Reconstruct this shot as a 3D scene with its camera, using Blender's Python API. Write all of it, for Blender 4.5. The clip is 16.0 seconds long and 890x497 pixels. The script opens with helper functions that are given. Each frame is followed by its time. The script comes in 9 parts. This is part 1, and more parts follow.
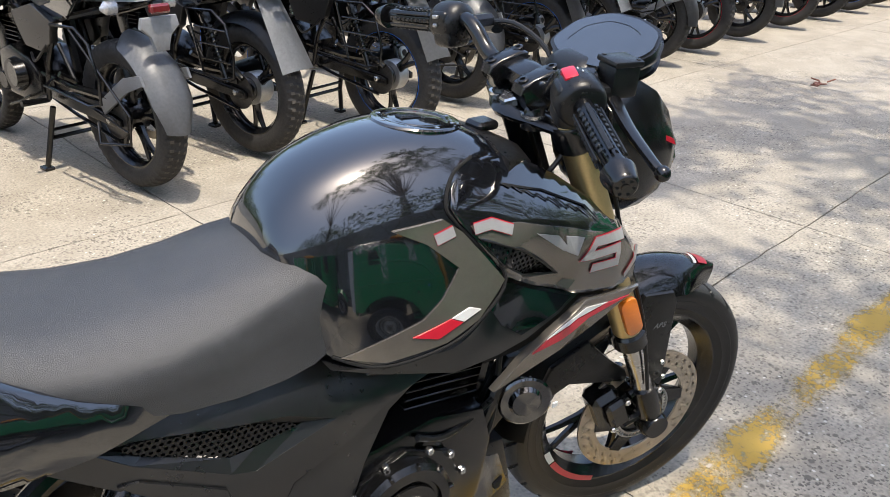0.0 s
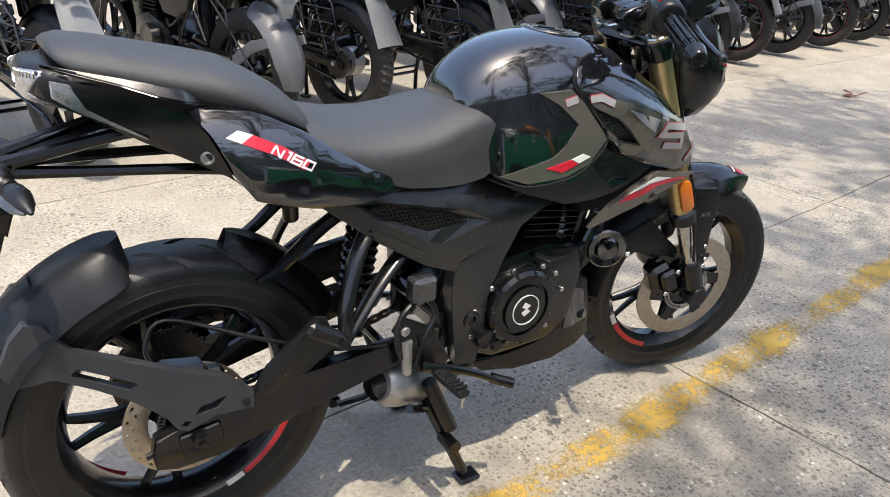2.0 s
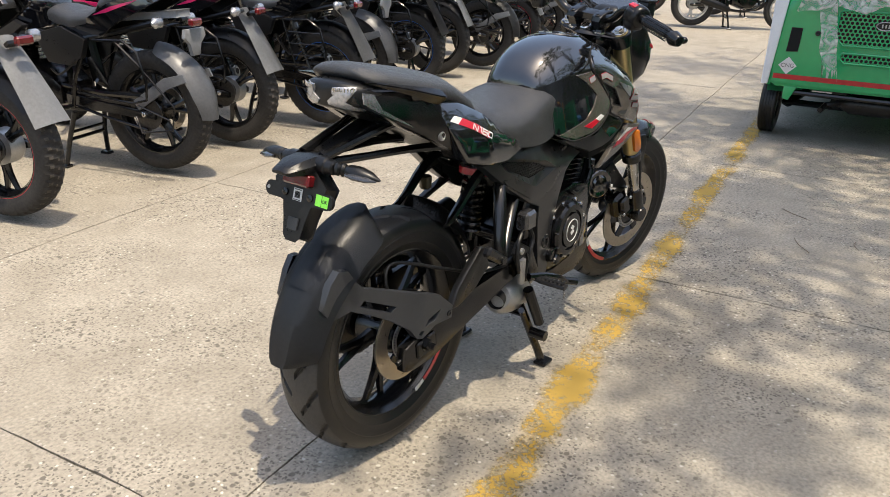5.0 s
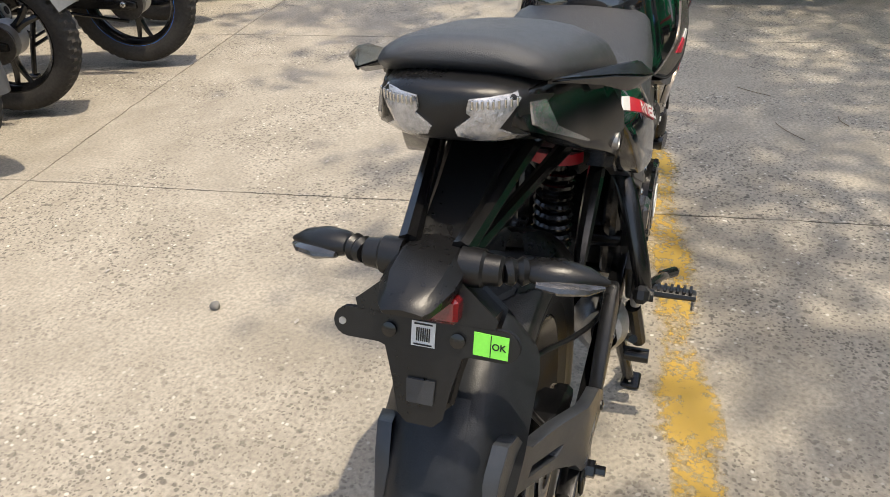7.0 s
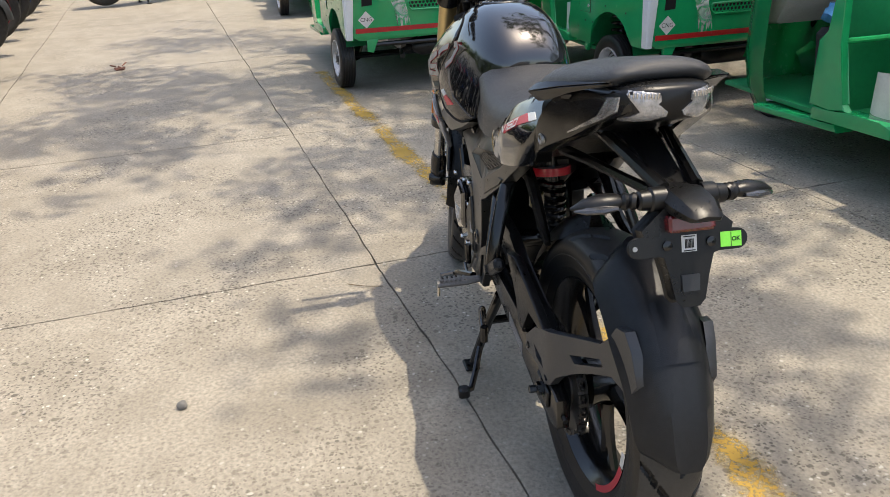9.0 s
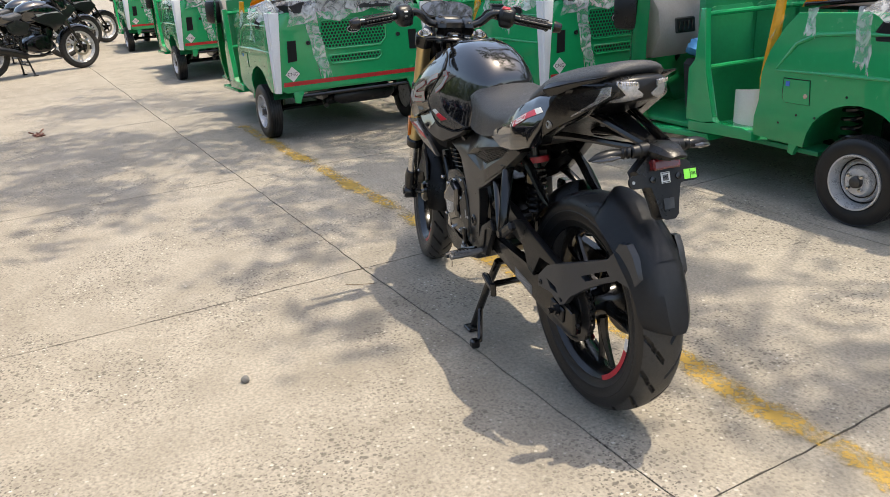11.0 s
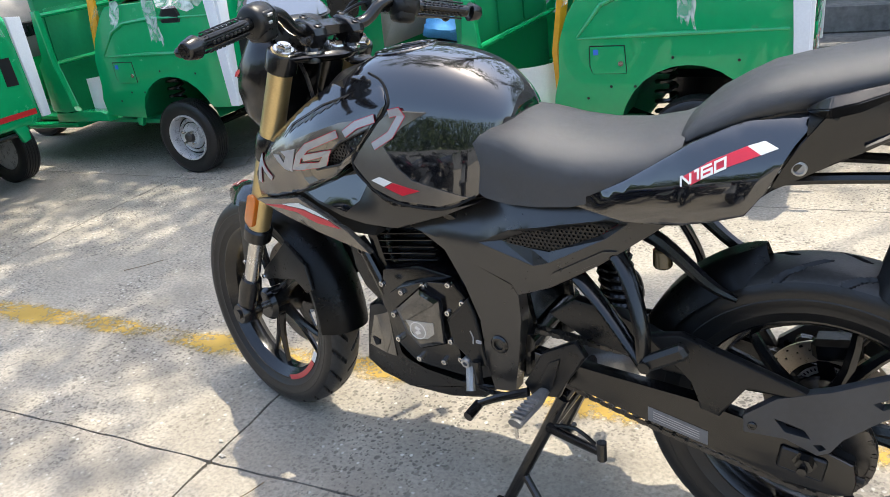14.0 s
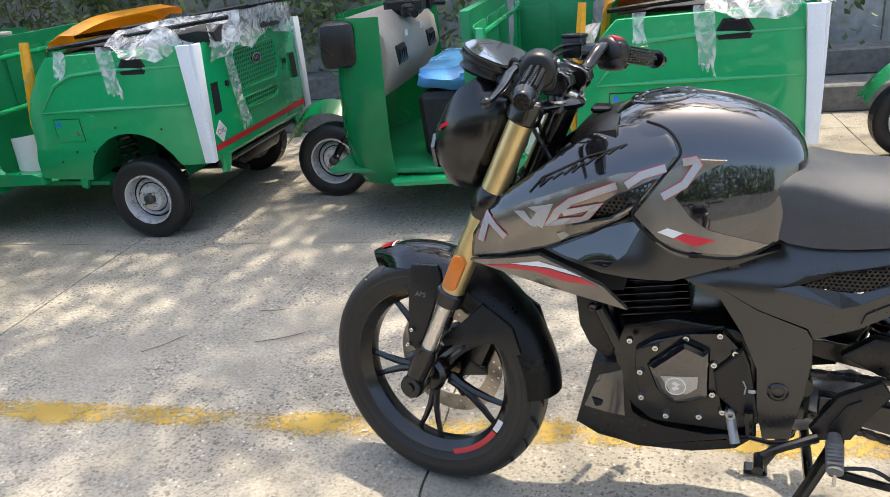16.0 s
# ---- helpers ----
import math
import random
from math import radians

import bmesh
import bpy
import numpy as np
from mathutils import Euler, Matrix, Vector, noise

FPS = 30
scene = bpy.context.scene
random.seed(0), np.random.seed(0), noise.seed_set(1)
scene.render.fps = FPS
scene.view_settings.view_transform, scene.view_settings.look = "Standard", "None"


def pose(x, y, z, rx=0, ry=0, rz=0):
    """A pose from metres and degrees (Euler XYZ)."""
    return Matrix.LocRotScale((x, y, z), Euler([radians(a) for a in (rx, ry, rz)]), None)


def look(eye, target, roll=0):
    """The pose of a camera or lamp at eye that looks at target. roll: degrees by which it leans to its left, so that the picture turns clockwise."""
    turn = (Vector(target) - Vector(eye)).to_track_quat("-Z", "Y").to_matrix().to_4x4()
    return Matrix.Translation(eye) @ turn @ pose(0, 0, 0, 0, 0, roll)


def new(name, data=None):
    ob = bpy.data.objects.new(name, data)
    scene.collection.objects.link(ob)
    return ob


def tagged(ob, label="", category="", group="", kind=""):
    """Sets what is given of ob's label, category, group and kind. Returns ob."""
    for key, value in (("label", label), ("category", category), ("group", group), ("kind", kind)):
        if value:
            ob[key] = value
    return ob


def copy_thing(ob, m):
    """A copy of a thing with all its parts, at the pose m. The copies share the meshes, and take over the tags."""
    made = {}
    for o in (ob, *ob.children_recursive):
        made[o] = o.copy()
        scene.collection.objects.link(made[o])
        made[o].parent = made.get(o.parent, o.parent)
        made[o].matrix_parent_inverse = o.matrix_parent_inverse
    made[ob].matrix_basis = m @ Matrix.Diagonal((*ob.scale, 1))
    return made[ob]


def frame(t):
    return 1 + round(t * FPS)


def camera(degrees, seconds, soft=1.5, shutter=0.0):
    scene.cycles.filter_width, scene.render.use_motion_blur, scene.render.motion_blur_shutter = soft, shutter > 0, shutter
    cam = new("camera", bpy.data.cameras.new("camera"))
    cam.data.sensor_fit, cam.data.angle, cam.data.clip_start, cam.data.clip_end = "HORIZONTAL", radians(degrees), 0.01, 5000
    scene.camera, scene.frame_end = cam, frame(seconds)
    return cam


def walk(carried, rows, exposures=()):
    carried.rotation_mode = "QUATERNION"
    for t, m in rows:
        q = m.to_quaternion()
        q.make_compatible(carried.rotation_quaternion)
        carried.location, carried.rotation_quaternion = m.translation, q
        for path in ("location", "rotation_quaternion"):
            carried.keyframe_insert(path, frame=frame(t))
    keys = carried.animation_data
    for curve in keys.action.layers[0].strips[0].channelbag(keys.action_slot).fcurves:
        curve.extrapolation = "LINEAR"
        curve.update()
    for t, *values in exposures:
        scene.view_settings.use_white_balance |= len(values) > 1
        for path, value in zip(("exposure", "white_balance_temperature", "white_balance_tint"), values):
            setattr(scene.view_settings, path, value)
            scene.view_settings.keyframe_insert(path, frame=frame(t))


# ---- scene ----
cam = camera(59.6, 16.0, soft=0.8)
PATH = [
    (0, (0.21, -0.884, 1.297), (1.29, 0.555, 0.424), 2.0),
    (0.5, (0.097, -1.103, 1.29), (1.112, 0.407, 0.46), 3.3),
    (1, (0.013, -1.279, 1.276), (0.986, 0.263, 0.455), 4.0),
    (1.5, (-0.106, -1.28, 1.246), (0.869, 0.256, 0.415), 4.3),
    (2, (-0.289, -1.266, 1.228), (0.746, 0.227, 0.392), 4.5),
    (2.5, (-0.483, -1.316, 1.233), (0.649, 0.113, 0.408), 4.1),
    (3, (-0.706, -1.289, 1.261), (0.542, 0.054, 0.462), 3.3),
    (3.5, (-0.973, -1.223, 1.254), (0.381, 0.034, 0.488), 2.5),
    (4, (-1.198, -1.285, 1.273), (0.233, -0.104, 0.526), 2.1),
    (4.5, (-1.352, -1.314, 1.291), (0.125, -0.185, 0.553), 2.0),
    (5, (-1.332, -1.145, 1.267), (0.168, -0.065, 0.502), 1.7),
    (5.2, (-1.31, -1.034, 1.262), (0.194, 0.023, 0.475), 1.6),
    (7.3, (-0.816, -0.169, 1.213), (0.818, 0.293, 0.157), -4.0),
    (7.5, (-0.879, -0.136, 1.213), (0.789, 0.216, 0.167), -4.3),
    (8, (-1.079, 0.008, 1.23), (0.654, 0.075, 0.234), -3.8),
    (8.5, (-1.155, 0.25, 1.254), (0.593, 0.081, 0.297), -3.9),
    (8.7, (-1.189, 0.382, 1.24), (0.58, 0.141, 0.339), -2.9),
    (10.8, (-1.75, 1.098, 1.257), (0.014, 0.474, 0.552), -3.1),
    (11, (-1.731, 1.107, 1.258), (0.023, 0.452, 0.554), -3.2),
    (11.5, (-1.538, 1.077, 1.24), (0.179, 0.334, 0.534), -3.3),
    (12, (-1.256, 1.021, 1.253), (0.395, 0.153, 0.531), -3.7),
    (12.5, (-0.948, 1.077, 1.233), (0.595, 0.048, 0.485), -4.4),
    (13, (-0.693, 1.116, 1.23), (0.716, -0.074, 0.457), -5.4),
    (13.5, (-0.385, 1.154, 1.234), (0.856, -0.197, 0.436), -6.4),
    (14, (-0.142, 1.281, 1.236), (0.925, -0.205, 0.427), -7.0),
    (14.5, (0.074, 1.395, 1.243), (0.982, -0.196, 0.439), -7.3),
    (15, (0.347, 1.359, 1.251), (1.122, -0.308, 0.463), -7.3),
    (15.5, (0.534, 1.422, 1.284), (1.228, -0.292, 0.521), -6.8),
    (16, (0.68, 1.573, 1.301), (1.365, -0.154, 0.561), -5.3),
]
walk(cam, [(t, look(eye, target, roll)) for t, eye, target, roll in PATH],
     [(0, 1.34, 6650, 10), (2, 1.30, 6700, 10), (3, 1.18, 7000, 10), (5, 1.05, 7200, 10), (8, 1.0, 7200, 10), (11, 1.06, 7200, 10), (13, 1.46, 6600, 8), (14.5, 1.66, 6750, 8), (16, 1.66, 6950, 9)])

from mathutils.geometry import delaunay_2d_cdt

# ---- light ----
SUN_DIR = Vector((-0.06, -0.27, 1.04)).normalized()
world = bpy.data.worlds.new("sky")
scene.world = world
world.use_nodes = True
wn = world.node_tree.nodes
sky = wn.new("ShaderNodeTexSky")
sky.sky_type = "NISHITA"
sky.sun_disc = False
sky.sun_elevation = math.asin(SUN_DIR.z)
sky.sun_rotation = math.atan2(SUN_DIR.x, SUN_DIR.y)
sky.dust_density = 2.8
wn["Background"].inputs["Strength"].default_value = 0.155
world.node_tree.links.new(sky.outputs[0], wn["Background"].inputs["Color"])
sun_data = bpy.data.lights.new("sun", "SUN")
sun_data.energy = 2.1
sun_data.angle = radians(0.55)
sun_data.color = (1.0, 0.93, 0.81)
sun = new("sun", sun_data)
sun.matrix_world = look(SUN_DIR * 20, (0, 0, 0))



# ---- materials ----
def material(name, color, rough=0.5, metal=0.0, coat=0.0, var=0.0, scale=8.0, bump=0.0, bump_scale=200.0, spec=0.5,
             rough_var=0.0, dust=0.0):
    """A procedural surface: two scales of tone variation, fine relief, roughness variation and a light dust film."""
    m = bpy.data.materials.new(name)
    m.use_nodes = True
    n, l = m.node_tree.nodes, m.node_tree.links
    b = n["Principled BSDF"]
    b.inputs["Base Color"].default_value = (*color, 1)
    b.inputs["Roughness"].default_value = rough
    b.inputs["Metallic"].default_value = metal
    b.inputs["Coat Weight"].default_value = coat
    b.inputs["Coat Roughness"].default_value = 0.03
    b.inputs["Specular IOR Level"].default_value = spec
    tc = n.new("ShaderNodeTexCoord")
    if var or dust or rough_var:
        n1 = n.new("ShaderNodeTexNoise")
        n1.inputs["Scale"].default_value = scale
        n1.inputs["Detail"].default_value = 6
        l.new(tc.outputs["Object"], n1.inputs["Vector"])
        n2 = n.new("ShaderNodeTexNoise")
        n2.inputs["Scale"].default_value = scale * 9
        n2.inputs["Detail"].default_value = 4
        l.new(tc.outputs["Object"], n2.inputs["Vector"])
        add = n.new("ShaderNodeMath")
        add.operation = "ADD"
        l.new(n1.outputs["Fac"], add.inputs[0])
        l.new(n2.outputs["Fac"], add.inputs[1])
        half = n.new("ShaderNodeMath")
        half.operation = "MULTIPLY"
        half.inputs[1].default_value = 0.5
        l.new(add.outputs[0], half.inputs[0])
        mix = n.new("ShaderNodeMix")
        mix.data_type = "RGBA"
        ramp = n.new("ShaderNodeMapRange")
        ramp.inputs["From Min"].default_value = 0.35
        ramp.inputs["From Max"].default_value = 0.65
        l.new(half.outputs[0], ramp.inputs["Value"])
        l.new(ramp.outputs[0], mix.inputs["Factor"])
        dk = [max(0, c * (1 - var)) for c in color]
        lt = [min(1, c * (1 + var) + dust * 0.5 * d) for c, d in zip(color, (1.0, 0.92, 0.8))]
        mix.inputs[6].default_value = (*dk, 1)
        mix.inputs[7].default_value = (*lt, 1)
        l.new(mix.outputs[2], b.inputs["Base Color"])
        if rough_var:
            r = n.new("ShaderNodeMapRange")
            r.inputs["From Min"].default_value = 0.35
            r.inputs["From Max"].default_value = 0.65
            r.inputs["To Min"].default_value = max(0.02, rough - rough_var)
            r.inputs["To Max"].default_value = min(1, rough + rough_var)
            l.new(half.outputs[0], r.inputs["Value"])
            l.new(r.outputs[0], b.inputs["Roughness"])
    if bump:
        n3 = n.new("ShaderNodeTexNoise")
        n3.inputs["Scale"].default_value = bump_scale
        n3.inputs["Detail"].default_value = 3
        l.new(tc.outputs["Object"], n3.inputs["Vector"])
        bp = n.new("ShaderNodeBump")
        bp.inputs["Strength"].default_value = bump
        bp.inputs["Distance"].default_value = 0.002
        l.new(n3.outputs["Fac"], bp.inputs["Height"])
        l.new(bp.outputs["Normal"], b.inputs["Normal"])
    return m


GLOSS = material("gloss_black_paint", (0.005, 0.0055, 0.007), 0.10, coat=1.0, var=0.2, scale=40, rough_var=0.02, spec=0.5)
GLOSS.node_tree.nodes["Principled BSDF"].inputs["Coat IOR"].default_value = 1.75
BRONZE = material("satin_grey_bronze_graphic", (0.21, 0.190, 0.165), 0.25, metal=0.7, coat=0.2, var=0.1, scale=60)
MATTE = material("matte_black_plastic", (0.0075, 0.0076, 0.008), 0.32, var=0.2, scale=14, bump=0.15, bump_scale=700, rough_var=0.07, dust=0.001, spec=0.4)
FRAME_PL = material("satin_graphite_plastic", (0.010, 0.0102, 0.011), 0.29, var=0.15, scale=10, bump=0.02, bump_scale=800, rough_var=0.02, dust=0.0, spec=0.8)
SATIN = material("satin_black_metal", (0.0042, 0.0042, 0.0045), 0.20, spec=0.6, var=0.2, scale=20, bump=0.03, bump_scale=500, rough_var=0.06)
SEAT = material("seat_vinyl", (0.040, 0.0412, 0.044), 0.38, var=0.12, scale=10, bump=0.5, bump_scale=900, rough_var=0.07, dust=0.004)
RUBBER = material("tyre_rubber", (0.0075, 0.0075, 0.008), 0.42, var=0.3, scale=12, bump=0.2, bump_scale=300, dust=0.002)
# Lighter than RUBBER: the sky sheen on the tread lands put into the colour.
RUBBER_LAND = material("sky_sheen_tread_rubber", (0.030, 0.0295, 0.029), 0.48, var=0.25, scale=14, bump=0.3, bump_scale=400, dust=0.003)
ROW_LAND = material("dusty_brown_tread_rubber", (0.058, 0.050, 0.041), 0.80, var=0.35, scale=11, bump=0.4, bump_scale=300, dust=0.03)
RUBBER_DUSTY = material("dusty_tyre_rubber", (0.022, 0.020, 0.018), 0.75, var=0.35, scale=9, bump=0.3, bump_scale=250, dust=0.015)
GOLD = material("gold_anodised_fork", (0.60, 0.47, 0.24), 0.34, metal=0.9, var=0.08, scale=30, rough_var=0.05)
STEEL = material("bright_steel", (0.62, 0.61, 0.59), 0.22, metal=1.0, var=0.1, scale=40, rough_var=0.08)
ALLOY = material("cast_aluminium", (0.42, 0.42, 0.42), 0.45, metal=0.9, var=0.15, scale=30, bump=0.15, bump_scale=400)
DISC = material("brake_disc_steel", (0.50, 0.44, 0.36), 0.34, metal=0.9, var=0.12, scale=60, rough_var=0.08)
ENGINE = material("black_engine_paint", (0.0042, 0.0042, 0.0045), 0.18, spec=0.6, var=0.25, scale=30, bump=0.12, bump_scale=400, rough_var=0.08)
# Near-black: shade of hollows and gaps put into the colour; also black trim.
SHADE_AND_TRIM = material("black_hollow_shade_and_trim", (0.004, 0.004, 0.004), 0.9)
RED = material("red_decal", (0.50, 0.012, 0.030), 0.30, coat=0.4, var=0.08, scale=50)
WHITE = material("white_decal", (0.66, 0.66, 0.64), 0.35, coat=0.3, var=0.06, scale=50)
SILVER = material("silver_grey_decal", (0.36, 0.36, 0.365), 0.32, metal=0.3, var=0.1, scale=80)
LIME = material("lime_sticker", (0.20, 0.72, 0.08), 0.5, var=0.05, scale=40)
PEG = material("worn_grey_cast_peg", (0.13, 0.128, 0.125), 0.5, metal=0.3, var=0.3, scale=60, bump=0.3, bump_scale=300)
CHAIN = material("oiled_chain_steel", (0.09, 0.085, 0.08), 0.38, metal=0.8, var=0.3, scale=80)
CAN = material("dark_fluid_canister", (0.075, 0.055, 0.025), 0.15, coat=0.5, var=0.1, scale=30)
GUARD_PL = material("grey_black_guard_plastic", (0.030, 0.033, 0.038), 0.34, var=0.12, scale=9, bump=0.15, bump_scale=500, rough_var=0.06, dust=0.003, spec=0.5)
GREY_PL = material("light_grey_mudflap_plastic", (0.205, 0.211, 0.219), 0.42, var=0.12, scale=9, bump=0.15, bump_scale=400, rough_var=0.08, dust=0.01)
DARKGREY_PL = material("dark_grey_fender_plastic", (0.112, 0.118, 0.128), 0.36, var=0.15, scale=9, bump=0.2, bump_scale=500, rough_var=0.08, dust=0.008)
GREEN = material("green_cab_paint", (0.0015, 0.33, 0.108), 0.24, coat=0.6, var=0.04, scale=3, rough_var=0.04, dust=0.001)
# Darker, rougher, uncoated green for floor, partition and arch liners.
GREEN_IN = material("darker_green_inner_faces", (0.004, 0.215, 0.080), 0.40, var=0.12, scale=5, rough_var=0.06)
YELLOW_FR = material("yellow_hood_frame", (0.72, 0.33, 0.012), 0.40, coat=0.3, var=0.1, scale=6)
CANVAS = material("black_hood_canvas", (0.020, 0.021, 0.023), 0.75, var=0.3, scale=10, bump=0.5, bump_scale=300)
STRIPE_RED = material("red_body_stripe", (0.42, 0.014, 0.016), 0.4, coat=0.2, var=0.1, scale=20)
FOAM = material("white_foam_strip", (0.74, 0.75, 0.76), 0.65, var=0.05, scale=12, bump=0.3, bump_scale=200)
BLUE_BAG = material("blue_polythene", (0.10, 0.36, 0.72), 0.25, coat=0.5, var=0.15, scale=12, bump=0.8, bump_scale=40)
BEIGE = material("beige_dash_plastic", (0.30, 0.27, 0.235), 0.55, var=0.1, scale=12, bump=0.15, bump_scale=400)
TUK_RIM = material("silver_painted_rim", (0.56, 0.56, 0.56), 0.30, metal=0.45, var=0.03, scale=30, rough_var=0.06)
BLUE_P = material("blue_graphic", (0.02, 0.16, 0.62), 0.25, coat=0.6, var=0.08, scale=30)
MAGENTA = material("magenta_graphic", (0.55, 0.02, 0.12), 0.25, coat=0.6, var=0.08, scale=30)
BARK = material("tree_bark", (0.13, 0.10, 0.075), 0.9, var=0.4, scale=8, bump=1.0, bump_scale=40)
WALLM = material("weathered_wall_render", (0.30, 0.30, 0.29), 0.85, var=0.35, scale=1.6, bump=0.8, bump_scale=60)
PLINTH = material("stained_plinth_concrete", (0.17, 0.165, 0.155), 0.9, var=0.35, scale=3.0, bump=0.8, bump_scale=50)
RUBBISH = material("faded_red_brown_litter", (0.20, 0.085, 0.06), 0.8, var=0.5, scale=30)
TWIG = material("dry_twig", (0.16, 0.12, 0.08), 0.9, var=0.3, scale=30)
PAPER = material("trodden_cardboard", (0.36, 0.33, 0.29), 0.8, var=0.2, scale=14, bump=0.4, bump_scale=90)
REFLECTOR = material("orange_reflector", (0.62, 0.16, 0.012), 0.15, coat=0.8, var=0.1, scale=200, bump=0.5, bump_scale=500)
TAIL_RED = material("red_lens", (0.13, 0.006, 0.008), 0.12, coat=1.0, var=0.15, scale=120, bump=0.4, bump_scale=400)
CLEARLENS = material("silvered_lens", (0.34, 0.34, 0.35), 0.14, metal=0.8, coat=1.0, var=0.6, scale=60, bump=0.6, bump_scale=260)
LENS_W = material("clear_ribbed_lamp_lens", (0.46, 0.46, 0.47), 0.12, metal=0.6, coat=1.0, var=0.35, scale=120, bump=0.7, bump_scale=300)
SMOKE = material("smoked_lens", (0.030, 0.030, 0.032), 0.06, coat=1.0, var=0.3, scale=100, bump=0.4, bump_scale=300)
SCREEN = material("dark_display_glass", (0.020, 0.024, 0.030), 0.07, coat=1.0, var=0.2, scale=20)


def clear_film(name, tint, alpha, rough):
    """Thin clear polythene: mostly see-through, with milky creases and a glossy skin."""
    m = bpy.data.materials.new(name)
    m.use_nodes = True
    n, l = m.node_tree.nodes, m.node_tree.links
    b = n["Principled BSDF"]
    b.inputs["Base Color"].default_value = (*tint, 1)
    b.inputs["Roughness"].default_value = rough
    b.inputs["Coat Weight"].default_value = 0.6
    tc = n.new("ShaderNodeTexCoord")
    no = n.new("ShaderNodeTexNoise")
    no.inputs["Scale"].default_value = 14
    no.inputs["Detail"].default_value = 7
    no.inputs["Distortion"].default_value = 1.5
    l.new(tc.outputs["Object"], no.inputs["Vector"])
    mr = n.new("ShaderNodeMapRange")
    mr.inputs["From Min"].default_value = 0.4
    mr.inputs["From Max"].default_value = 0.66
    mr.inputs["To Min"].default_value = alpha * 0.45
    mr.inputs["To Max"].default_value = min(1, alpha * 1.7)
    l.new(no.outputs["Fac"], mr.inputs["Value"])
    l.new(mr.outputs[0], b.inputs["Alpha"])
    bp = n.new("ShaderNodeBump")
    bp.inputs["Strength"].default_value = 0.8
    bp.inputs["Distance"].default_value = 0.01
    l.new(no.outputs["Fac"], bp.inputs["Height"])
    l.new(bp.outputs["Normal"], b.inputs["Normal"])
    return m


FILM = clear_film("clear_polythene_film", (0.86, 0.87, 0.87), 0.38, 0.13)


def concrete_material():
    """Worn concrete: broad stains, exposed dark and pale aggregate, fine pits."""
    m = bpy.data.materials.new("worn_concrete")
    m.use_nodes = True
    n, l = m.node_tree.nodes, m.node_tree.links
    b = n["Principled BSDF"]
    b.inputs["Roughness"].default_value = 0.88
    geo = n.new("ShaderNodeNewGeometry")
    inf = n.new("ShaderNodeObjectInfo")

    def noise_tex(scale, detail, dist=0.0):
        t = n.new("ShaderNodeTexNoise")
        t.inputs["Scale"].default_value = scale
        t.inputs["Detail"].default_value = detail
        t.inputs["Distortion"].default_value = dist
        l.new(geo.outputs["Position"], t.inputs["Vector"])
        return t

    def mapr(src, a, c, lo, hi):
        r = n.new("ShaderNodeMapRange")
        r.inputs["From Min"].default_value = a
        r.inputs["From Max"].default_value = c
        r.inputs["To Min"].default_value = lo
        r.inputs["To Max"].default_value = hi
        l.new(src, r.inputs["Value"])
        return r.outputs[0]

    def mixc(fac, c1, c2):
        x = n.new("ShaderNodeMix")
        x.data_type = "RGBA"
        l.new(fac, x.inputs["Factor"])
        for sock, c in ((x.inputs[6], c1), (x.inputs[7], c2)):
            if isinstance(c, tuple):
                sock.default_value = (*c, 1)
            else:
                l.new(c, sock)
        return x.outputs[2]

    broad = noise_tex(0.55, 5, 0.6)
    mid = noise_tex(5.0, 6)
    fine = noise_tex(90.0, 3)
    base = mixc(mapr(broad.outputs["Fac"], 0.35, 0.68, 0, 1), (0.275, 0.244, 0.192), (0.355, 0.320, 0.258))
    base = mixc(mapr(mid.outputs["Fac"], 0.38, 0.70, 0.0, 0.70), base, (0.45, 0.408, 0.335))
    base = mixc(mapr(fine.outputs["Fac"], 0.38, 0.66, 0.0, 0.66), base, (0.195, 0.175, 0.142))
    base = mixc(mapr(inf.outputs["Random"], 0, 1, 0, 0.22), base, (0.24, 0.218, 0.185))
    # aggregate: stones of two sizes show through where the skin has worn off
    worn = mapr(noise_tex(1.7, 4, 0.5).outputs["Fac"], 0.40, 0.60, 0.0, 1.0)
    for scale, cut, keep, tone in ((34.0, 0.29, 0.79, (0.115, 0.102, 0.084)), (60.0, 0.31, 0.62, (0.108, 0.096, 0.078)), (110.0, 0.37, 0.53, (0.112, 0.100, 0.083)), (48.0, 0.22, 0.82, (0.58, 0.55, 0.48))):
        v = n.new("ShaderNodeTexVoronoi")
        v.inputs["Scale"].default_value = scale
        v.inputs["Randomness"].default_value = 1.0
        warp = noise_tex(scale * 0.9, 2)
        add = n.new("ShaderNodeVectorMath")
        add.operation = "MULTIPLY_ADD"
        l.new(warp.outputs["Color"], add.inputs[0])
        add.inputs[1].default_value = (0.012, 0.012, 0.0)
        l.new(geo.outputs["Position"], add.inputs[2])
        l.new(add.outputs[0], v.inputs["Vector"])
        inside = mapr(v.outputs["Distance"], cut - 0.06, cut + 0.05, 1.0, 0.0)
        sep = n.new("ShaderNodeSeparateColor")
        l.new(v.outputs["Color"], sep.inputs[0])
        pick = mapr(sep.outputs[0], keep - 0.12, keep, 0.0, 1.0)
        mul = n.new("ShaderNodeMath")
        mul.operation = "MULTIPLY"
        l.new(inside, mul.inputs[0])
        l.new(pick, mul.inputs[1])
        mul2 = n.new("ShaderNodeMath")
        mul2.operation = "MULTIPLY"
        l.new(mul.outputs[0], mul2.inputs[0])
        l.new(mapr(worn, 0, 1, 0.2, 0.9), mul2.inputs[1])
        base = mixc(mul2.outputs[0], base, tone)
    l.new(base, b.inputs["Base Color"])
    bp = n.new("ShaderNodeBump")
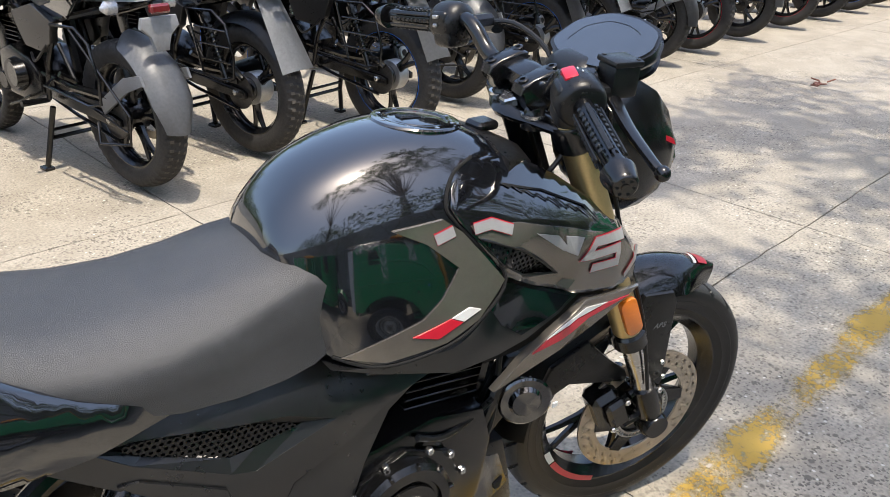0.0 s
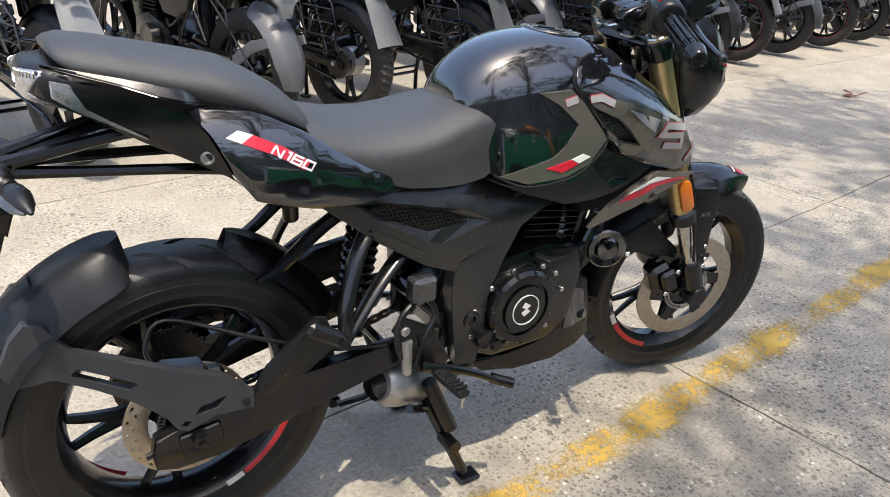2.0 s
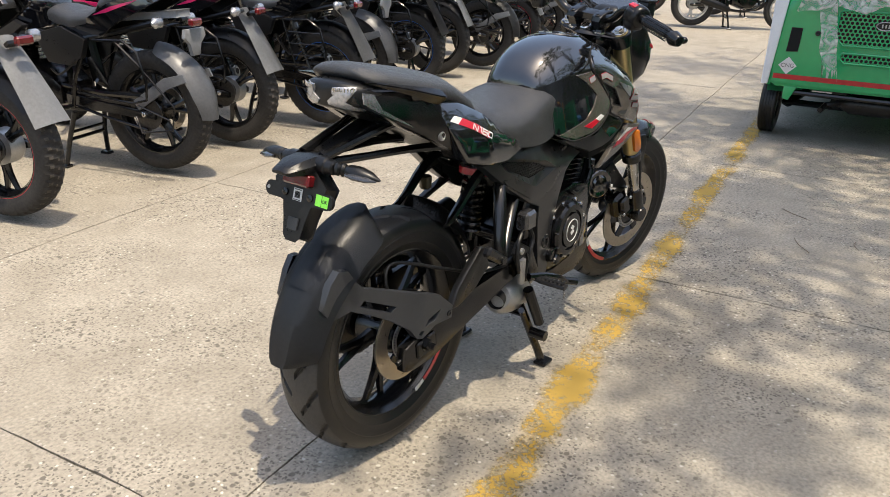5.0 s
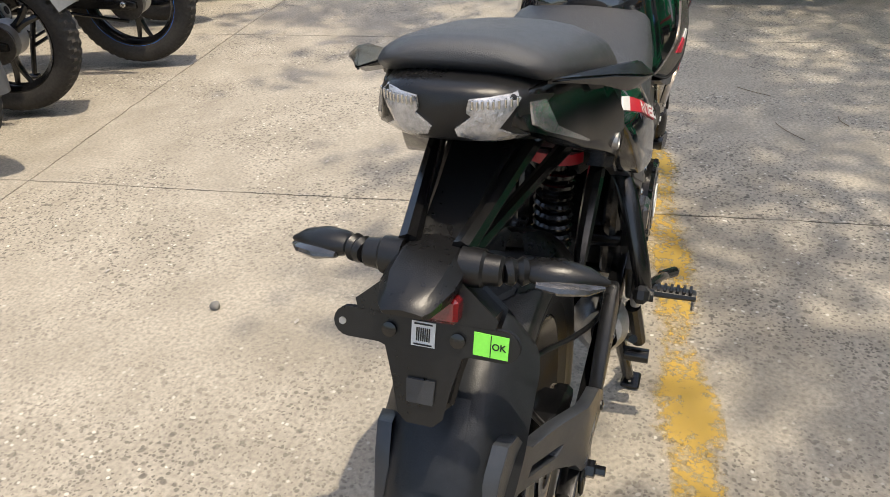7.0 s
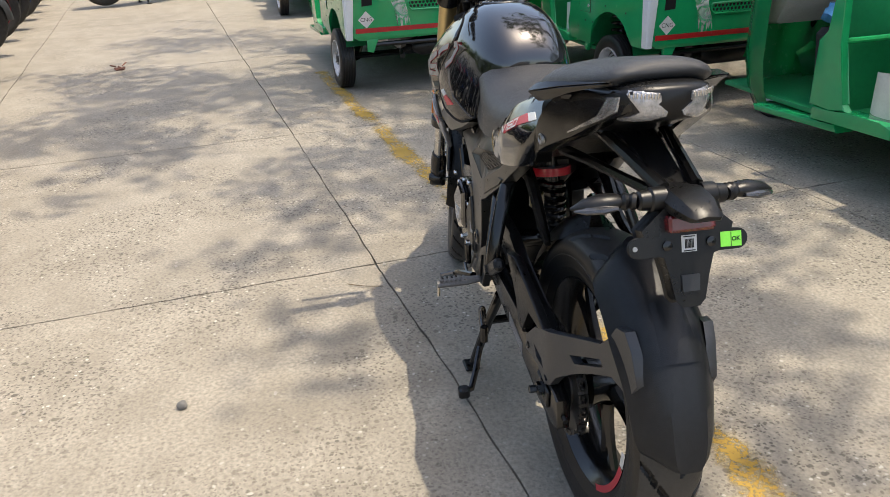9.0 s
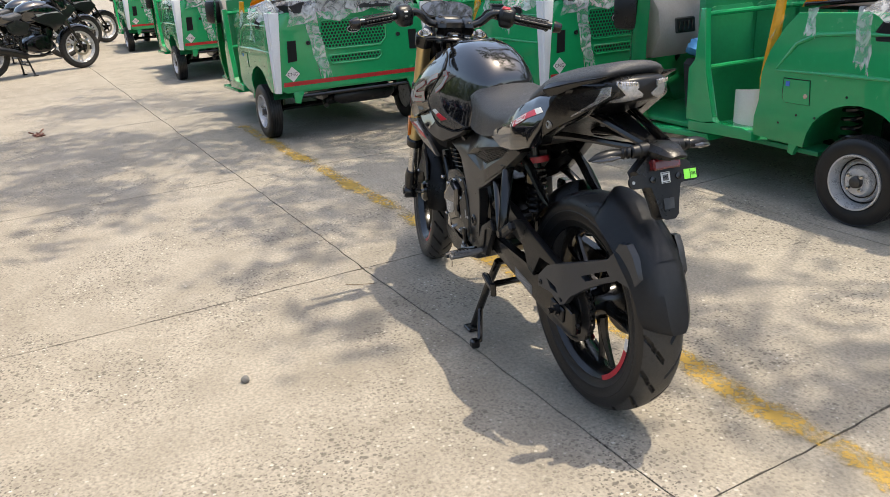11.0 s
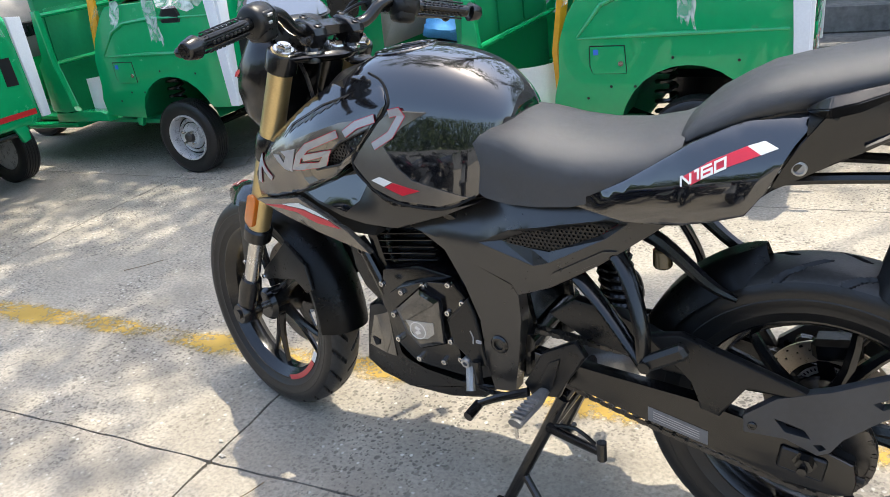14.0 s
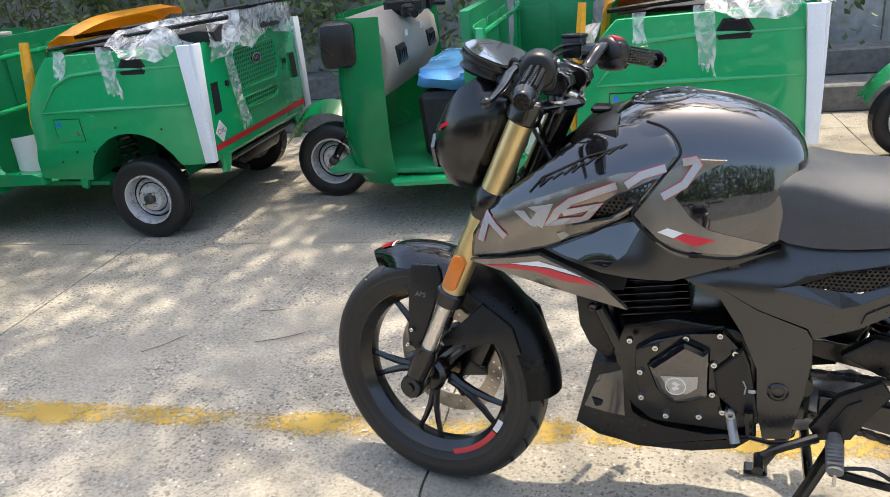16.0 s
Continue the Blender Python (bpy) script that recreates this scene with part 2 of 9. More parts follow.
    bp.inputs["Strength"].default_value = 0.85
    bp.inputs["Distance"].default_value = 0.004
    l.new(fine.outputs["Fac"], bp.inputs["Height"])
    l.new(bp.outputs["Normal"], b.inputs["Normal"])
    return m


CONCRETE = concrete_material()


def worn_paint():
    m = bpy.data.materials.new("worn_yellow_line_paint")
    m.use_nodes = True
    n, l = m.node_tree.nodes, m.node_tree.links
    b = n["Principled BSDF"]
    b.inputs["Base Color"].default_value = (0.50, 0.32, 0.045, 1)
    b.inputs["Roughness"].default_value = 0.8
    tc = n.new("ShaderNodeTexCoord")
    sep = n.new("ShaderNodeSeparateXYZ")
    l.new(tc.outputs["Object"], sep.inputs[0])
    broad = n.new("ShaderNodeTexNoise")
    broad.inputs["Scale"].default_value = 3.2
    broad.inputs["Detail"].default_value = 3
    l.new(tc.outputs["Object"], broad.inputs["Vector"])
    fine = n.new("ShaderNodeTexNoise")
    fine.inputs["Scale"].default_value = 42
    fine.inputs["Detail"].default_value = 8
    fine.inputs["Roughness"].default_value = 0.7
    l.new(tc.outputs["Object"], fine.inputs["Vector"])
    edge = n.new("ShaderNodeMath")
    edge.operation = "ABSOLUTE"
    l.new(sep.outputs["Y"], edge.inputs[0])
    e2 = n.new("ShaderNodeMapRange")
    e2.inputs["From Min"].default_value = 0.030
    e2.inputs["From Max"].default_value = 0.078
    e2.inputs["To Min"].default_value = 0.04
    e2.inputs["To Max"].default_value = -0.24
    l.new(edge.outputs[0], e2.inputs["Value"])
    s1 = n.new("ShaderNodeMath")
    l.new(broad.outputs["Fac"], s1.inputs[0])
    l.new(fine.outputs["Fac"], s1.inputs[1])
    s2 = n.new("ShaderNodeMath")
    l.new(s1.outputs[0], s2.inputs[0])
    l.new(e2.outputs[0], s2.inputs[1])
    mr = n.new("ShaderNodeMapRange")
    mr.inputs["From Min"].default_value = 0.89
    mr.inputs["From Max"].default_value = 1.10
    mr.inputs["To Max"].default_value = 0.68
    l.new(s2.outputs[0], mr.inputs["Value"])
    l.new(mr.outputs[0], b.inputs["Alpha"])
    return m


LINE_PAINT = worn_paint()


def leaf_material(name, c1, c2):
    m = bpy.data.materials.new(name)
    m.use_nodes = True
    n, l = m.node_tree.nodes, m.node_tree.links
    b = n["Principled BSDF"]
    b.inputs["Roughness"].default_value = 0.5
    geo = n.new("ShaderNodeNewGeometry")
    x = n.new("ShaderNodeMix")
    x.data_type = "RGBA"
    x.inputs[6].default_value = (*c1, 1)
    x.inputs[7].default_value = (*c2, 1)
    l.new(geo.outputs["Random Per Island"], x.inputs["Factor"])
    l.new(x.outputs[2], b.inputs["Base Color"])
    b.inputs["Subsurface Weight"].default_value = 0.0
    return m


LEAF = leaf_material("green_leaves", (0.045, 0.095, 0.018), (0.12, 0.17, 0.045))
VINE = leaf_material("vine_leaves", (0.055, 0.105, 0.025), (0.17, 0.20, 0.07))


# ---- mesh helpers ----
def part(name, bm, mat, parent=None, label="", smooth=True, angle=35.0):
    """Link a bmesh as one mesh object under a thing or a part."""
    bmesh.ops.recalc_face_normals(bm, faces=bm.faces)
    if smooth:
        lim = radians(angle)
        for f in bm.faces:
            f.smooth = True
        for e in bm.edges:
            if len(e.link_faces) == 2 and e.calc_face_angle(0) > lim:
                e.smooth = False
    me = bpy.data.meshes.new(name)
    bm.to_mesh(me)
    bm.free()
    for x in (mat if isinstance(mat, (list, tuple)) else [mat]):
        me.materials.append(x)
    ob = new(name, me)
    if parent is not None:
        ob.parent = parent
    if label:
        ob["label"] = label
    return ob


def thing(name, label, category, group="", m=None, kind=""):
    ob = new(name)
    ob.empty_display_size = 0.1
    if m is not None:
        ob.matrix_world = m
    return tagged(ob, label, category, group, kind)


def smooth_path(pts, k=4):
    """Catmull-Rom through the points."""
    p = [Vector(q) for q in pts]
    out = []
    for i in range(len(p) - 1):
        a, b, c, d = p[max(i - 1, 0)], p[i], p[i + 1], p[min(i + 2, len(p) - 1)]
        for j in range(k):
            t = j / k
            out.append(0.5 * ((2 * b) + (c - a) * t + (2 * a - 5 * b + 4 * c - d) * t * t + (3 * b - a - 3 * c + d) * t ** 3))
    out.append(p[-1])
    return out


def tube(bm, pts, r, n=8, curve=0, flat=1.0, cap=True):
    """A pipe along points; r is one radius or one per point; flat squeezes it across."""
    if curve:
        rs = r if isinstance(r, (list, tuple)) else [r] * len(pts)
        rr = [rs[i] + (rs[i + 1] - rs[i]) * j / curve for i in range(len(pts) - 1) for j in range(curve)] + [rs[-1]]
        pts, r = smooth_path(pts, curve), rr
    p = [Vector(q) for q in pts]
    rs = r if isinstance(r, (list, tuple)) else [r] * len(p)
    rings, up = [], None
    for i, q in enumerate(p):
        d = (p[min(i + 1, len(p) - 1)] - p[max(i - 1, 0)]).normalized()
        if up is None:
            up = d.orthogonal().normalized() if abs(d.z) > 0.95 else Vector((0, 0, 1)).cross(d).normalized()
        a = (up - d * up.dot(d)).normalized()
        up = a
        c = d.cross(a)
        rings.append([bm.verts.new(q + (a * math.cos(w) + c * math.sin(w) * flat) * rs[i]) for w in (2 * math.pi * j / n for j in range(n))])
    for a, b in zip(rings, rings[1:]):
        for j in range(n):
            bm.faces.new((a[j], a[(j + 1) % n], b[(j + 1) % n], b[j]))
    if cap:
        bm.faces.new(rings[0][::-1])
        bm.faces.new(rings[-1])
    return bm


def lathe(bm, profile, n=32, center=(0, 0, 0), axis="y", closed=False):
    """Turn (radius, along) pairs round an axis."""
    c = Vector(center)
    rings = []
    for r, h in profile:
        ring = []
        for j in range(n):
            w = 2 * math.pi * j / n
            u, v = r * math.cos(w), r * math.sin(w)
            q = {"y": (u, h, v), "x": (h, u, v), "z": (u, v, h)}[axis]
            ring.append(bm.verts.new(c + Vector(q)))
        rings.append(ring)
    pairs = list(zip(rings, rings[1:]))
    if closed:
        pairs.append((rings[-1], rings[0]))
    for a, b in pairs:
        for j in range(n):
            bm.faces.new((a[j], a[(j + 1) % n], b[(j + 1) % n], b[j]))
    if not closed:
        if profile[0][0] > 1e-4:
            bm.faces.new(rings[0])
        if profile[-1][0] > 1e-4:
            bm.faces.new(rings[-1][::-1])
    bmesh.ops.remove_doubles(bm, verts=bm.verts, dist=1e-5)
    return bm


def loft(bm, rings, cap=True, ring_closed=True):
    vs = [[bm.verts.new(q) for q in r] for r in rings]
    n = len(vs[0])
    for a, b in zip(vs, vs[1:]):
        for j in range(n if ring_closed else n - 1):
            bm.faces.new((a[j], a[(j + 1) % n], b[(j + 1) % n], b[j]))
    if cap and ring_closed:
        bm.faces.new(vs[0][::-1])
        bm.faces.new(vs[-1])
    return bm


def mirror_half(half):
    """A closed ring from a half outline of (y, z), top centre first, bottom centre last."""
    return [(y, z) for y, z in half] + [(-y, z) for y, z in reversed(half) if abs(y) > 1e-6]


def box(bm, c, size, bevel=0.0, rot=None, taper=None, seg=1):
    """A box with rounded edges; taper scales the top face."""
    r = bmesh.ops.create_cube(bm, size=1.0)
    vs = r["verts"]
    for v in vs:
        if taper and v.co.z > 0:
            v.co.x *= taper[0]
            v.co.y *= taper[1]
    m = Matrix.Translation(c) @ (rot if rot is not None else Matrix.Identity(4)) @ Matrix.Diagonal((*size, 1))
    bmesh.ops.transform(bm, matrix=m, verts=vs)
    if bevel:
        es = list({e for v in vs for e in v.link_edges})
        bmesh.ops.bevel(bm, geom=es, offset=bevel, segments=seg, affect="EDGES", profile=0.5)
    return bm


def plate(bm, outline, y0, y1, bevel=0.0, axis="y", at=None):
    """A flat polygon of (a, b) pairs thickened from y0 to y1 along an axis."""
    def p3(a, b, h):
        return {"y": (a, h, b), "x": (h, a, b), "z": (a, b, h)}[axis]
    lo = [bm.verts.new(p3(a, b, y0)) for a, b in outline]
    hi = [bm.verts.new(p3(a, b, y1)) for a, b in outline]
    n = len(lo)
    f1, f2 = bm.faces.new(lo), bm.faces.new(hi[::-1])
    for j in range(n):
        bm.faces.new((lo[j], lo[(j + 1) % n], hi[(j + 1) % n], hi[j]))
    if at is not None:
        bmesh.ops.transform(bm, matrix=at, verts=lo + hi)
    if bevel:
        es = [e for e in {e for v in lo + hi for e in v.link_edges} if (e.verts[0] in lo) == (e.verts[1] in lo)]
        bmesh.ops.bevel(bm, geom=es, offset=bevel, segments=2, affect="EDGES", profile=0.5)
    return bm


def within(q, poly):
    """Whether the point lies in the polygon."""
    hit = False
    for (x0, z0), (x1, z1) in zip(poly, poly[1:] + poly[:1]):
        if (z0 > q.y) != (z1 > q.y) and q.x < (x1 - x0) * (q.y - z0) / (z1 - z0) + x0:
            hit = not hit
    return hit


def panel(outline, yf, side=1, thick=0.012, grid=0.03, rim=0.006, curve=0, holes=()):
    """A body panel: a polygon of (x, z) laid on the surface y = yf(x, z), with rounded rims turned inward."""
    if curve:
        pts = [(q.x, q.z) for q in smooth_path([(a, 0, b) for a, b in outline + outline[:1]], curve)][:-1]
    else:
        pts = list(outline)
    ring2 = []
    for (xa, za), (xb, zb) in zip(pts, pts[1:] + pts[:1]):
        k = max(1, int(math.hypot(xb - xa, zb - za) / grid + 0.5))
        ring2 += [Vector((xa + (xb - xa) * q / k, za + (zb - za) * q / k)) for q in range(k)]
    xs, zs = [p[0] for p in pts], [p[1] for p in pts]
    inner = []
    for a in range(int(math.floor(min(xs) / grid)), int(math.ceil(max(xs) / grid)) + 1):
        for b in range(int(math.floor(min(zs) / grid)), int(math.ceil(max(zs) / grid)) + 1):
            q = Vector((a * grid + (grid / 2 if b % 2 else 0), b * grid))
            if within(q, pts) and not any(within(q, h) for h in holes) and min((q - p).length for p in ring2) > grid * 0.45:
                inner.append(q)
    loose, cuts = ring2 + inner, []
    for h in holes:
        k0 = len(loose)
        for (xa, za), (xb, zb) in zip(h, h[1:] + h[:1]):
            k = max(1, int(math.hypot(xb - xa, zb - za) / grid + 0.5))
            loose += [Vector((xa + (xb - xa) * q / k, za + (zb - za) * q / k)) for q in range(k)]
        m = len(loose) - k0
        cuts += [(k0 + q, k0 + (q + 1) % m) for q in range(m)]
    co, _, tris, _, _, _ = delaunay_2d_cdt(loose, cuts, [list(range(len(ring2)))], 1, 1e-7)
    if holes:
        tris = [t for t in tris if not any(within(sum((co[q] for q in t), Vector((0, 0))) / len(t), h) for h in holes)]
    bm = bmesh.new()
    vs = [bm.verts.new((c.x, 0, c.y)) for c in co]
    for t in tris:
        bm.faces.new([vs[q] for q in t])
    for v in [v for v in bm.verts if not v.link_faces]:
        bm.verts.remove(v)
    bedges = [e for e in bm.edges if len(e.link_faces) == 1]
    for v in bm.verts:
        v.co.y = yf(v.co.x, v.co.z)
    cx, cz = sum(xs) / len(xs), sum(zs) / len(zs)
    ext = bmesh.ops.extrude_edge_only(bm, edges=bedges)
    ring = [g for g in ext["geom"] if isinstance(g, bmesh.types.BMVert)]
    redges = [g for g in ext["geom"] if isinstance(g, bmesh.types.BMEdge) and g.verts[0] in ring and g.verts[1] in ring]
    for v in ring:
        d = Vector((v.co.x - cx, v.co.z - cz)).normalized() * rim * 0.35
        if holes and min((Vector((v.co.x, v.co.z)) - p).length for p in ring2) > 1e-4:
            d *= 0
        v.co.x, v.co.y, v.co.z = v.co.x + d.x, v.co.y - rim * 0.6, v.co.z + d.y
    ext = bmesh.ops.extrude_edge_only(bm, edges=redges)
    for v in (g for g in ext["geom"] if isinstance(g, bmesh.types.BMVert)):
        v.co.y -= thick
    for v in bm.verts:
        v.co.y *= side
    return bm


def decal(outline, yf, side=1, lift=0.0015, grid=0.025, holes=()):
    """A thin graphic laid on a body surface."""
    return panel(outline, lambda x, z: yf(x, z) + lift, side, 0.0012, grid, 0.0006, 0, holes)


def text_mesh(body, size, italic=0.0, bold=0.0, space=1.0):
    """Outline text as a flat bmesh in x (along) and y (up)."""
    cu = bpy.data.curves.new("lettering", "FONT")
    cu.body, cu.size, cu.shear, cu.offset, cu.space_character = body, size, italic, bold, space
    cu.align_x, cu.align_y = "CENTER", "CENTER"
    ob = bpy.data.objects.new("lettering", cu)
    scene.collection.objects.link(ob)
    bpy.context.view_layer.update()
    me = bpy.data.meshes.new_from_object(ob.evaluated_get(bpy.context.evaluated_depsgraph_get()))
    bm = bmesh.new()
    bm.from_mesh(me)
    bpy.data.objects.remove(ob)
    bpy.data.meshes.remove(me)
    return bm


def letters_on(body, size, at, up_angle, yf, side, italic=0.0, bold=0.0, lift=0.002, stretch=1.0, space=1.0):
    """Text on a side panel: at (x, z), reading towards -x on the left side and +x on the right."""
    bm = text_mesh(body, size, italic, bold, space)
    bmesh.ops.triangulate(bm, faces=bm.faces[:])
    for no in ((1, 0, 0), (0, 1, 0)):
        for k in range(-30, 31):
            bmesh.ops.bisect_plane(bm, geom=bm.verts[:] + bm.edges[:] + bm.faces[:], plane_co=Vector(no) * k * size * 0.16, plane_no=no, dist=1e-6)
    ca, sa = math.cos(radians(up_angle)), math.sin(radians(up_angle))
    for v in bm.verts:
        u, w = v.co.x * stretch, v.co.y
        x = at[0] - side * (u * ca - w * sa)
        z = at[1] + u * sa + w * ca
        v.co = (x, side * (yf(x, z) + lift), z)
    return bm


def dots(bm, center, normal_axis, r, h, n=10):
    """A small bolt head: hexagon-like cap with a bevelled top."""
    s = 1 if h > 0 else -1
    lathe(bm, [(r, 0), (r, h * 0.7), (r * 0.8, h), (r * 0.45, h), (r * 0.4, h * 0.6), (0.0001, h * 0.6)], n, center, normal_axis)
    return bm


def bolts(name, places, axis, r, h, mat, parent, n=8, m=None):
    """Separate bolt heads that share one mesh."""
    me = None
    for p in places:
        if me is None:
            bm = dots(bmesh.new(), (0, 0, 0), axis, r, h, n)
            ob = part(name, bm, mat, parent)
            me = ob.data
        else:
            ob = new(name, me)
            ob.parent = parent
        ob.matrix_basis = (m if m is not None else Matrix.Identity(4)) @ Matrix.Translation(p)


# ---- ground: concrete lot, turned against the bike's own axis ----
LOT = Matrix.Rotation(radians(8.3), 4, "Z")


def build_ground():
    bm = bmesh.new()
    s = 400
    bm.faces.new([bm.verts.new(p) for p in ((-s, -s, -0.014), (s, -s, -0.014), (s, s, -0.014), (-s, s, -0.014))])
    ground = part("ground", bm, CONCRETE, smooth=False)
    tagged(ground, "sunlit worn concrete parking yard with joints and exposed aggregate", "ground", kind="structure")
    us = [-9.9, -8.0, -6.1, -4.25, -2.4, -0.5, 1.39, 3.28, 5.83, 8.72, 11.6, 14.5, 17.4, 20.3]
    vs = [-7.4, -5.5, -3.66, -1.80, 0.14, 1.92, 3.85, 5.75, 7.65, 9.6]
    rnd = random.Random(5)
    for i in range(len(us) - 1):
        for j in range(len(vs) - 1):
            u0, u1, v0, v1 = us[i], us[i + 1], vs[j], vs[j + 1]
            gap = 0.0016
            ring = []
            n = 48
            for (a, b), (c, d) in (((u0, v0), (u1, v0)), ((u1, v0), (u1, v1)), ((u1, v1), (u0, v1)), ((u0, v1), (u0, v0))):
                for k in range(n):
                    t = k / n
                    x, y = a + (c - a) * t, b + (d - b) * t
                    w = noise.noise(Vector((x * 1.3, y * 1.3, 0))) * 0.012 + noise.noise(Vector((x * 11, y * 11, 3))) * 0.005
                    wy = noise.noise(Vector((x * 1.3 + 40, y * 1.3, 7))) * 0.012 + noise.noise(Vector((x * 11 + 9, y * 11, 5))) * 0.005
                    cx, cy = (u0 + u1) / 2, (v0 + v1) / 2
                    g = gap + abs(noise.noise(Vector((x * 9, y * 9, i + 31 * j)))) * 0.006
                    gx = g if abs(x - cx) > (u1 - u0) / 2 - 1e-6 else 0
                    gy = g if abs(y - cy) > (v1 - v0) / 2 - 1e-6 else 0
                    ring.append((x + w - math.copysign(gx, x - cx), y + wy - math.copysign(gy, y - cy)))
            bm = bmesh.new()
            top = [bm.verts.new((x, y, 0)) for x, y in ring]
            low = [bm.verts.new((x, y, -0.013)) for x, y in ring]
            bm.faces.new(top)
            m = len(top)
            for k in range(m):
                bm.faces.new((low[k], low[(k + 1) % m], top[(k + 1) % m], top[k]))
            bmesh.ops.transform(bm, matrix=LOT, verts=bm.verts)
            part("slab", bm, CONCRETE, ground, smooth=False)
    return ground


build_ground()


def build_yellow_line():
    bm = bmesh.new()
    n = 60
    a = [bm.verts.new((-3.2 + 8.2 * k / n, -0.08, 0)) for k in range(n + 1)]
    b = [bm.verts.new((-3.2 + 8.2 * k / n, 0.08, 0)) for k in range(n + 1)]
    for k in range(n):
        bm.faces.new((a[k], a[k + 1], b[k + 1], b[k]))
    ob = part("road_marking", bm, LINE_PAINT, smooth=False)
    ob.matrix_world = LOT @ Matrix.Translation((0, -0.355, 0.003))
    tagged(ob, "worn yellow painted line on the concrete", "road marking", kind="structure")


build_yellow_line()


# ---- the black motorcycle on its centre stand ----
def inside(pt, poly):
    x, z = pt
    hit = False
    for (x0, z0), (x1, z1) in zip(poly, poly[1:] + poly[:1]):
        if (z0 > z) != (z1 > z) and x < (x1 - x0) * (z - z0) / (z1 - z0) + x0:
            hit = not hit
    return hit


def hexmesh(outline, yf, side, pitch=0.0095, bar=0.0022, depth=0.003):
    """A honeycomb grille cut to an outline on a side surface."""
    bm = bmesh.new()
    xs, zs = [p[0] for p in outline], [p[1] for p in outline]
    row, z = 0, min(zs)
    while z < max(zs):
        x = min(xs) + (pitch / 2 if row % 2 else 0)
        while x < max(xs):
            if inside((x, z), outline):
                ro, ri = pitch / math.sqrt(3), pitch / math.sqrt(3) - bar
                o, i, k = [], [], []
                for a in range(6):
                    w = math.pi / 6 + a * math.pi / 3
                    px, pz = x + ro * math.cos(w), z + ro * math.sin(w)
                    qx, qz = x + ri * math.cos(w), z + ri * math.sin(w)
                    o.append(bm.verts.new((px, side * yf(px, pz), pz)))
                    i.append(bm.verts.new((qx, side * yf(qx, qz), qz)))
                    k.append(bm.verts.new((qx, side * (yf(qx, qz) - depth), qz)))
                for a in range(6):
                    b = (a + 1) % 6
                    bm.faces.new((o[a], o[b], i[b], i[a]))
                    bm.faces.new((i[a], i[b], k[b], k[a]))
            x += pitch
        z += pitch * 0.866
        row += 1
    return bm


def tyre_mesh(R, rim_r, w, n, grooves, cut=0.005):
    """A tyre with a cut tread, axle along y at the origin."""
    half = [(0.0, 0.0), (0.10, 0.001), (0.2, 0.005), (0.3, 0.012), (0.4, 0.022), (0.5, 0.038), (0.6, 0.060), (0.7, 0.092), (0.8, 0.140),
            (0.89, 0.21), (0.96, 0.32), (0.99, 0.43), (0.97, 0.51), (0.985, 0.53), (0.97, 0.58), (0.94, 0.64), (0.89, 0.78), (0.895, 0.81), (0.86, 0.85), (0.79, 0.95), (0.74, 1.03)]
    fine = [k * 0.0475 for k in range(19)]
    half = [(a, float(np.interp(a, [q[0] for q in half[:10]], [q[1] for q in half[:10]]))) for a in fine] + half[9:]
    prof = [(-a, d) for a, d in reversed(half[1:])] + half
    dep = R - rim_r
    bm = bmesh.new()
    rings, sunk = [], set()
    for j in range(n):
        ang = 2 * math.pi * j / n
        ring = []
        for a, d in prof:
            low = False
            r = R - d * dep
            ya = abs(a)
            ph = (ang * grooves / (2 * math.pi) + (0.5 if a > 0 else 0) + ya * 0.95) % 1.0
            if grooves and (0.10 < ya < 0.86) and not 0.44 < ya < 0.50 and d < 0.25 and ph < 0.13:
                r -= cut
                low = True
            if grooves and ya < 0.05 and d < 0.001 and cut > 0.006:
                r -= cut * 0.8
            ring.append(bm.verts.new((r * math.cos(ang), a * w / 2, r * math.sin(ang))))
            if low or d > 0.3:
                sunk.add(ring[-1])
        rings.append(ring)
    for j in range(n):
        a, b = rings[j], rings[(j + 1) % n]
        for k in range(len(prof) - 1):
            f = bm.faces.new((a[k], a[k + 1], b[k + 1], b[k]))
            # sunken tread stays darker, groove shade by material
            f.material_index = 0 if any(v in sunk for v in f.verts) else 1
    return bm


def rim_mesh(rim_r, w, hub_r, hub_w):
    """Cast wheel: barrel with flanges, hub, and forked spokes."""
    bm = bmesh.new()
    lathe(bm, [(rim_r + 0.006, -w / 2), (rim_r + 0.006, -w / 2 + 0.008), (rim_r - 0.004, -w / 2 + 0.014), (rim_r - 0.016, -w * 0.22), (rim_r - 0.018, 0),
               (rim_r - 0.016, w * 0.22), (rim_r - 0.004, w / 2 - 0.014), (rim_r + 0.006, w / 2 - 0.008), (rim_r + 0.006, w / 2),
               (rim_r - 0.006, w / 2), (rim_r - 0.016, w / 2 - 0.012), (rim_r - 0.027, w * 0.2), (rim_r - 0.029, 0), (rim_r - 0.027, -w * 0.2),
               (rim_r - 0.016, -w / 2 + 0.012), (rim_r - 0.006, -w / 2)], 72, closed=True)
    lathe(bm, [(0.012, -hub_w / 2), (hub_r * 0.8, -hub_w / 2), (hub_r, -hub_w / 2 + 0.012), (hub_r * 0.86, -hub_w * 0.2), (hub_r * 0.86, hub_w * 0.2),
               (hub_r, hub_w / 2 - 0.012), (hub_r * 0.8, hub_w / 2), (0.012, hub_w / 2)], 32)
    return bm


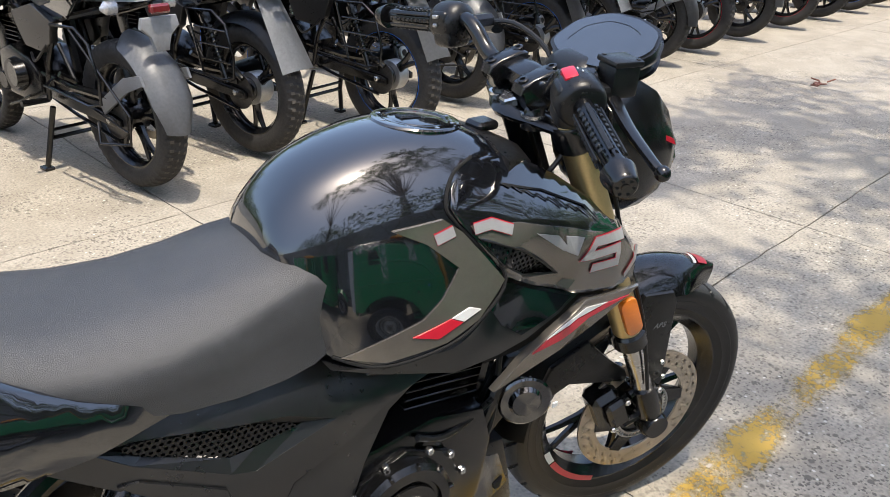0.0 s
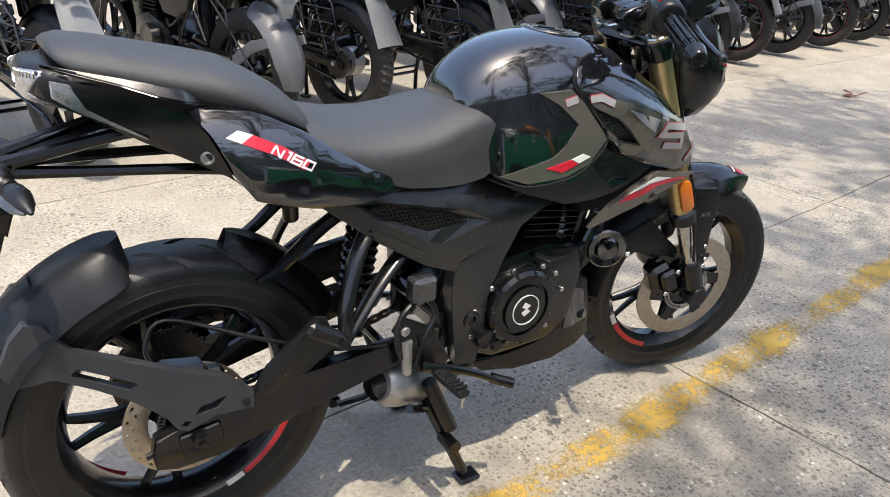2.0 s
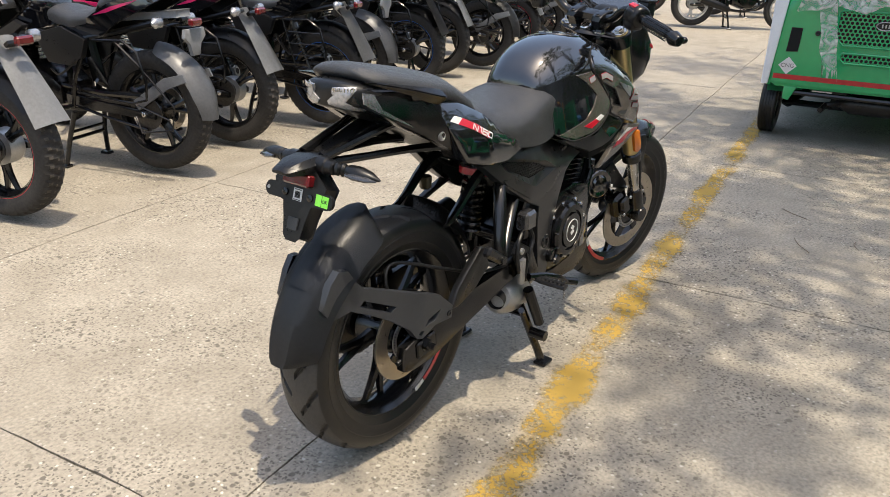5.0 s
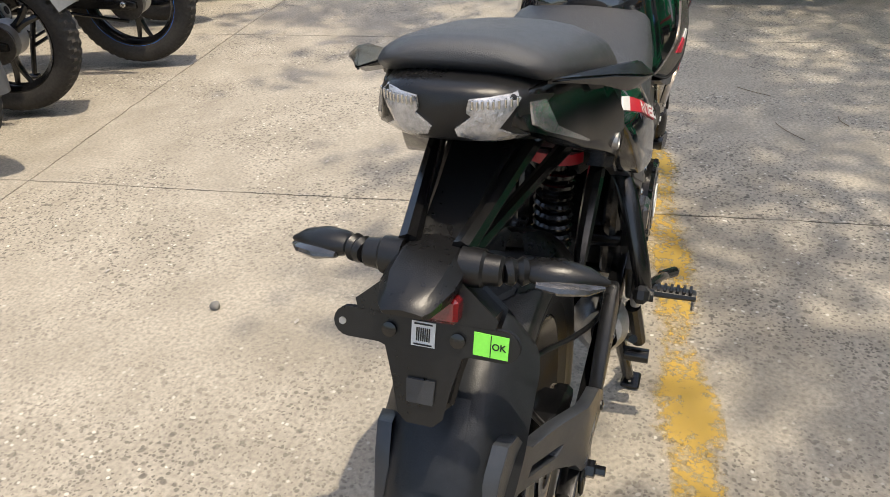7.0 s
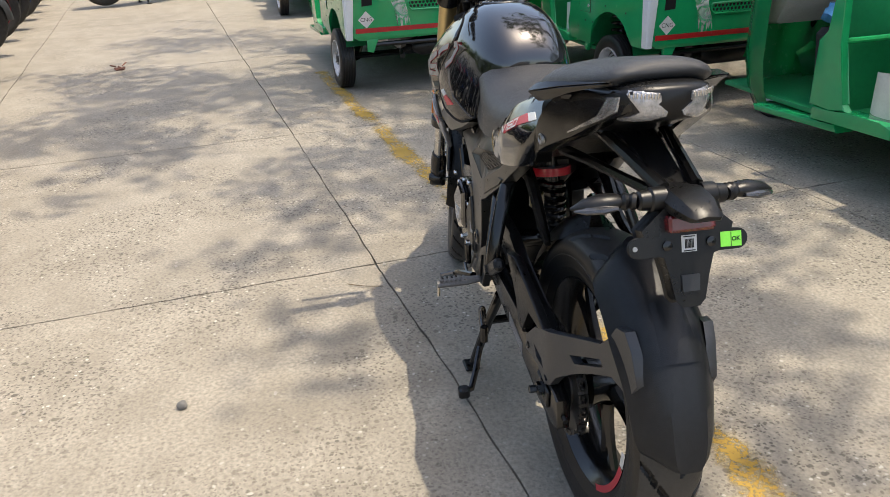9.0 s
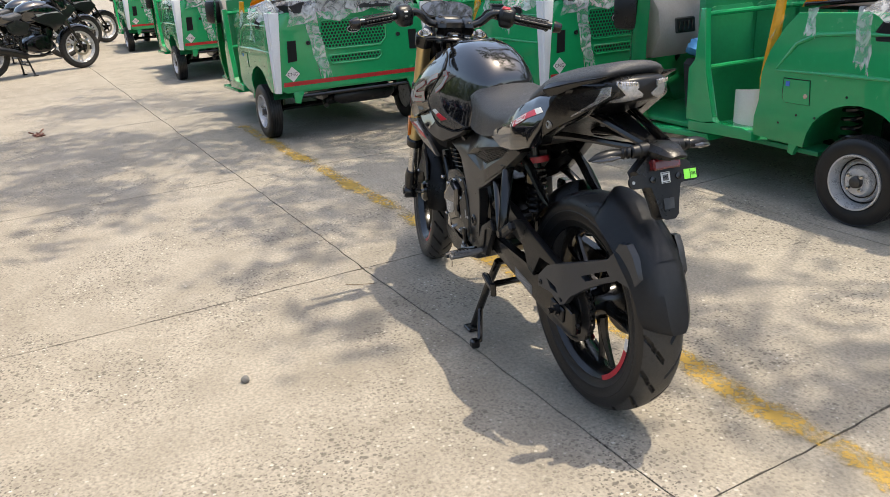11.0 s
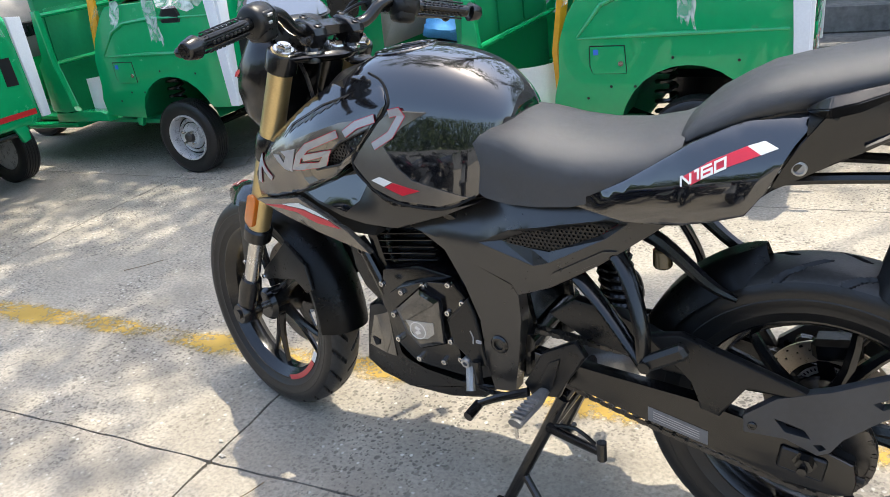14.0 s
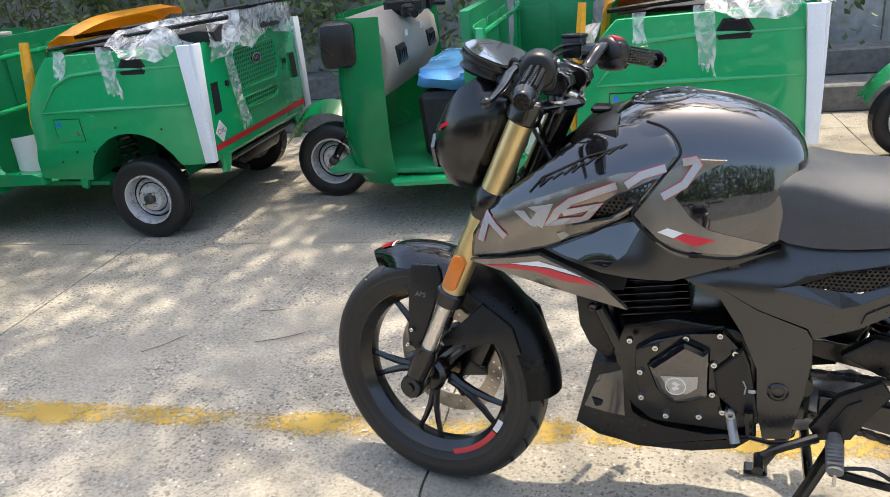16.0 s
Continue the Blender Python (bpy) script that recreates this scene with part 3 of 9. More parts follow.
def spoke_set(wheel, m, mat, rim_r, hub_r, spokes, start=0.0, thick=0.011, y_split=0.0):
    """Forked cast spokes, each a piece of its own."""
    for k in range(spokes):
        a0 = start + 2 * math.pi * k / spokes
        for s in (-1, 1):
            bm = bmesh.new()
            pts, rad = [], []
            for t in (0.0, 0.22, 0.45, 0.75, 1.0):
                r = hub_r * 0.9 + (rim_r - 0.026 - hub_r * 0.9) * t
                a = a0 + s * (0.16 - 0.45 * t if t < 0.3 else 0.05 + 0.115 * (t - 0.3) / 0.7)
                pts.append((r * math.cos(a), y_split * s * (1 - t), r * math.sin(a)))
                rad.append(thick * (1.5 - 0.6 * t))
            tube(bm, pts, rad, 6, flat=1.15)
            part("spoke", moved(bm, m), mat, wheel)


def disc_mesh(R, r_in, thick, y, holes_rows=2, nholes=30, arms=6):
    """A drilled brake disc: ring with real holes, arms to the carrier."""
    bm = bmesh.new()
    n = nholes * 4
    radii = [R, R * 0.955, R * 0.915, R * 0.855, R * 0.815, r_in]
    for ysgn in (-1, 1):
        rings = [[bm.verts.new((r * math.cos(2 * math.pi * j / n), y + ysgn * thick / 2, r * math.sin(2 * math.pi * j / n))) for j in range(n)] for r in radii]
        for q in range(len(radii) - 1):
            for j in range(n):
                if (q == 1 and j % 4 == 0) or (q == 3 and j % 4 == 2):
                    continue
                bm.faces.new((rings[q][j], rings[q][(j + 1) % n], rings[q + 1][(j + 1) % n], rings[q + 1][j]))
    for rr in (R, r_in):
        a = [bm.verts.new((rr * math.cos(2 * math.pi * j / n), y - thick / 2, rr * math.sin(2 * math.pi * j / n))) for j in range(n)]
        b = [bm.verts.new((rr * math.cos(2 * math.pi * j / n), y + thick / 2, rr * math.sin(2 * math.pi * j / n))) for j in range(n)]
        for j in range(n):
            bm.faces.new((a[j], a[(j + 1) % n], b[(j + 1) % n], b[j]))
    bmesh.ops.remove_doubles(bm, verts=bm.verts, dist=1e-5)
    return bm


def carrier_mesh(r_in, thick, y, arms=6):
    """The star-shaped carrier between the disc and the hub."""
    bm = bmesh.new()
    ol = []
    for k in range(arms * 4):
        w = 2 * math.pi * k / (arms * 4)
        rr = r_in * (1.03 if k % 4 in (0, 1) else 0.56)
        w += 0.25 if k % 4 in (2, 3) else 0
        ol.append((rr * math.cos(w), rr * math.sin(w)))
    plate(bm, ol, y - thick * 0.6, y + thick * 0.6)
    return bm


def tone_ring(r0, r1, y, n=44):
    """The slotted ring of the wheel-speed sensor."""
    bm = bmesh.new()
    lathe(bm, [(r0, y - 0.0015), (r0 + 0.004, y - 0.0015), (r0 + 0.004, y + 0.0015), (r0, y + 0.0015)], 44, closed=True)
    lathe(bm, [(r1 - 0.003, y - 0.0015), (r1, y - 0.0015), (r1, y + 0.0015), (r1 - 0.003, y + 0.0015)], 44, closed=True)
    for k in range(n):
        w = 2 * math.pi * k / n
        box(bm, ((r0 + r1) / 2 * math.cos(w), y, (r0 + r1) / 2 * math.sin(w)), (r1 - r0, 0.0025, 0.0032), rot=Matrix.Rotation(-w, 4, "Y"))
    return bm


def arc_decal(r0, r1, a0, a1, y, n=14):
    """A strip along a rim, between two angles (degrees)."""
    bm = bmesh.new()
    for k in range(n):
        p = [radians(a0 + (a1 - a0) * q / n) for q in (k, k + 1)]
        bm.faces.new([bm.verts.new((r * math.cos(w), y, r * math.sin(w))) for r, w in ((r0, p[0]), (r1, p[0]), (r1, p[1]), (r0, p[1]))])
    bmesh.ops.remove_doubles(bm, verts=bm.verts, dist=1e-5)
    return bm


def moved(bm, m):
    bmesh.ops.transform(bm, matrix=m, verts=bm.verts)
    return bm


FRONT_C, REAR_C = Vector((1.356, 0, 0.298)), Vector((0, 0, 0.322))
# the fork is turned about 12 degrees to the right about the steering axis
AX_P, AX_D = Vector((1.035, 0, 0.958)), Vector((-0.397, 0, 0.918))
STEER = Matrix.Translation(AX_P) @ Matrix.Rotation(radians(-12.0), 4, AX_D) @ Matrix.Translation(-AX_P)


def y_shroud(x, z):
    base = np.interp(x, [0.72, 0.80, 0.90, 1.02, 1.12, 1.20], [0.158, 0.168, 0.176, 0.170, 0.150, 0.122])
    zr = np.interp(x, [0.75, 0.80, 0.86, 0.95, 1.05, 1.2], [0.880, 0.872, 0.862, 0.842, 0.806, 0.735])
    d = z - zr
    y = float(base - 0.85 * (math.sqrt(d * d + 0.0004) + d) / 2 - 1.4 * min(0, d) ** 2 + 0.003)
    edge = float(np.interp(z, [0.70, 0.79, 0.857, 0.90, 0.938, 0.955], [1.0, 0.853, 0.806, 0.776, 0.800, 0.868]))
    k = min(1.0, max(0.0, (x - edge + 0.004) / 0.14))
    k = k * k * (3 - 2 * k)
    return y if x > 0.99 else min(y, tank_skin(x, z) + 0.006) * (1 - k) + y * k


def y_lower(x, z):
    base = np.interp(x, [0.25, 0.40, 0.60, 0.80, 1.0, 1.2], [0.135, 0.140, 0.148, 0.158, 0.154, 0.125])
    scoop = 0.42 * max(0, z - 0.684) * float(np.interp(x, [0.80, 0.855, 1.0, 1.05], [0, 1, 1, 0]))
    return float(base - 0.25 * max(0, 0.66 - z) ** 2 - 0.5 * max(0, z - 0.72) ** 2 - scoop)


def y_frame(x, z):
    base = np.interp(x, [0.22, 0.30, 0.45, 0.60, 0.77], [0.120, 0.132, 0.146, 0.141, 0.128])
    ridge = np.interp(x, [0.24, 0.342, 0.421, 0.527, 0.60, 0.77], [0.726, 0.718, 0.702, 0.679, 0.645, 0.645])
    return float(base - 0.62 * max(0, z - ridge) - 0.08 * max(0, 0.60 - z))


def y_side(x, z):
    base = np.interp(x, [0.0, 0.06, 0.12, 0.20, 0.30, 0.42], [0.138, 0.152, 0.163, 0.169, 0.156, 0.138])
    d = z - np.interp(x, [0.05, 0.20, 0.42], [0.832, 0.806, 0.748])
    return float(base - 0.40 * max(0, d) - 2.2 * max(0, d) ** 2 + 0.08 * max(0, -d) - 3.0 * max(0, -d - 0.03) ** 2)


def y_tail(x, z):
    base = np.interp(x, [-0.18, -0.16, -0.143, -0.10, -0.04, 0.0, 0.043, 0.08, 0.14], [0.064, 0.078, 0.086, 0.098, 0.114, 0.129, 0.145, 0.154, 0.158])
    return float(base - 2.0 * (z - 0.89) ** 2)


def wheel_set(bike, c, front):
    R, rim_r, w = (0.296, 0.222, 0.102) if front else (0.314, 0.222, 0.134)
    m = (STEER if front else Matrix.Identity(4)) @ Matrix.Translation(c)
    wheel = part("front_wheel" if front else "rear_wheel", moved(rim_mesh(rim_r, w * 0.74, 0.046 if front else 0.055, 0.10 if front else 0.12), m),
                 SATIN, bike, "black five-spoke cast alloy wheel")
    spoke_set(wheel, m, SATIN, rim_r, 0.046 if front else 0.055, 5, -0.14 if front else 0.715, 0.0072 if front else 0.009)
    part("tyre", moved(tyre_mesh(R, rim_r, w, 432, 26 if front else 18, 0.006), m), [RUBBER, RUBBER_LAND], wheel, "clean black road tyre")
    for s in (-1, 1):
        yy = s * (w * 0.37 + 0.0025)
        if s < 0:
            ang = (-60, -22) if not front else (-146, -106)
        else:
            ang = (-165, -118) if not front else (-146, -106)
        part("rim_stripe", moved(arc_decal(rim_r - 0.016, rim_r - 0.002, ang[0], ang[1], yy, 28), m), RED, wheel, "red rim stripe")
        part("rim_stripe", moved(arc_decal(rim_r - 0.016, rim_r - 0.002, ang[0] - 11, ang[0] - 1, yy), m), WHITE, wheel, "white rim stripe")
    if front:
        disc = part("brake_disc", moved(disc_mesh(0.150, 0.108, 0.0045, -0.066, nholes=30), m), DISC, wheel, "drilled steel brake disc")
        part("disc_carrier", moved(carrier_mesh(0.108, 0.0045, -0.066, 6), m), SATIN, disc, "black disc carrier")
        part("sensor_ring", moved(tone_ring(0.054, 0.068, -0.074), m), ALLOY, wheel)
        bm = bmesh.new()
        lathe(bm, [(0.009, -0.125), (0.009, 0.118)], 12)
        part("axle", moved(bm, m), STEEL, wheel)
    else:
        disc = part("brake_disc", moved(disc_mesh(0.115, 0.072, 0.0045, -0.072, nholes=24, arms=5), m), DISC, wheel, "drilled steel brake disc")
        part("disc_carrier", moved(carrier_mesh(0.072, 0.0045, -0.072, 5), m), SATIN, disc, "black disc carrier")
        part("sensor_ring", moved(tone_ring(0.044, 0.058, -0.079), m), ALLOY, wheel)
        bm = bmesh.new()
        n = 41
        prof = []
        for j in range(n * 4):
            r = (0.094, 0.100, 0.100, 0.094)[j % 4]
            prof.append((r * math.cos(2 * math.pi * j / (n * 4)), r * math.sin(2 * math.pi * j / (n * 4))))
        plate(bm, prof, 0.083, 0.089)
        lathe(bm, [(0.02, 0.07), (0.05, 0.07), (0.05, 0.094), (0.02, 0.094)], 24)
        part("sprocket", moved(bm, m), CHAIN, wheel, "dark steel rear sprocket")
        bm = bmesh.new()
        lathe(bm, [(0.011, -0.150), (0.011, 0.150)], 12)
        for s in (-1, 1):
            lathe(bm, [(0.020, s * 0.135), (0.020, s * 0.139), (0.014, s * 0.139), (0.014, s * 0.150), (0.008, s * 0.152), (0.008, s * 0.166), (0.0001, s * 0.167)], 6)
        part("axle", moved(bm, m), SATIN, wheel)
    return wheel


def front_end(bike):
    """Fork, yokes, bars, controls, display, headlamp and front mudguard, turned together."""
    def fork_x(z):
        return 1.051 - 0.471 * (z - 0.958)
    P = lambda name, bm, mat, par=bike, label="", **k: part(name, moved(bm, STEER), mat, par, label, **k)
    for s in (-1, 1):
        y = s * 0.102
        bm = bmesh.new()
        tube(bm, [(fork_x(z), y, z) for z in (0.985, 0.93, 0.80, 0.55)], [0.0265, 0.0265, 0.0275, 0.0275], 20)
        fork = P("fork_tube", bm, GOLD, label="gold anodised upper fork tube")
        bm = bmesh.new()
        tube(bm, [(fork_x(z), y, z) for z in (0.562, 0.557, 0.545, 0.530, 0.524)], [0.029, 0.034, 0.034, 0.034, 0.026], 20)
        P("collar", bm, SATIN, fork, "black clamp collar")
        bm = bmesh.new()
        tube(bm, [(fork_x(z), y, z) for z in (0.80, 0.79, 0.75, 0.74)], [0.028, 0.033, 0.033, 0.028], 20)
        P("collar", bm, SATIN, fork, "black clamp collar")
        bm = bmesh.new()
        tube(bm, [(fork_x(z), y, z) for z in (0.56, 0.40)], 0.0195, 18)
        P("slider", bm, STEEL, fork, "polished steel slider")
        bm = bmesh.new()
        tube(bm, [(fork_x(z), y, z) for z in (0.405, 0.38, 0.33, 0.305)], [0.025, 0.029, 0.027, 0.022], 14)
        lathe(bm, [(0.0001, y - 0.028), (0.026, y - 0.028), (0.030, y - 0.018), (0.030, y + 0.018), (0.026, y + 0.028), (0.012, y + 0.028), (0.012, y + 0.033), (0.0001, y + 0.033)], 18, (1.356, 0, 0.300))
        box(bm, (1.345, y * 0.9, 0.350), (0.05, 0.03, 0.07), 0.008, Matrix.Rotation(radians(23), 4, "Y"))
        P("fork_foot", bm, ENGINE, fork, "black axle clamp")
        bm = bmesh.new()
        top = Vector((fork_x(0.985), y, 0.985))
        up = Vector((-0.426, 0, 0.905))
        tube(bm, [top + up * k for k in (-0.002, 0.0, 0.004, 0.006)], [0.023, 0.0235, 0.0235, 0.021], 24)
        tube(bm, [top + up * k for k in (0.005, 0.013, 0.015)], [0.0165, 0.0165, 0.014], 6)
        tube(bm, [top + up * k for k in (0.0, 0.017)], [0.010, 0.009], 14)
        P("fork_cap", bm, STEEL, fork, "bright steel fork cap")
        # amber side reflector on the fork
        bm = bmesh.new()
        zc = 0.612
        pts = [(fork_x(z) + 0.006 * s * 0, z) for z in (zc + 0.028, zc - 0.028)]
        x1, z1, x0, z0 = *pts[0], *pts[1]
        d = Vector((x1 - x0, z1 - z0)).normalized()
        q = Vector((-d.y, d.x)) * 0.017
        ol = []
        for k in range(9):
            a = math.pi * k / 8
            ol.append((x1 + q.x * math.cos(a) + d.x * 0.014 * math.sin(a), z1 + q.y * math.cos(a) + d.y * 0.014 * math.sin(a)))
        for k in range(9):
            a = math.pi * k / 8
            ol.append((x0 - q.x * math.cos(a) - d.x * 0.014 * math.sin(a), z0 - q.y * math.cos(a) - d.y * 0.014 * math.sin(a)))
        plate(bm, ol, s * 0.124, s * 0.137, 0.003)
        P("reflector", bm, REFLECTOR, fork, "amber side reflector")
    # yokes
    bm = bmesh.new()
    for s in (-1, 1):
        axis = Vector((-0.426, 0, 0.905))
        c = Vector((fork_x(0.965), s * 0.102, 0.965))
        tube(bm, [c + axis * k for k in (-0.024, -0.020, 0.016, 0.021)], [0.031, 0.0345, 0.0345, 0.0315], 24)
    for z in (0.968, 0.790):
        x = fork_x(z)
        tube(bm, [(x, -0.102, z), (x - 0.03, -0.05, z), (x - 0.045, 0, z), (x - 0.03, 0.05, z), (x, 0.102, z)], [0.034, 0.028, 0.036, 0.028, 0.034], 12, curve=3, flat=0.42)
    tube(bm, [(fork_x(0.975) - 0.045, 0, 0.985), (fork_x(0.78) - 0.045, 0, 0.78)], 0.026, 14)
    yoke = P("yoke", bm, SATIN, label="black triple clamp")
    bm = bmesh.new()
    x = fork_x(0.98) - 0.045
    axis = Vector((-0.426, 0, 0.905))
    c = Vector((x + 0.002, 0, 0.978))
    tube(bm, [c + axis * k for k in (-0.004, 0.0, 0.004)], [0.026, 0.026, 0.024], 24)
    tube(bm, [c + axis * k for k in (0.003, 0.013, 0.016)], [0.0185, 0.0185, 0.0155], 6)
    P("stem_nut", bm, STEEL, yoke, "bright stem nut")
    # handlebar
    bar_pts = [(0.936, 0.350, 1.026), (0.966, 0.235, 1.046), (0.984, 0.168, 1.064), (0.990, 0.132, 1.058), (1.000, 0.094, 1.028), (1.005, 0.04, 1.020)]
    bar_pts = bar_pts + [(x, -y, z) for x, y, z in reversed(bar_pts)]
    bm = bmesh.new()
    tube(bm, bar_pts, 0.0135, 12, curve=4)
    bar = P("handlebar", bm, SATIN, label="satin black handlebar")
    bm = bmesh.new()
    for s in (-1, 1):
        y0, y1 = s * 0.050 - 0.017, s * 0.050 + 0.017
        plate(bm, [(0.970, 1.012), (0.973, 1.026), (0.990, 1.034), (1.022, 1.047), (1.038, 1.044), (1.042, 1.028), (1.030, 1.008), (1.026, 0.990), (0.990, 0.986), (0.984, 1.002)], y0, y1, 0.005)
        lathe(bm, [(0.020, 0.955), (0.020, 0.975), (0.0165, 0.980), (0.0165, 0.995)], 18, (1.008, s * 0.050, 0), "z")
    plate(bm, [(0.992, 1.010), (0.992, 1.028), (1.018, 1.040), (1.034, 1.038), (1.036, 1.022), (1.020, 1.008)], -0.036, 0.036, 0.004)
    clamp = P("bar_clamp", bm, SATIN, bar, "black bar clamp")
    for s in (-1, 1):
        bm = bmesh.new()
        lathe(bm, [(0.018, 0.974), (0.0225, 0.974), (0.0225, 0.979), (0.018, 0.979)], 20, (1.008, s * 0.050, 0), "z", closed=True)
        P("washer", bm, STEEL, clamp, "bright riser washer")
        for x, z in ((0.981, 1.030), (1.027, 1.047)):
            bm = bmesh.new()
            lathe(bm, [(0.0085, -0.004), (0.0085, 0.0022), (0.0070, 0.0032), (0.0042, 0.0032), (0.0040, 0.0005), (0.0001, 0.0005)], 16, axis="z")
            P("clamp_bolt", moved(bm, Matrix.Translation((x, s * 0.050, z)) @ Matrix.Rotation(radians(-22), 4, "Y")), ENGINE, clamp, "black socket bolt")
    for s in (-1, 1):
        a, b = Vector((0.934, s * 0.345, 1.026)), Vector((0.970, s * 0.222, 1.048))
        d = (b - a).normalized()
        bm = bmesh.new()
        seq = [(-0.012, 0.014), (-0.012, 0.0190), (-0.004, 0.0200), (0.004, 0.0200), (0.007, 0.0182), (0.120, 0.0182), (0.124, 0.0205), (0.132, 0.0215), (0.136, 0.0235), (0.142, 0.0235)]
        tube(bm, [a + d * t for t, r in seq], [r for t, r in seq], 24)
        side, over = d.cross(Vector((0, 0, 1))).normalized(), d.cross(Vector((0, 0, 1))).normalized().cross(d)
        for k in range(10):
            ang = 2 * math.pi * k / 10
            out, rnd = side * math.cos(ang) + over * math.sin(ang), Matrix((side * math.sin(ang) - over * math.cos(ang), d, side * math.cos(ang) + over * math.sin(ang))).transposed().to_4x4()
            if k % 2:
                box(bm, a + d * 0.063 + out * 0.0186, (0.0065, 0.104, 0.0030), 0.0008, rnd)
            else:
                for q in range(9):
                    box(bm, a + d * (0.018 + 0.0115 * q) + out * 0.0184, (0.0055, 0.0060, 0.0026), 0.0008, rnd)
        P("grip", bm, MATTE, bar, "patterned black rubber grip")
        bm = bmesh.new()
        tube(bm, [a + d * t for t in (-0.040, -0.0385, -0.034, -0.016, -0.012)], [0.0135, 0.0155, 0.0170, 0.0215, 0.0215], 24)
        tube(bm, [a + d * t for t in (-0.0415, -0.038)], [0.0050, 0.0050], 12)
        end = P("bar_end", bm, SATIN, bar, "tapered black bar-end weight")
        # black dots paint the shade of six small recesses
        bm = bmesh.new()
        for k in range(6):
            ang = 2 * math.pi * k / 6
            q = a - d * 0.040 + (side * math.cos(ang) + over * math.sin(ang)) * 0.0098
            tube(bm, [q - d * 0.0006, q + d * 0.002], [0.0021, 0.0021], 8)
        P("recess", bm, SHADE_AND_TRIM, end, "ring of black dots for shaded recesses")
        bm = bmesh.new()
        c = a + d * 0.168
        rot = d.to_track_quat("Y", "Z").to_matrix().to_4x4()
        tube(bm, [c + d * k for k in (-0.034, -0.030, -0.020, 0.004, 0.018, 0.026)], [0.027, 0.0315, 0.0345, 0.0345, 0.031, 0.020], 28)
        box(bm, c + Vector((-0.004, 0, -0.018)), (0.052, 0.050, 0.046), 0.014, rot, seg=3)
        box(bm, c + Vector((-0.024, 0, 0.006)), (0.022, 0.036, 0.026), 0.006, rot, seg=2)
        sw = P("switchgear", bm, MATTE, bar, "rounded switch housing", angle=50)
        bm = bmesh.new()
        if s < 0:
            box(bm, c + Vector((-0.014, 0.002, 0.027)), (0.020, 0.030, 0.012), 0.004, rot @ Matrix.Rotation(radians(-18), 4, "Y"), seg=2)
            P("kill_switch", bm, RED, sw, "red rocker switch")
            bm = bmesh.new()
            for k in (-1, 1):
                box(bm, c + Vector((-0.001, 0.006 * k, 0.0345)), (0.0015, 0.0045, 0.0012), 0, rot)
            P("marking", bm, WHITE, sw, "small white switch mark")
        else:
            box(bm, c + Vector((-0.037, 0, 0.010)), (0.006, 0.014, 0.006), 0.0015, rot)
            box(bm, c + Vector((-0.036, 0.0, -0.004)), (0.006, 0.010, 0.006), 0.0015, rot)
            P("button", bm, ALLOY, sw)
        # lever and perch
        bm = bmesh.new()
        o = a + d * 0.205
        box(bm, o + Vector((0.018, 0, 0.002)), (0.05, 0.03, 0.026), 0.007, rot)
        f = Vector((0.052, 0, -0.010))
        lev = [o + f, a + d * 0.17 + f * 1.15, a + d * 0.10 + f * 1.1 + Vector((0.004, 0, -0.004)), a + d * 0.02 + f * 1.25, a + d * (-0.005) + f * 1.35]
        tube(bm, lev, [0.012, 0.0115, 0.0095, 0.008, 0.0075], 10, curve=3, flat=0.7)
        bmesh.ops.create_icosphere(bm, subdivisions=2, radius=0.0105, matrix=Matrix.Translation(lev[-1]))
        P("lever", bm, SATIN, bar, "black hand lever")
    bm = bmesh.new()
    box(bm, (1.056, -0.168, 1.066), (0.044, 0.042, 0.046), 0.006, seg=2)
    box(bm, (1.056, -0.168, 1.091), (0.048, 0.046, 0.009), 0.0035, seg=2)
    box(bm, (1.020, -0.172, 1.050), (0.066, 0.030, 0.024), 0.008, seg=2)
    mc = P("brake_reservoir", bm, MATTE, bar, "square front brake reservoir")
    for dx, dy in ((-0.022, 0.016), (0.022, -0.016)):
        bm = bmesh.new()
        dots(bm, (1.056 + dx * 0.75, -0.168 + dy, 1.0955), "z", 0.0032, 0.0015, 10)
        P("screw", bm, ENGINE, mc)
    bm = bmesh.new()
    tube(bm, [(1.00, 0.17, 1.050), (1.06, 0.13, 1.065), (1.10, 0.06, 1.02), (1.075, 0.03, 0.93), (1.02, 0.05, 0.86)], 0.0045, 8, curve=5)
    P("cable", bm, MATTE, bar, "black control cable")
    bm = bmesh.new()
    tube(bm, [(1.00, -0.17, 1.050), (1.07, -0.14, 1.06), (1.11, -0.07, 1.00), (1.08, -0.04, 0.90), (1.02, -0.05, 0.84)], 0.0045, 8, curve=5)
    P("cable", bm, MATTE, bar, "black control cable")
    bm = bmesh.new()
    tube(bm, [(1.03, -0.15, 1.075), (1.09, -0.13, 1.06), (1.12, -0.09, 0.97), (1.17, -0.095, 0.80), (1.25, -0.12, 0.60), (1.30, -0.13, 0.42)], 0.004, 8, curve=5)
    P("cable", bm, MATTE, bar, "black control cable")
    # display
    bm = bmesh.new()
    out = rounded([(-0.045, -0.085), (0.02, -0.100), (0.065, -0.062), (0.075, 0), (0.065, 0.062), (0.02, 0.100), (-0.045, 0.085), (-0.062, 0.04), (-0.062, -0.04)], 0.018)
    tilt = Matrix.Translation((1.150, 0, 1.066)) @ Matrix.Rotation(radians(-24), 4, "Y")
    plate(bm, out, -0.016, 0.0, 0.004, "z", tilt)
    plate(bm, [(a * 0.80 + 0.006, b * 0.80) for a, b in out], -0.042, -0.015, 0.008, "z", tilt)
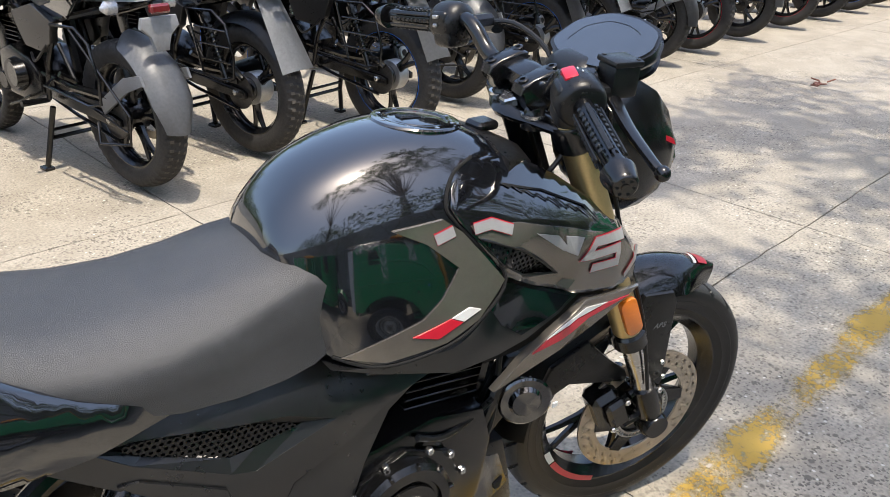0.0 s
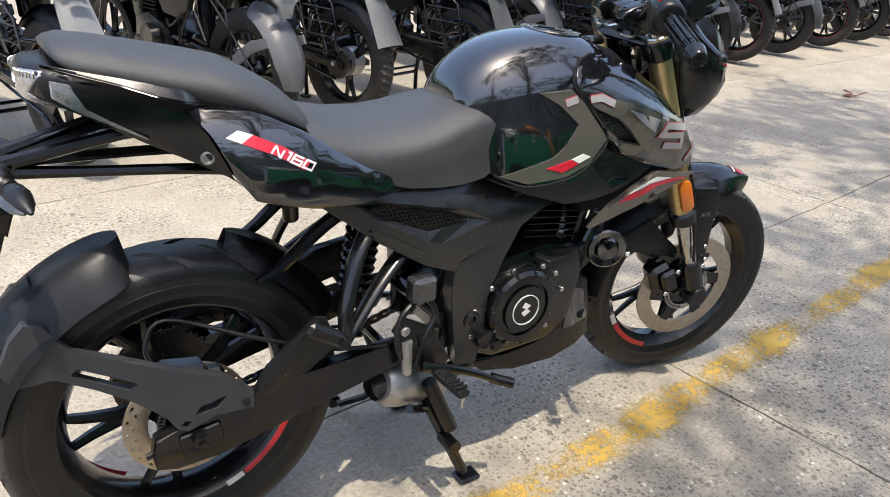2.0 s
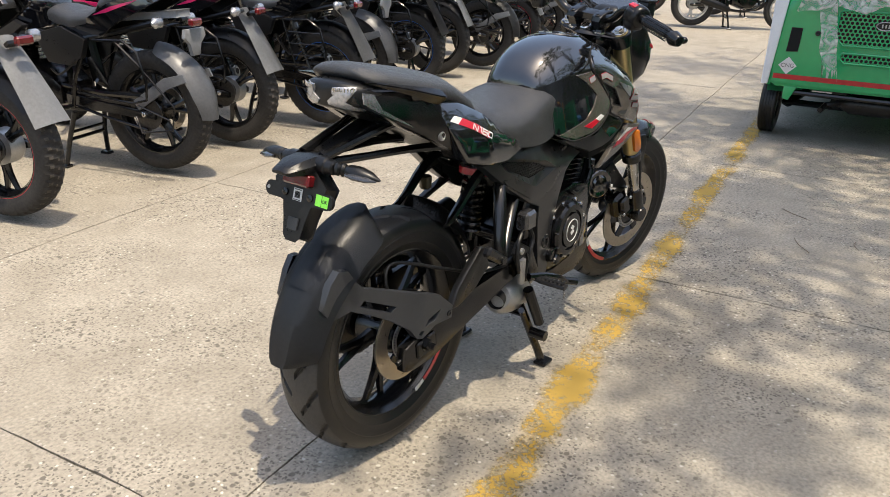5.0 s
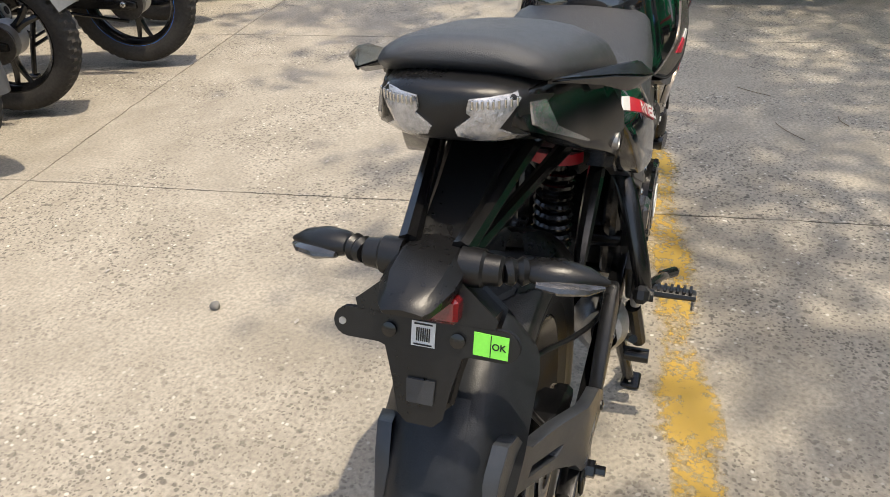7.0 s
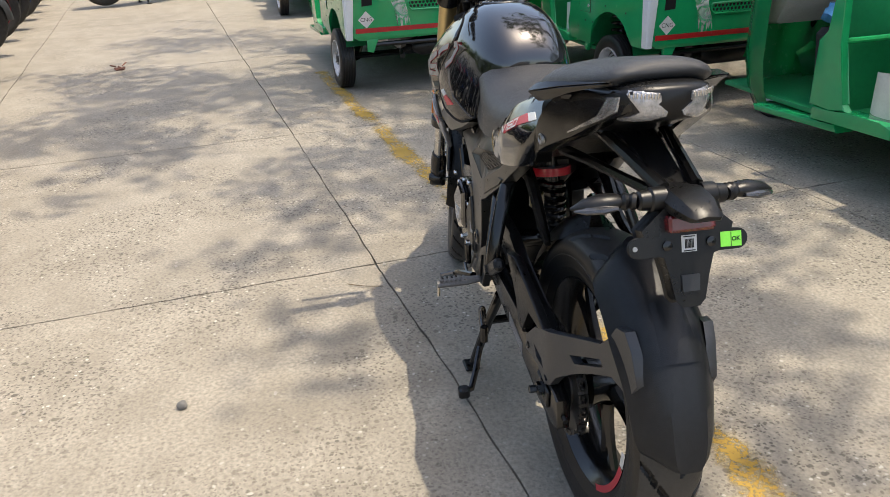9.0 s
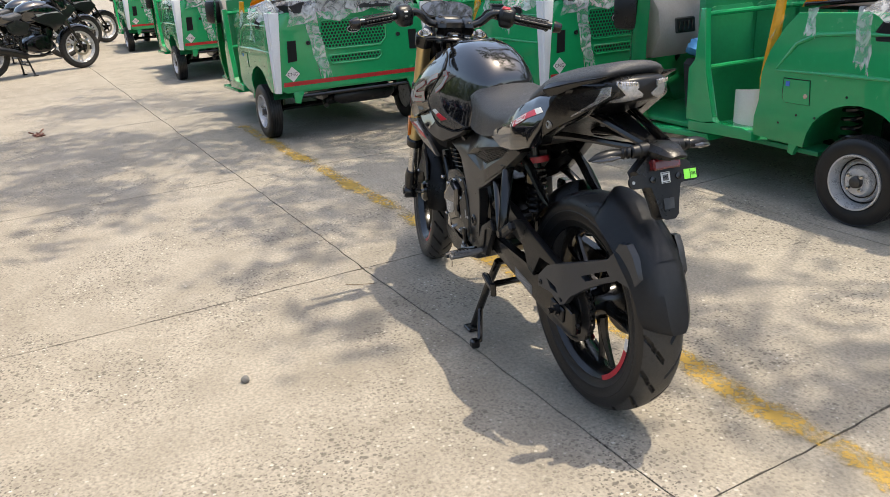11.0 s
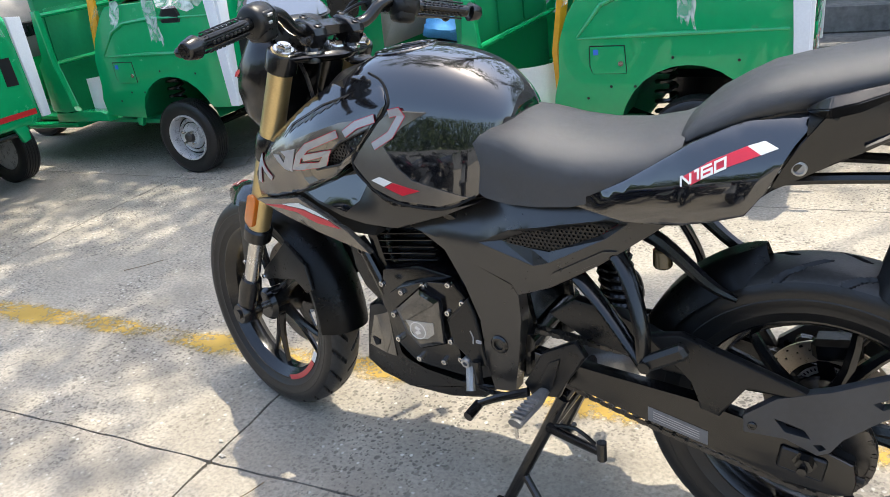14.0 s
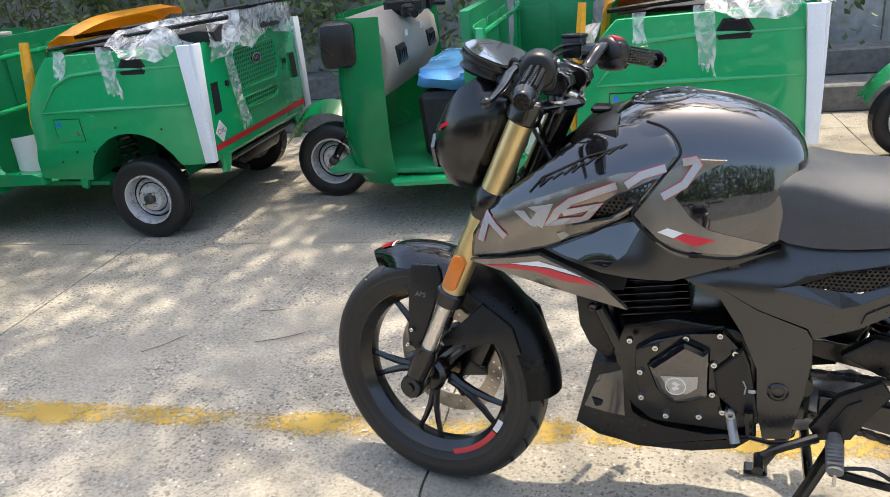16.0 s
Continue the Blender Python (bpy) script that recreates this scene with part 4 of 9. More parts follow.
    disp = P("instrument_panel", bm, MATTE, label="black digital instrument housing")
    bm = bmesh.new()
    plate(bm, [(a * 0.95, b * 0.965) for a, b in out], 0.0005, 0.0025, 0.001, "z", tilt)
    P("display", bm, SCREEN, disp, "dark glossy display")
    bm = bmesh.new()
    ribbon(bm, [(a * 0.70 - 0.002, b * 0.66) for a, b in out[12:-12]], 0.0016, lambda u, v: tilt @ Vector((u, v, 0.0029)))
    P("surround", bm, MATTE, disp, "thin dark line round the readout", smooth=False)
    bm = bmesh.new()
    box(bm, (1.125, 0, 1.005), (0.11, 0.12, 0.09), 0.036, seg=4)
    P("bracket", bm, MATTE, disp)
    # headlamp cowl
    rings = []
    for x, w, z0, z1 in ((1.110, 0.070, 0.87, 0.99), (1.140, 0.095, 0.825, 1.020), (1.175, 0.104, 0.790, 1.030), (1.215, 0.104, 0.782, 1.010), (1.255, 0.092, 0.785, 0.972), (1.280, 0.074, 0.795, 0.935), (1.292, 0.052, 0.805, 0.900)):
        zm = z0 + (z1 - z0) * 0.60
        rings.append([(x, y, z) for y, z in mirror_half([(0, z1), (w * 0.70, z1 - 0.006), (w * 0.96, zm + 0.035), (w, zm - 0.012), (w * 0.86, z0 + 0.045), (w * 0.46, z0), (0, z0 - 0.004)])])
    bm = loft(bmesh.new(), rings)
    cowl = P("headlamp_cowl", bm, SATIN, label="glossy black angular headlamp cowl", angle=42)
    bm = bmesh.new()
    rings = []
    for x, k in ((1.300, 1.0), (1.312, 0.9), (1.318, 0.7)):
        rings.append([(x, y * k, 0.862 + (z - 0.862) * k) for y, z in mirror_half([(0, 0.905), (0.035, 0.900), (0.050, 0.870), (0.036, 0.822), (0, 0.815)])])
    loft(bm, rings)
    P("headlamp_lens", bm, SMOKE, cowl, "smoked headlamp lens")
    for s in (-1, 1):
        bm = bmesh.new()
        pts = [(1.205, 0.925), (1.262, 0.945), (1.278, 0.915), (1.245, 0.890), (1.225, 0.905)]
        plate(bm, [(x - 0.012, z) for x, z in pts], s * 0.070, s * 0.088, 0.006)
        P("running_light", bm, SMOKE, cowl, "smoked running light")
        bm = bmesh.new()
        plate(bm, [(1.215, 0.945), (1.250, 0.930), (1.258, 0.918), (1.222, 0.934)], s * 0.080, s * 0.0955)
        P("accent", bm, RED, cowl, "red accent")
    # front mudguard
    def arc_guard(a0, a1, r, w, drop, n=14, rmul=lambda t: 1.0):
        bm = bmesh.new()
        rows = []
        for k in range(n + 1):
            t = k / n
            a = radians(a0 + (a1 - a0) * t)
            rr, ww = r * rmul(t), w(t)
            row = []
            for q in range(9):
                u = -1 + q / 4
                r2 = rr - drop * abs(u) ** 2.6
                row.append((1.356 + r2 * math.cos(a), u * ww, 0.298 + r2 * math.sin(a)))
            rows.append(row)
        g = [[bm.verts.new(p) for p in row] for row in rows]
        for a, b in zip(g, g[1:]):
            for q in range(8):
                bm.faces.new((a[q], a[q + 1], b[q + 1], b[q]))
        bmesh.ops.solidify(bm, geom=bm.faces[:], thickness=0.004)
        return bm
    guard = P("front_mudguard", arc_guard(60, 106, 0.330, lambda t: 0.020 + 0.050 * min(1, t * 2.2), 0.050, rmul=lambda t: 1.02 - 0.02 * t), GLOSS, label="glossy black front mudguard with red tip stripe")
    P("stripe", arc_guard(66, 71.5, 0.3385, lambda t: 0.017 + 0.004 * t, 0.006, 4), RED, guard, "red stripe")
    P("stripe", arc_guard(72.3, 74, 0.3380, lambda t: 0.022, 0.007, 3), WHITE, guard, "white stripe")
    P("rear_guard", arc_guard(104, 179, 0.328, lambda t: 0.068 + 0.006 * t, 0.046, 18, rmul=lambda t: 1.0 + 0.006 * t), MATTE, guard, "matte black rear section")
    for s in (-1, 1):
        bm = bmesh.new()
        plate(bm, [(1.378, 0.572), (1.365, 0.595), (1.295, 0.600), (1.283, 0.568), (1.316, 0.486), (1.345, 0.400), (1.362, 0.370), (1.388, 0.385), (1.390, 0.42), (1.377, 0.49)], s * 0.062, s * 0.074, 0.004)
        P("stay", bm, MATTE, guard, "matte mudguard stay")
        bm = bmesh.new()
        plate(bm, [(1.180, 0.525), (1.105, 0.480), (1.085, 0.420), (1.110, 0.405), (1.150, 0.437), (1.248, 0.412), (1.283, 0.400), (1.292, 0.415), (1.285, 0.430), (1.235, 0.470)], s * 0.066, s * 0.078, 0.004)
        P("stay", bm, MATTE, guard, "matte mudguard stay")
        bolts("bolt", [(x, s * 0.076, z) for x, z in ((1.374, 0.428), (1.386, 0.388), (1.290, 0.408))], "y", 0.006, s * 0.006, STEEL, guard, m=STEER)
        bm = letters_on("ABS", 0.017, (1.346, 0.522), 0, lambda x, z: 0.0745, s, 0.25, 0.0005, 0.0006)
        P("lettering", bm, DARKGREY_PL, guard, "ABS lettering", smooth=False)
    # caliper
    bm = bmesh.new()
    rot = Matrix.Rotation(radians(-30), 4, "Y")
    box(bm, (1.255, -0.068, 0.345), (0.062, 0.060, 0.095), 0.012, Matrix.Rotation(radians(-25), 4, "Y"))
    box(bm, (1.262, -0.105, 0.350), (0.045, 0.022, 0.07), 0.008, Matrix.Rotation(radians(-25), 4, "Y"))
    tube(bm, [(1.285, -0.10, 0.385), (1.325, -0.10, 0.40), (1.345, -0.10, 0.365)], 0.010, 8)
    tube(bm, [(1.29, -0.10, 0.31), (1.335, -0.10, 0.325)], 0.010, 8)
    cal = P("brake_caliper", bm, ENGINE, label="black front brake caliper")
    bolts("bolt", [(x, -0.116, z) for x, z in ((1.345, 0.395), (1.335, 0.325), (1.25, 0.32), (1.27, 0.385))], "y", 0.007, -0.006, STEEL, cal, m=STEER)


def curve_at(x, xs, ys):
    """A smooth curve through (xs, ys), read at x."""
    x = min(max(x, xs[0]), xs[-1])
    i = min(max(0, next((k for k in range(len(xs) - 1) if x <= xs[k + 1]), len(xs) - 2)), len(xs) - 2)
    def slope(k):
        a, b = max(k - 1, 0), min(k + 1, len(xs) - 1)
        return (ys[b] - ys[a]) / (xs[b] - xs[a])
    h = xs[i + 1] - xs[i]
    t = (x - xs[i]) / h
    return ((2 * t ** 3 - 3 * t * t + 1) * ys[i] + (t ** 3 - 2 * t * t + t) * h * slope(i) + (3 * t * t - 2 * t ** 3) * ys[i + 1] + (t ** 3 - t * t) * h * slope(i + 1))


TX = [0.548, 0.556, 0.575, 0.61, 0.66, 0.72, 0.775, 0.84, 0.885, 0.93]
T_TOP = [0.872, 0.893, 0.918, 0.946, 0.968, 0.982, 0.986, 0.981, 0.966, 0.938]
T_W = [0.048, 0.072, 0.091, 0.111, 0.126, 0.136, 0.142, 0.144, 0.142, 0.132]
T_SH = [0.862, 0.864, 0.866, 0.870, 0.876, 0.882, 0.884, 0.880, 0.872, 0.862]
T_BOT = [0.800, 0.785, 0.755, 0.722, 0.706, 0.708, 0.714, 0.765, 0.82, 0.84]
T_WB = [0.052, 0.080, 0.108, 0.136, 0.155, 0.169, 0.176, 0.174, 0.158, 0.136]


def y_tank(x, z):
    """Half width of the tank's side below the shoulder."""
    w, zs, zb, wb = (curve_at(x, TX, c) for c in (T_W, T_SH, T_BOT, T_WB))
    f = min(1.0, max(0.0, (zs - z) / (zs - zb)))
    return w + (wb - w) * f + 0.005 * math.sin(math.pi * f)


CROWN = [(0, 0), (0.16, 0.01), (0.32, 0.035), (0.48, 0.09), (0.62, 0.20), (0.745, 0.36), (0.845, 0.555), (0.92, 0.72), (0.972, 0.88), (1.0, 1.0)]


def tank_skin(x, z):
    """Half width of the whole tank at a height, crown and side."""
    zt, w, zs = (curve_at(x, TX, c) for c in (T_TOP, T_W, T_SH))
    if z <= zs:
        return y_tank(x, z)
    return w * float(np.interp((zt - z) / (zt - zs), [b for a, b in CROWN], [a for a, b in CROWN]))


GLYPHS = {  # strokes of a wide, squared italic letter form in a unit cell
    "N": [[(0.0, 0.0), (0.0, 1.0), (0.12, 1.0), (0.88, 0.0), (1.0, 0.0), (1.0, 1.0)]],
    "1": [[(0.05, 1.0), (0.45, 1.0), (0.45, 0.0)]],
    "6": [[(1.0, 1.0), (0.0, 1.0), (0.0, 0.0), (1.0, 0.0), (1.0, 0.52), (0.1, 0.52)]],
    "0": [[(0.0, 0.0), (1.0, 0.0), (1.0, 1.0), (0.0, 1.0), (0.0, 0.0)]],
}


def ribbon(bm, pts, width, put):
    """A flat mitred band along points of the plane, laid on a surface by put(u, v)."""
    p = [Vector(q) for q in pts]
    shut = (p[0] - p[-1]).length < 1e-6
    n = len(p)
    left, right = [], []
    for i in range(n):
        a = p[i] - p[i - 1] if i else (p[0] - p[n - 2] if shut else p[1] - p[0])
        b = p[i + 1] - p[i] if i < n - 1 else (p[1] - p[0] if shut else p[n - 1] - p[n - 2])
        na, nb = Vector((-a.y, a.x)).normalized(), Vector((-b.y, b.x)).normalized()
        m = (na + nb).normalized()
        k = width / 2 / max(0.45, m.dot(na))
        left.append(p[i] + m * k)
        right.append(p[i] - m * k)
    for i in range(n - 1):
        steps = max(1, int((p[i + 1] - p[i]).length / 0.012))
        for j in range(steps):
            q = [left[i].lerp(left[i + 1], j / steps), left[i].lerp(left[i + 1], (j + 1) / steps), right[i].lerp(right[i + 1], (j + 1) / steps), right[i].lerp(right[i + 1], j / steps)]
            bm.faces.new([bm.verts.new(put(*c)) for c in q])
    bmesh.ops.remove_doubles(bm, verts=bm.verts, dist=1e-5)
    return bm


def model_letters(body, cell, gap, width, at, angle, yf, side, lift, slant=0.35, shut=0.0):
    """Model lettering on a side surface; at is the middle, cell the letter's width and height."""
    total = sum(cell[0] * (0.5 if c == "1" else 1) + gap for c in body) - gap
    ca, sa = math.cos(radians(angle)), math.sin(radians(angle))
    def put(u, v):
        x = at[0] - side * (u * ca - v * sa)
        z = at[1] + u * sa + v * ca
        return (x, side * (yf(x, z) + lift), z)
    bm = bmesh.new()
    u0 = -total / 2
    for c in body:
        for stroke in GLYPHS[c]:
            ribbon(bm, [(u0 + a * cell[0] + (b - 0.5) * cell[1] * slant, (b - 0.5) * cell[1]) for a, b in stroke], width, put)
        u0 += cell[0] * (0.5 if c == "1" else 1) + gap
    return bm


def rounded(ol, r, k=4):
    """The closed outline with its corners turned to arcs."""
    pts = []
    for i, q in enumerate(ol):
        q, a, b = Vector(q), Vector(ol[i - 1]), Vector(ol[(i + 1) % len(ol)])
        p0 = q + (a - q).normalized() * min(r, (a - q).length * 0.45)
        p1 = q + (b - q).normalized() * min(r, (b - q).length * 0.45)
        for j in range(k + 1):
            t = j / k
            c = p0 * (1 - t) ** 2 + q * (2 * t * (1 - t)) + p1 * t * t
            pts.append((c.x, c.y))
    return pts


def smooth_2d(pts, k):
    return [(q.x, q.z) for q in smooth_path([(a, 0, b) for a, b in pts], k)]


def tank_group(bike):
    rings = []
    for k in range(60):
        x = 0.548 + (0.93 - 0.548) * (k / 59) ** 1.15
        zt, w, zs, zb = (curve_at(x, TX, c) for c in (T_TOP, T_W, T_SH, T_BOT))
        h = zt - zs
        half = [(a * w, zt - b * h) for a, b in CROWN]
        for j in range(1, 24):
            z = zs + (zb - zs) * j / 23
            half.append((y_tank(x, z), z))
        half.append((0, zb))
        rings.append([(x, y, z) for y, z in mirror_half(half)])
    bm = loft(bmesh.new(), rings)
    tank = part("fuel_tank", bm, GLOSS, bike, "glossy black fuel tank", angle=50)
    # filler cap
    bm = bmesh.new()
    m = Matrix.Translation((0.812, 0, 0.9785)) @ Matrix.Rotation(radians(5.0), 4, "Y")
    lathe(bm, [(0.066, -0.012), (0.0655, 0.001), (0.063, 0.0035), (0.060, 0.004), (0.048, 0.004), (0.0465, 0.001), (0.0415, 0.001), (0.040, 0.004), (0.030, 0.0055), (0.0001, 0.006)], 56, axis="z")
    cap = part("filler_cap", moved(bm, m), GLOSS, tank, "black filler cap with bright screws")
    bolts("screw", [(0.054 * math.cos(math.pi * k / 4), 0.054 * math.sin(math.pi * k / 4), 0.0035) for k in range(8)], "z", 0.0038, 0.0014, STEEL, cap, m=m)
    bm = bmesh.new()
    box(bm, (-0.012, 0, 0.0065), (0.034, 0.018, 0.004), 0.0015)
    part("keyhole_flap", moved(bm, m), SATIN, cap)
    # centre cover ahead of the tank
    rings = []
    for x, z, w in ((0.890, 0.958, 0.118), (0.93, 0.950, 0.105), (0.965, 0.934, 0.082), (0.985, 0.915, 0.055)):
        rings.append([(x, y, zz) for y, zz in mirror_half([(0, z), (w * 0.6, z - 0.002), (w, z - 0.018), (w * 1.02, z - 0.07), (0, z - 0.075)])])
    part("centre_cover", loft(bmesh.new(), rings), MATTE, tank, "matte cover before the tank")
    bm = bmesh.new()
    box(bm, (0.935, 0.0, 0.955), (0.040, 0.040, 0.014), 0.005)
    part("ignition_lock", bm, SATIN, tank)
    SH = [(1.199, 0.662), (1.186, 0.722), (1.150, 0.775), (1.098, 0.822), (1.040, 0.862), (0.985, 0.900), (0.930, 0.930), (0.880, 0.944), (0.838, 0.947), (0.806, 0.938), (0.786, 0.922), (0.776, 0.902), (0.784, 0.884), (0.806, 0.857), (0.856, 0.792), (0.935, 0.742), (1.030, 0.705), (1.12, 0.680)]
    VENT = [(0.968, 0.760), (0.930, 0.792), (0.880, 0.828), (0.812, 0.856), (0.845, 0.812), (0.895, 0.778)]
    LOWER = [(1.030, 0.701), (0.933, 0.738), (0.853, 0.789), (0.805, 0.738), (0.755, 0.712), (0.665, 0.701), (0.592, 0.722), (0.665, 0.690), (0.780, 0.652), (0.860, 0.652), (0.917, 0.660), (0.985, 0.684)]
    WING = [(1.195, 0.662), (1.098, 0.678), (1.040, 0.690), (0.965, 0.660), (0.911, 0.632), (0.866, 0.578), (0.985, 0.612), (1.100, 0.640)]
    CHEV = [(0.762, 0.890), (0.790, 0.868), (0.850, 0.790), (0.803, 0.743), (0.752, 0.722), (0.665, 0.712), (0.610, 0.728), (0.640, 0.738), (0.718, 0.762), (0.748, 0.785), (0.778, 0.823), (0.735, 0.862), (0.690, 0.886)]
    for s in (-1, 1):
        shroud = part("tank_shroud", panel(SH, y_shroud, s, 0.02, 0.014, 0.003, 0, [VENT]), GLOSS, bike, "glossy black shroud with grey graphics", angle=70)
        part("graphic", panel(CHEV, lambda x, z: y_tank(x, z) + 0.0025, s, 0.012, 0.012, 0.001), BRONZE, tank, "satin grey chevron graphic")
        part("graphic", decal([(0.806, 0.759), (0.788, 0.766), (0.760, 0.757), (0.778, 0.748)], y_tank, s, 0.0045), WHITE, tank, "white flash")
        part("graphic", decal([(0.776, 0.747), (0.758, 0.756), (0.702, 0.742), (0.738, 0.732)], y_tank, s, 0.0045), RED, tank, "red flash")
        part("graphic", decal([(1.192, 0.668), (1.178, 0.722), (1.135, 0.768), (1.06, 0.805), (0.97, 0.838), (0.880, 0.866), (0.800, 0.876), (0.810, 0.858), (0.858, 0.797), (0.936, 0.748), (1.033, 0.711), (1.12, 0.686)], y_shroud, s, 0.0012, 0.014, [VENT]), BRONZE, shroud, "satin grey graphic")
        # large lettering: bands and solid strokes, broken by the seam and the vent
        if s > 0:
            bands = [([(1.168, 0.708), (1.149, 0.763), (1.109, 0.726)], y_shroud), ([(0.882, 0.846), (0.968, 0.814), (0.995, 0.792), (1.010, 0.768), (0.945, 0.773), (0.921, 0.802), (0.985, 0.789)], y_shroud),
                     ([(0.865, 0.846), (0.838, 0.864), (0.795, 0.877)], y_shroud), ([(0.766, 0.885), (0.746, 0.889), (0.740, 0.880), (0.762, 0.846), (0.800, 0.824)], y_tank)]
            solids = [[(1.087, 0.784), (1.064, 0.787), (1.038, 0.755), (1.052, 0.758)], [(1.056, 0.795), (1.003, 0.807), (1.027, 0.754), (1.054, 0.765), (1.038, 0.787)]]
        else:
            bands = [([(0.747, 0.866), (0.776, 0.873)], y_tank), ([(0.803, 0.872), (0.832, 0.874), (0.864, 0.860)], y_shroud), ([(1.127, 0.781), (1.034, 0.800), (1.012, 0.782), (1.103, 0.768), (1.101, 0.743), (1.028, 0.756)], y_shroud),
                     ([(1.180, 0.742), (1.172, 0.720), (1.142, 0.700)], y_shroud)]
            solids = [[(0.905, 0.846), (0.947, 0.833), (0.976, 0.800), (0.958, 0.807)], [(0.962, 0.829), (1.003, 0.816), (0.990, 0.790), (0.966, 0.803)]]
        for wd, lift, mat, lab in ((0.0165, 0.0034, RED, "thin red outline of the lettering"), (0.0140, 0.0044, SILVER, "large silver N160 lettering")):
            for line, yf in bands:
                part("lettering", ribbon(bmesh.new(), line, wd, lambda a, b: (a, s * (yf(a, b) + lift), b)), mat, shroud, lab, smooth=False)
        for ol in solids:
            part("lettering", decal(ol, y_shroud, s, 0.0042, 0.02), SILVER, shroud, "large silver N160 lettering", smooth=False)
        # a black sheet behind the grille paints the shade inside the vent
        part("vent", panel(VENT, lambda x, z: y_shroud(x, z) - 0.014, s, 0.004, 0.03, 0.001), SHADE_AND_TRIM, shroud, "black sheet for the shade inside the vent")
        part("grille", hexmesh(VENT, lambda x, z: y_shroud(x, z) - 0.005, s), MATTE, shroud, "black honeycomb grille", smooth=False)
        bm = bmesh.new()
        loop = [(x, s * (y_shroud(x, z) + 0.0005), z) for x, z in VENT + VENT[:1]]
        tube(bm, loop, 0.0028, 6, cap=False)
        part("vent_frame", bm, MATTE, shroud)
        # black tube along the panel gap, its shade put in as colour
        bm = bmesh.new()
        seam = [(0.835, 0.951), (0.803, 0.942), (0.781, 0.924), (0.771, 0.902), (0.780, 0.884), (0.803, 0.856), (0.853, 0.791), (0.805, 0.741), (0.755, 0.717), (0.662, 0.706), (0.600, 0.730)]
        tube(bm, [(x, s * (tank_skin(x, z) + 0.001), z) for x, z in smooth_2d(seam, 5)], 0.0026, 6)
        part("seam", bm, SHADE_AND_TRIM, tank, "black tube painting the shade in the panel gap")
        # raised script emblem, kept as plain strokes
        bm = bmesh.new()
        pts = []
        for k in range(100):
            t = k / 99
            big = 1.0 if t < 0.14 or 0.36 < t < 0.48 else 0.42
            h = 0.0095 * big * math.sin(t * 50) * (1.1 - 0.4 * t)
            pts.append((1.040 - 0.168 * t - 0.9 * h, 0.838 + 0.076 * t + h))
        ribbon(bm, pts, 0.0023, lambda a, b: (a, s * (y_shroud(a, b) + 0.0028), b))
        ribbon(bm, [(1.055, 0.822), (1.03, 0.850), (0.94, 0.893), (0.868, 0.915)], 0.0026, lambda a, b: (a, s * (y_shroud(a, b) + 0.0026), b))
        part("emblem", bm, SHADE_AND_TRIM, shroud, "dark emblem strokes", smooth=False)
        low = part("lower_cover", panel(LOWER, y_lower, s, 0.03, 0.02, 0.006), FRAME_PL, bike, "satin graphite lower tank cover", angle=50)
        part("duct", decal([(1.014, 0.702), (0.935, 0.733), (0.862, 0.770), (0.842, 0.750), (0.868, 0.700), (0.905, 0.672), (0.985, 0.690)], y_lower, s, 0.0015, 0.015), GLOSS, low, "glossy black duct")
        bm = bmesh.new()
        lathe(bm, [(0.013, s * 0.132), (0.013, s * 0.1525), (0.010, s * 0.154), (0.008, s * 0.148), (0.005, s * 0.148), (0.0001, s * 0.148)], 16, (0.746, 0, 0.684))
        part("bolt", bm, SATIN, low)
        yw = lambda x, z: y_lower(x, z) + 0.010 - 0.25 * max(0, 0.64 - z)
        wing = part("radiator_wing", panel(WING, yw, s, 0.012, 0.03, 0.004), BRONZE, bike, "satin grey wing with red and white stripe", angle=50)
        part("stripe", decal([(1.165, 0.655), (1.05, 0.655), (0.985, 0.640), (0.925, 0.634), (0.955, 0.650), (1.02, 0.664), (1.10, 0.664)], yw, s), RED, wing, "red stripe")
        part("stripe", decal([(1.10, 0.666), (1.02, 0.667), (0.952, 0.652), (0.985, 0.666), (1.04, 0.678)], yw, s, 0.002), WHITE, wing, "white stripe")
        # black sheet in place of the dark depth under the cover
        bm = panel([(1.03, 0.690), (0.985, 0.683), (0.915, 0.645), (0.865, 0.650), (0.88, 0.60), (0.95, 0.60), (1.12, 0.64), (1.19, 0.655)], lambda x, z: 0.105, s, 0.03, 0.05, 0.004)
        part("inner_duct", bm, SHADE_AND_TRIM, low, "black sheet for the shade inside the duct")


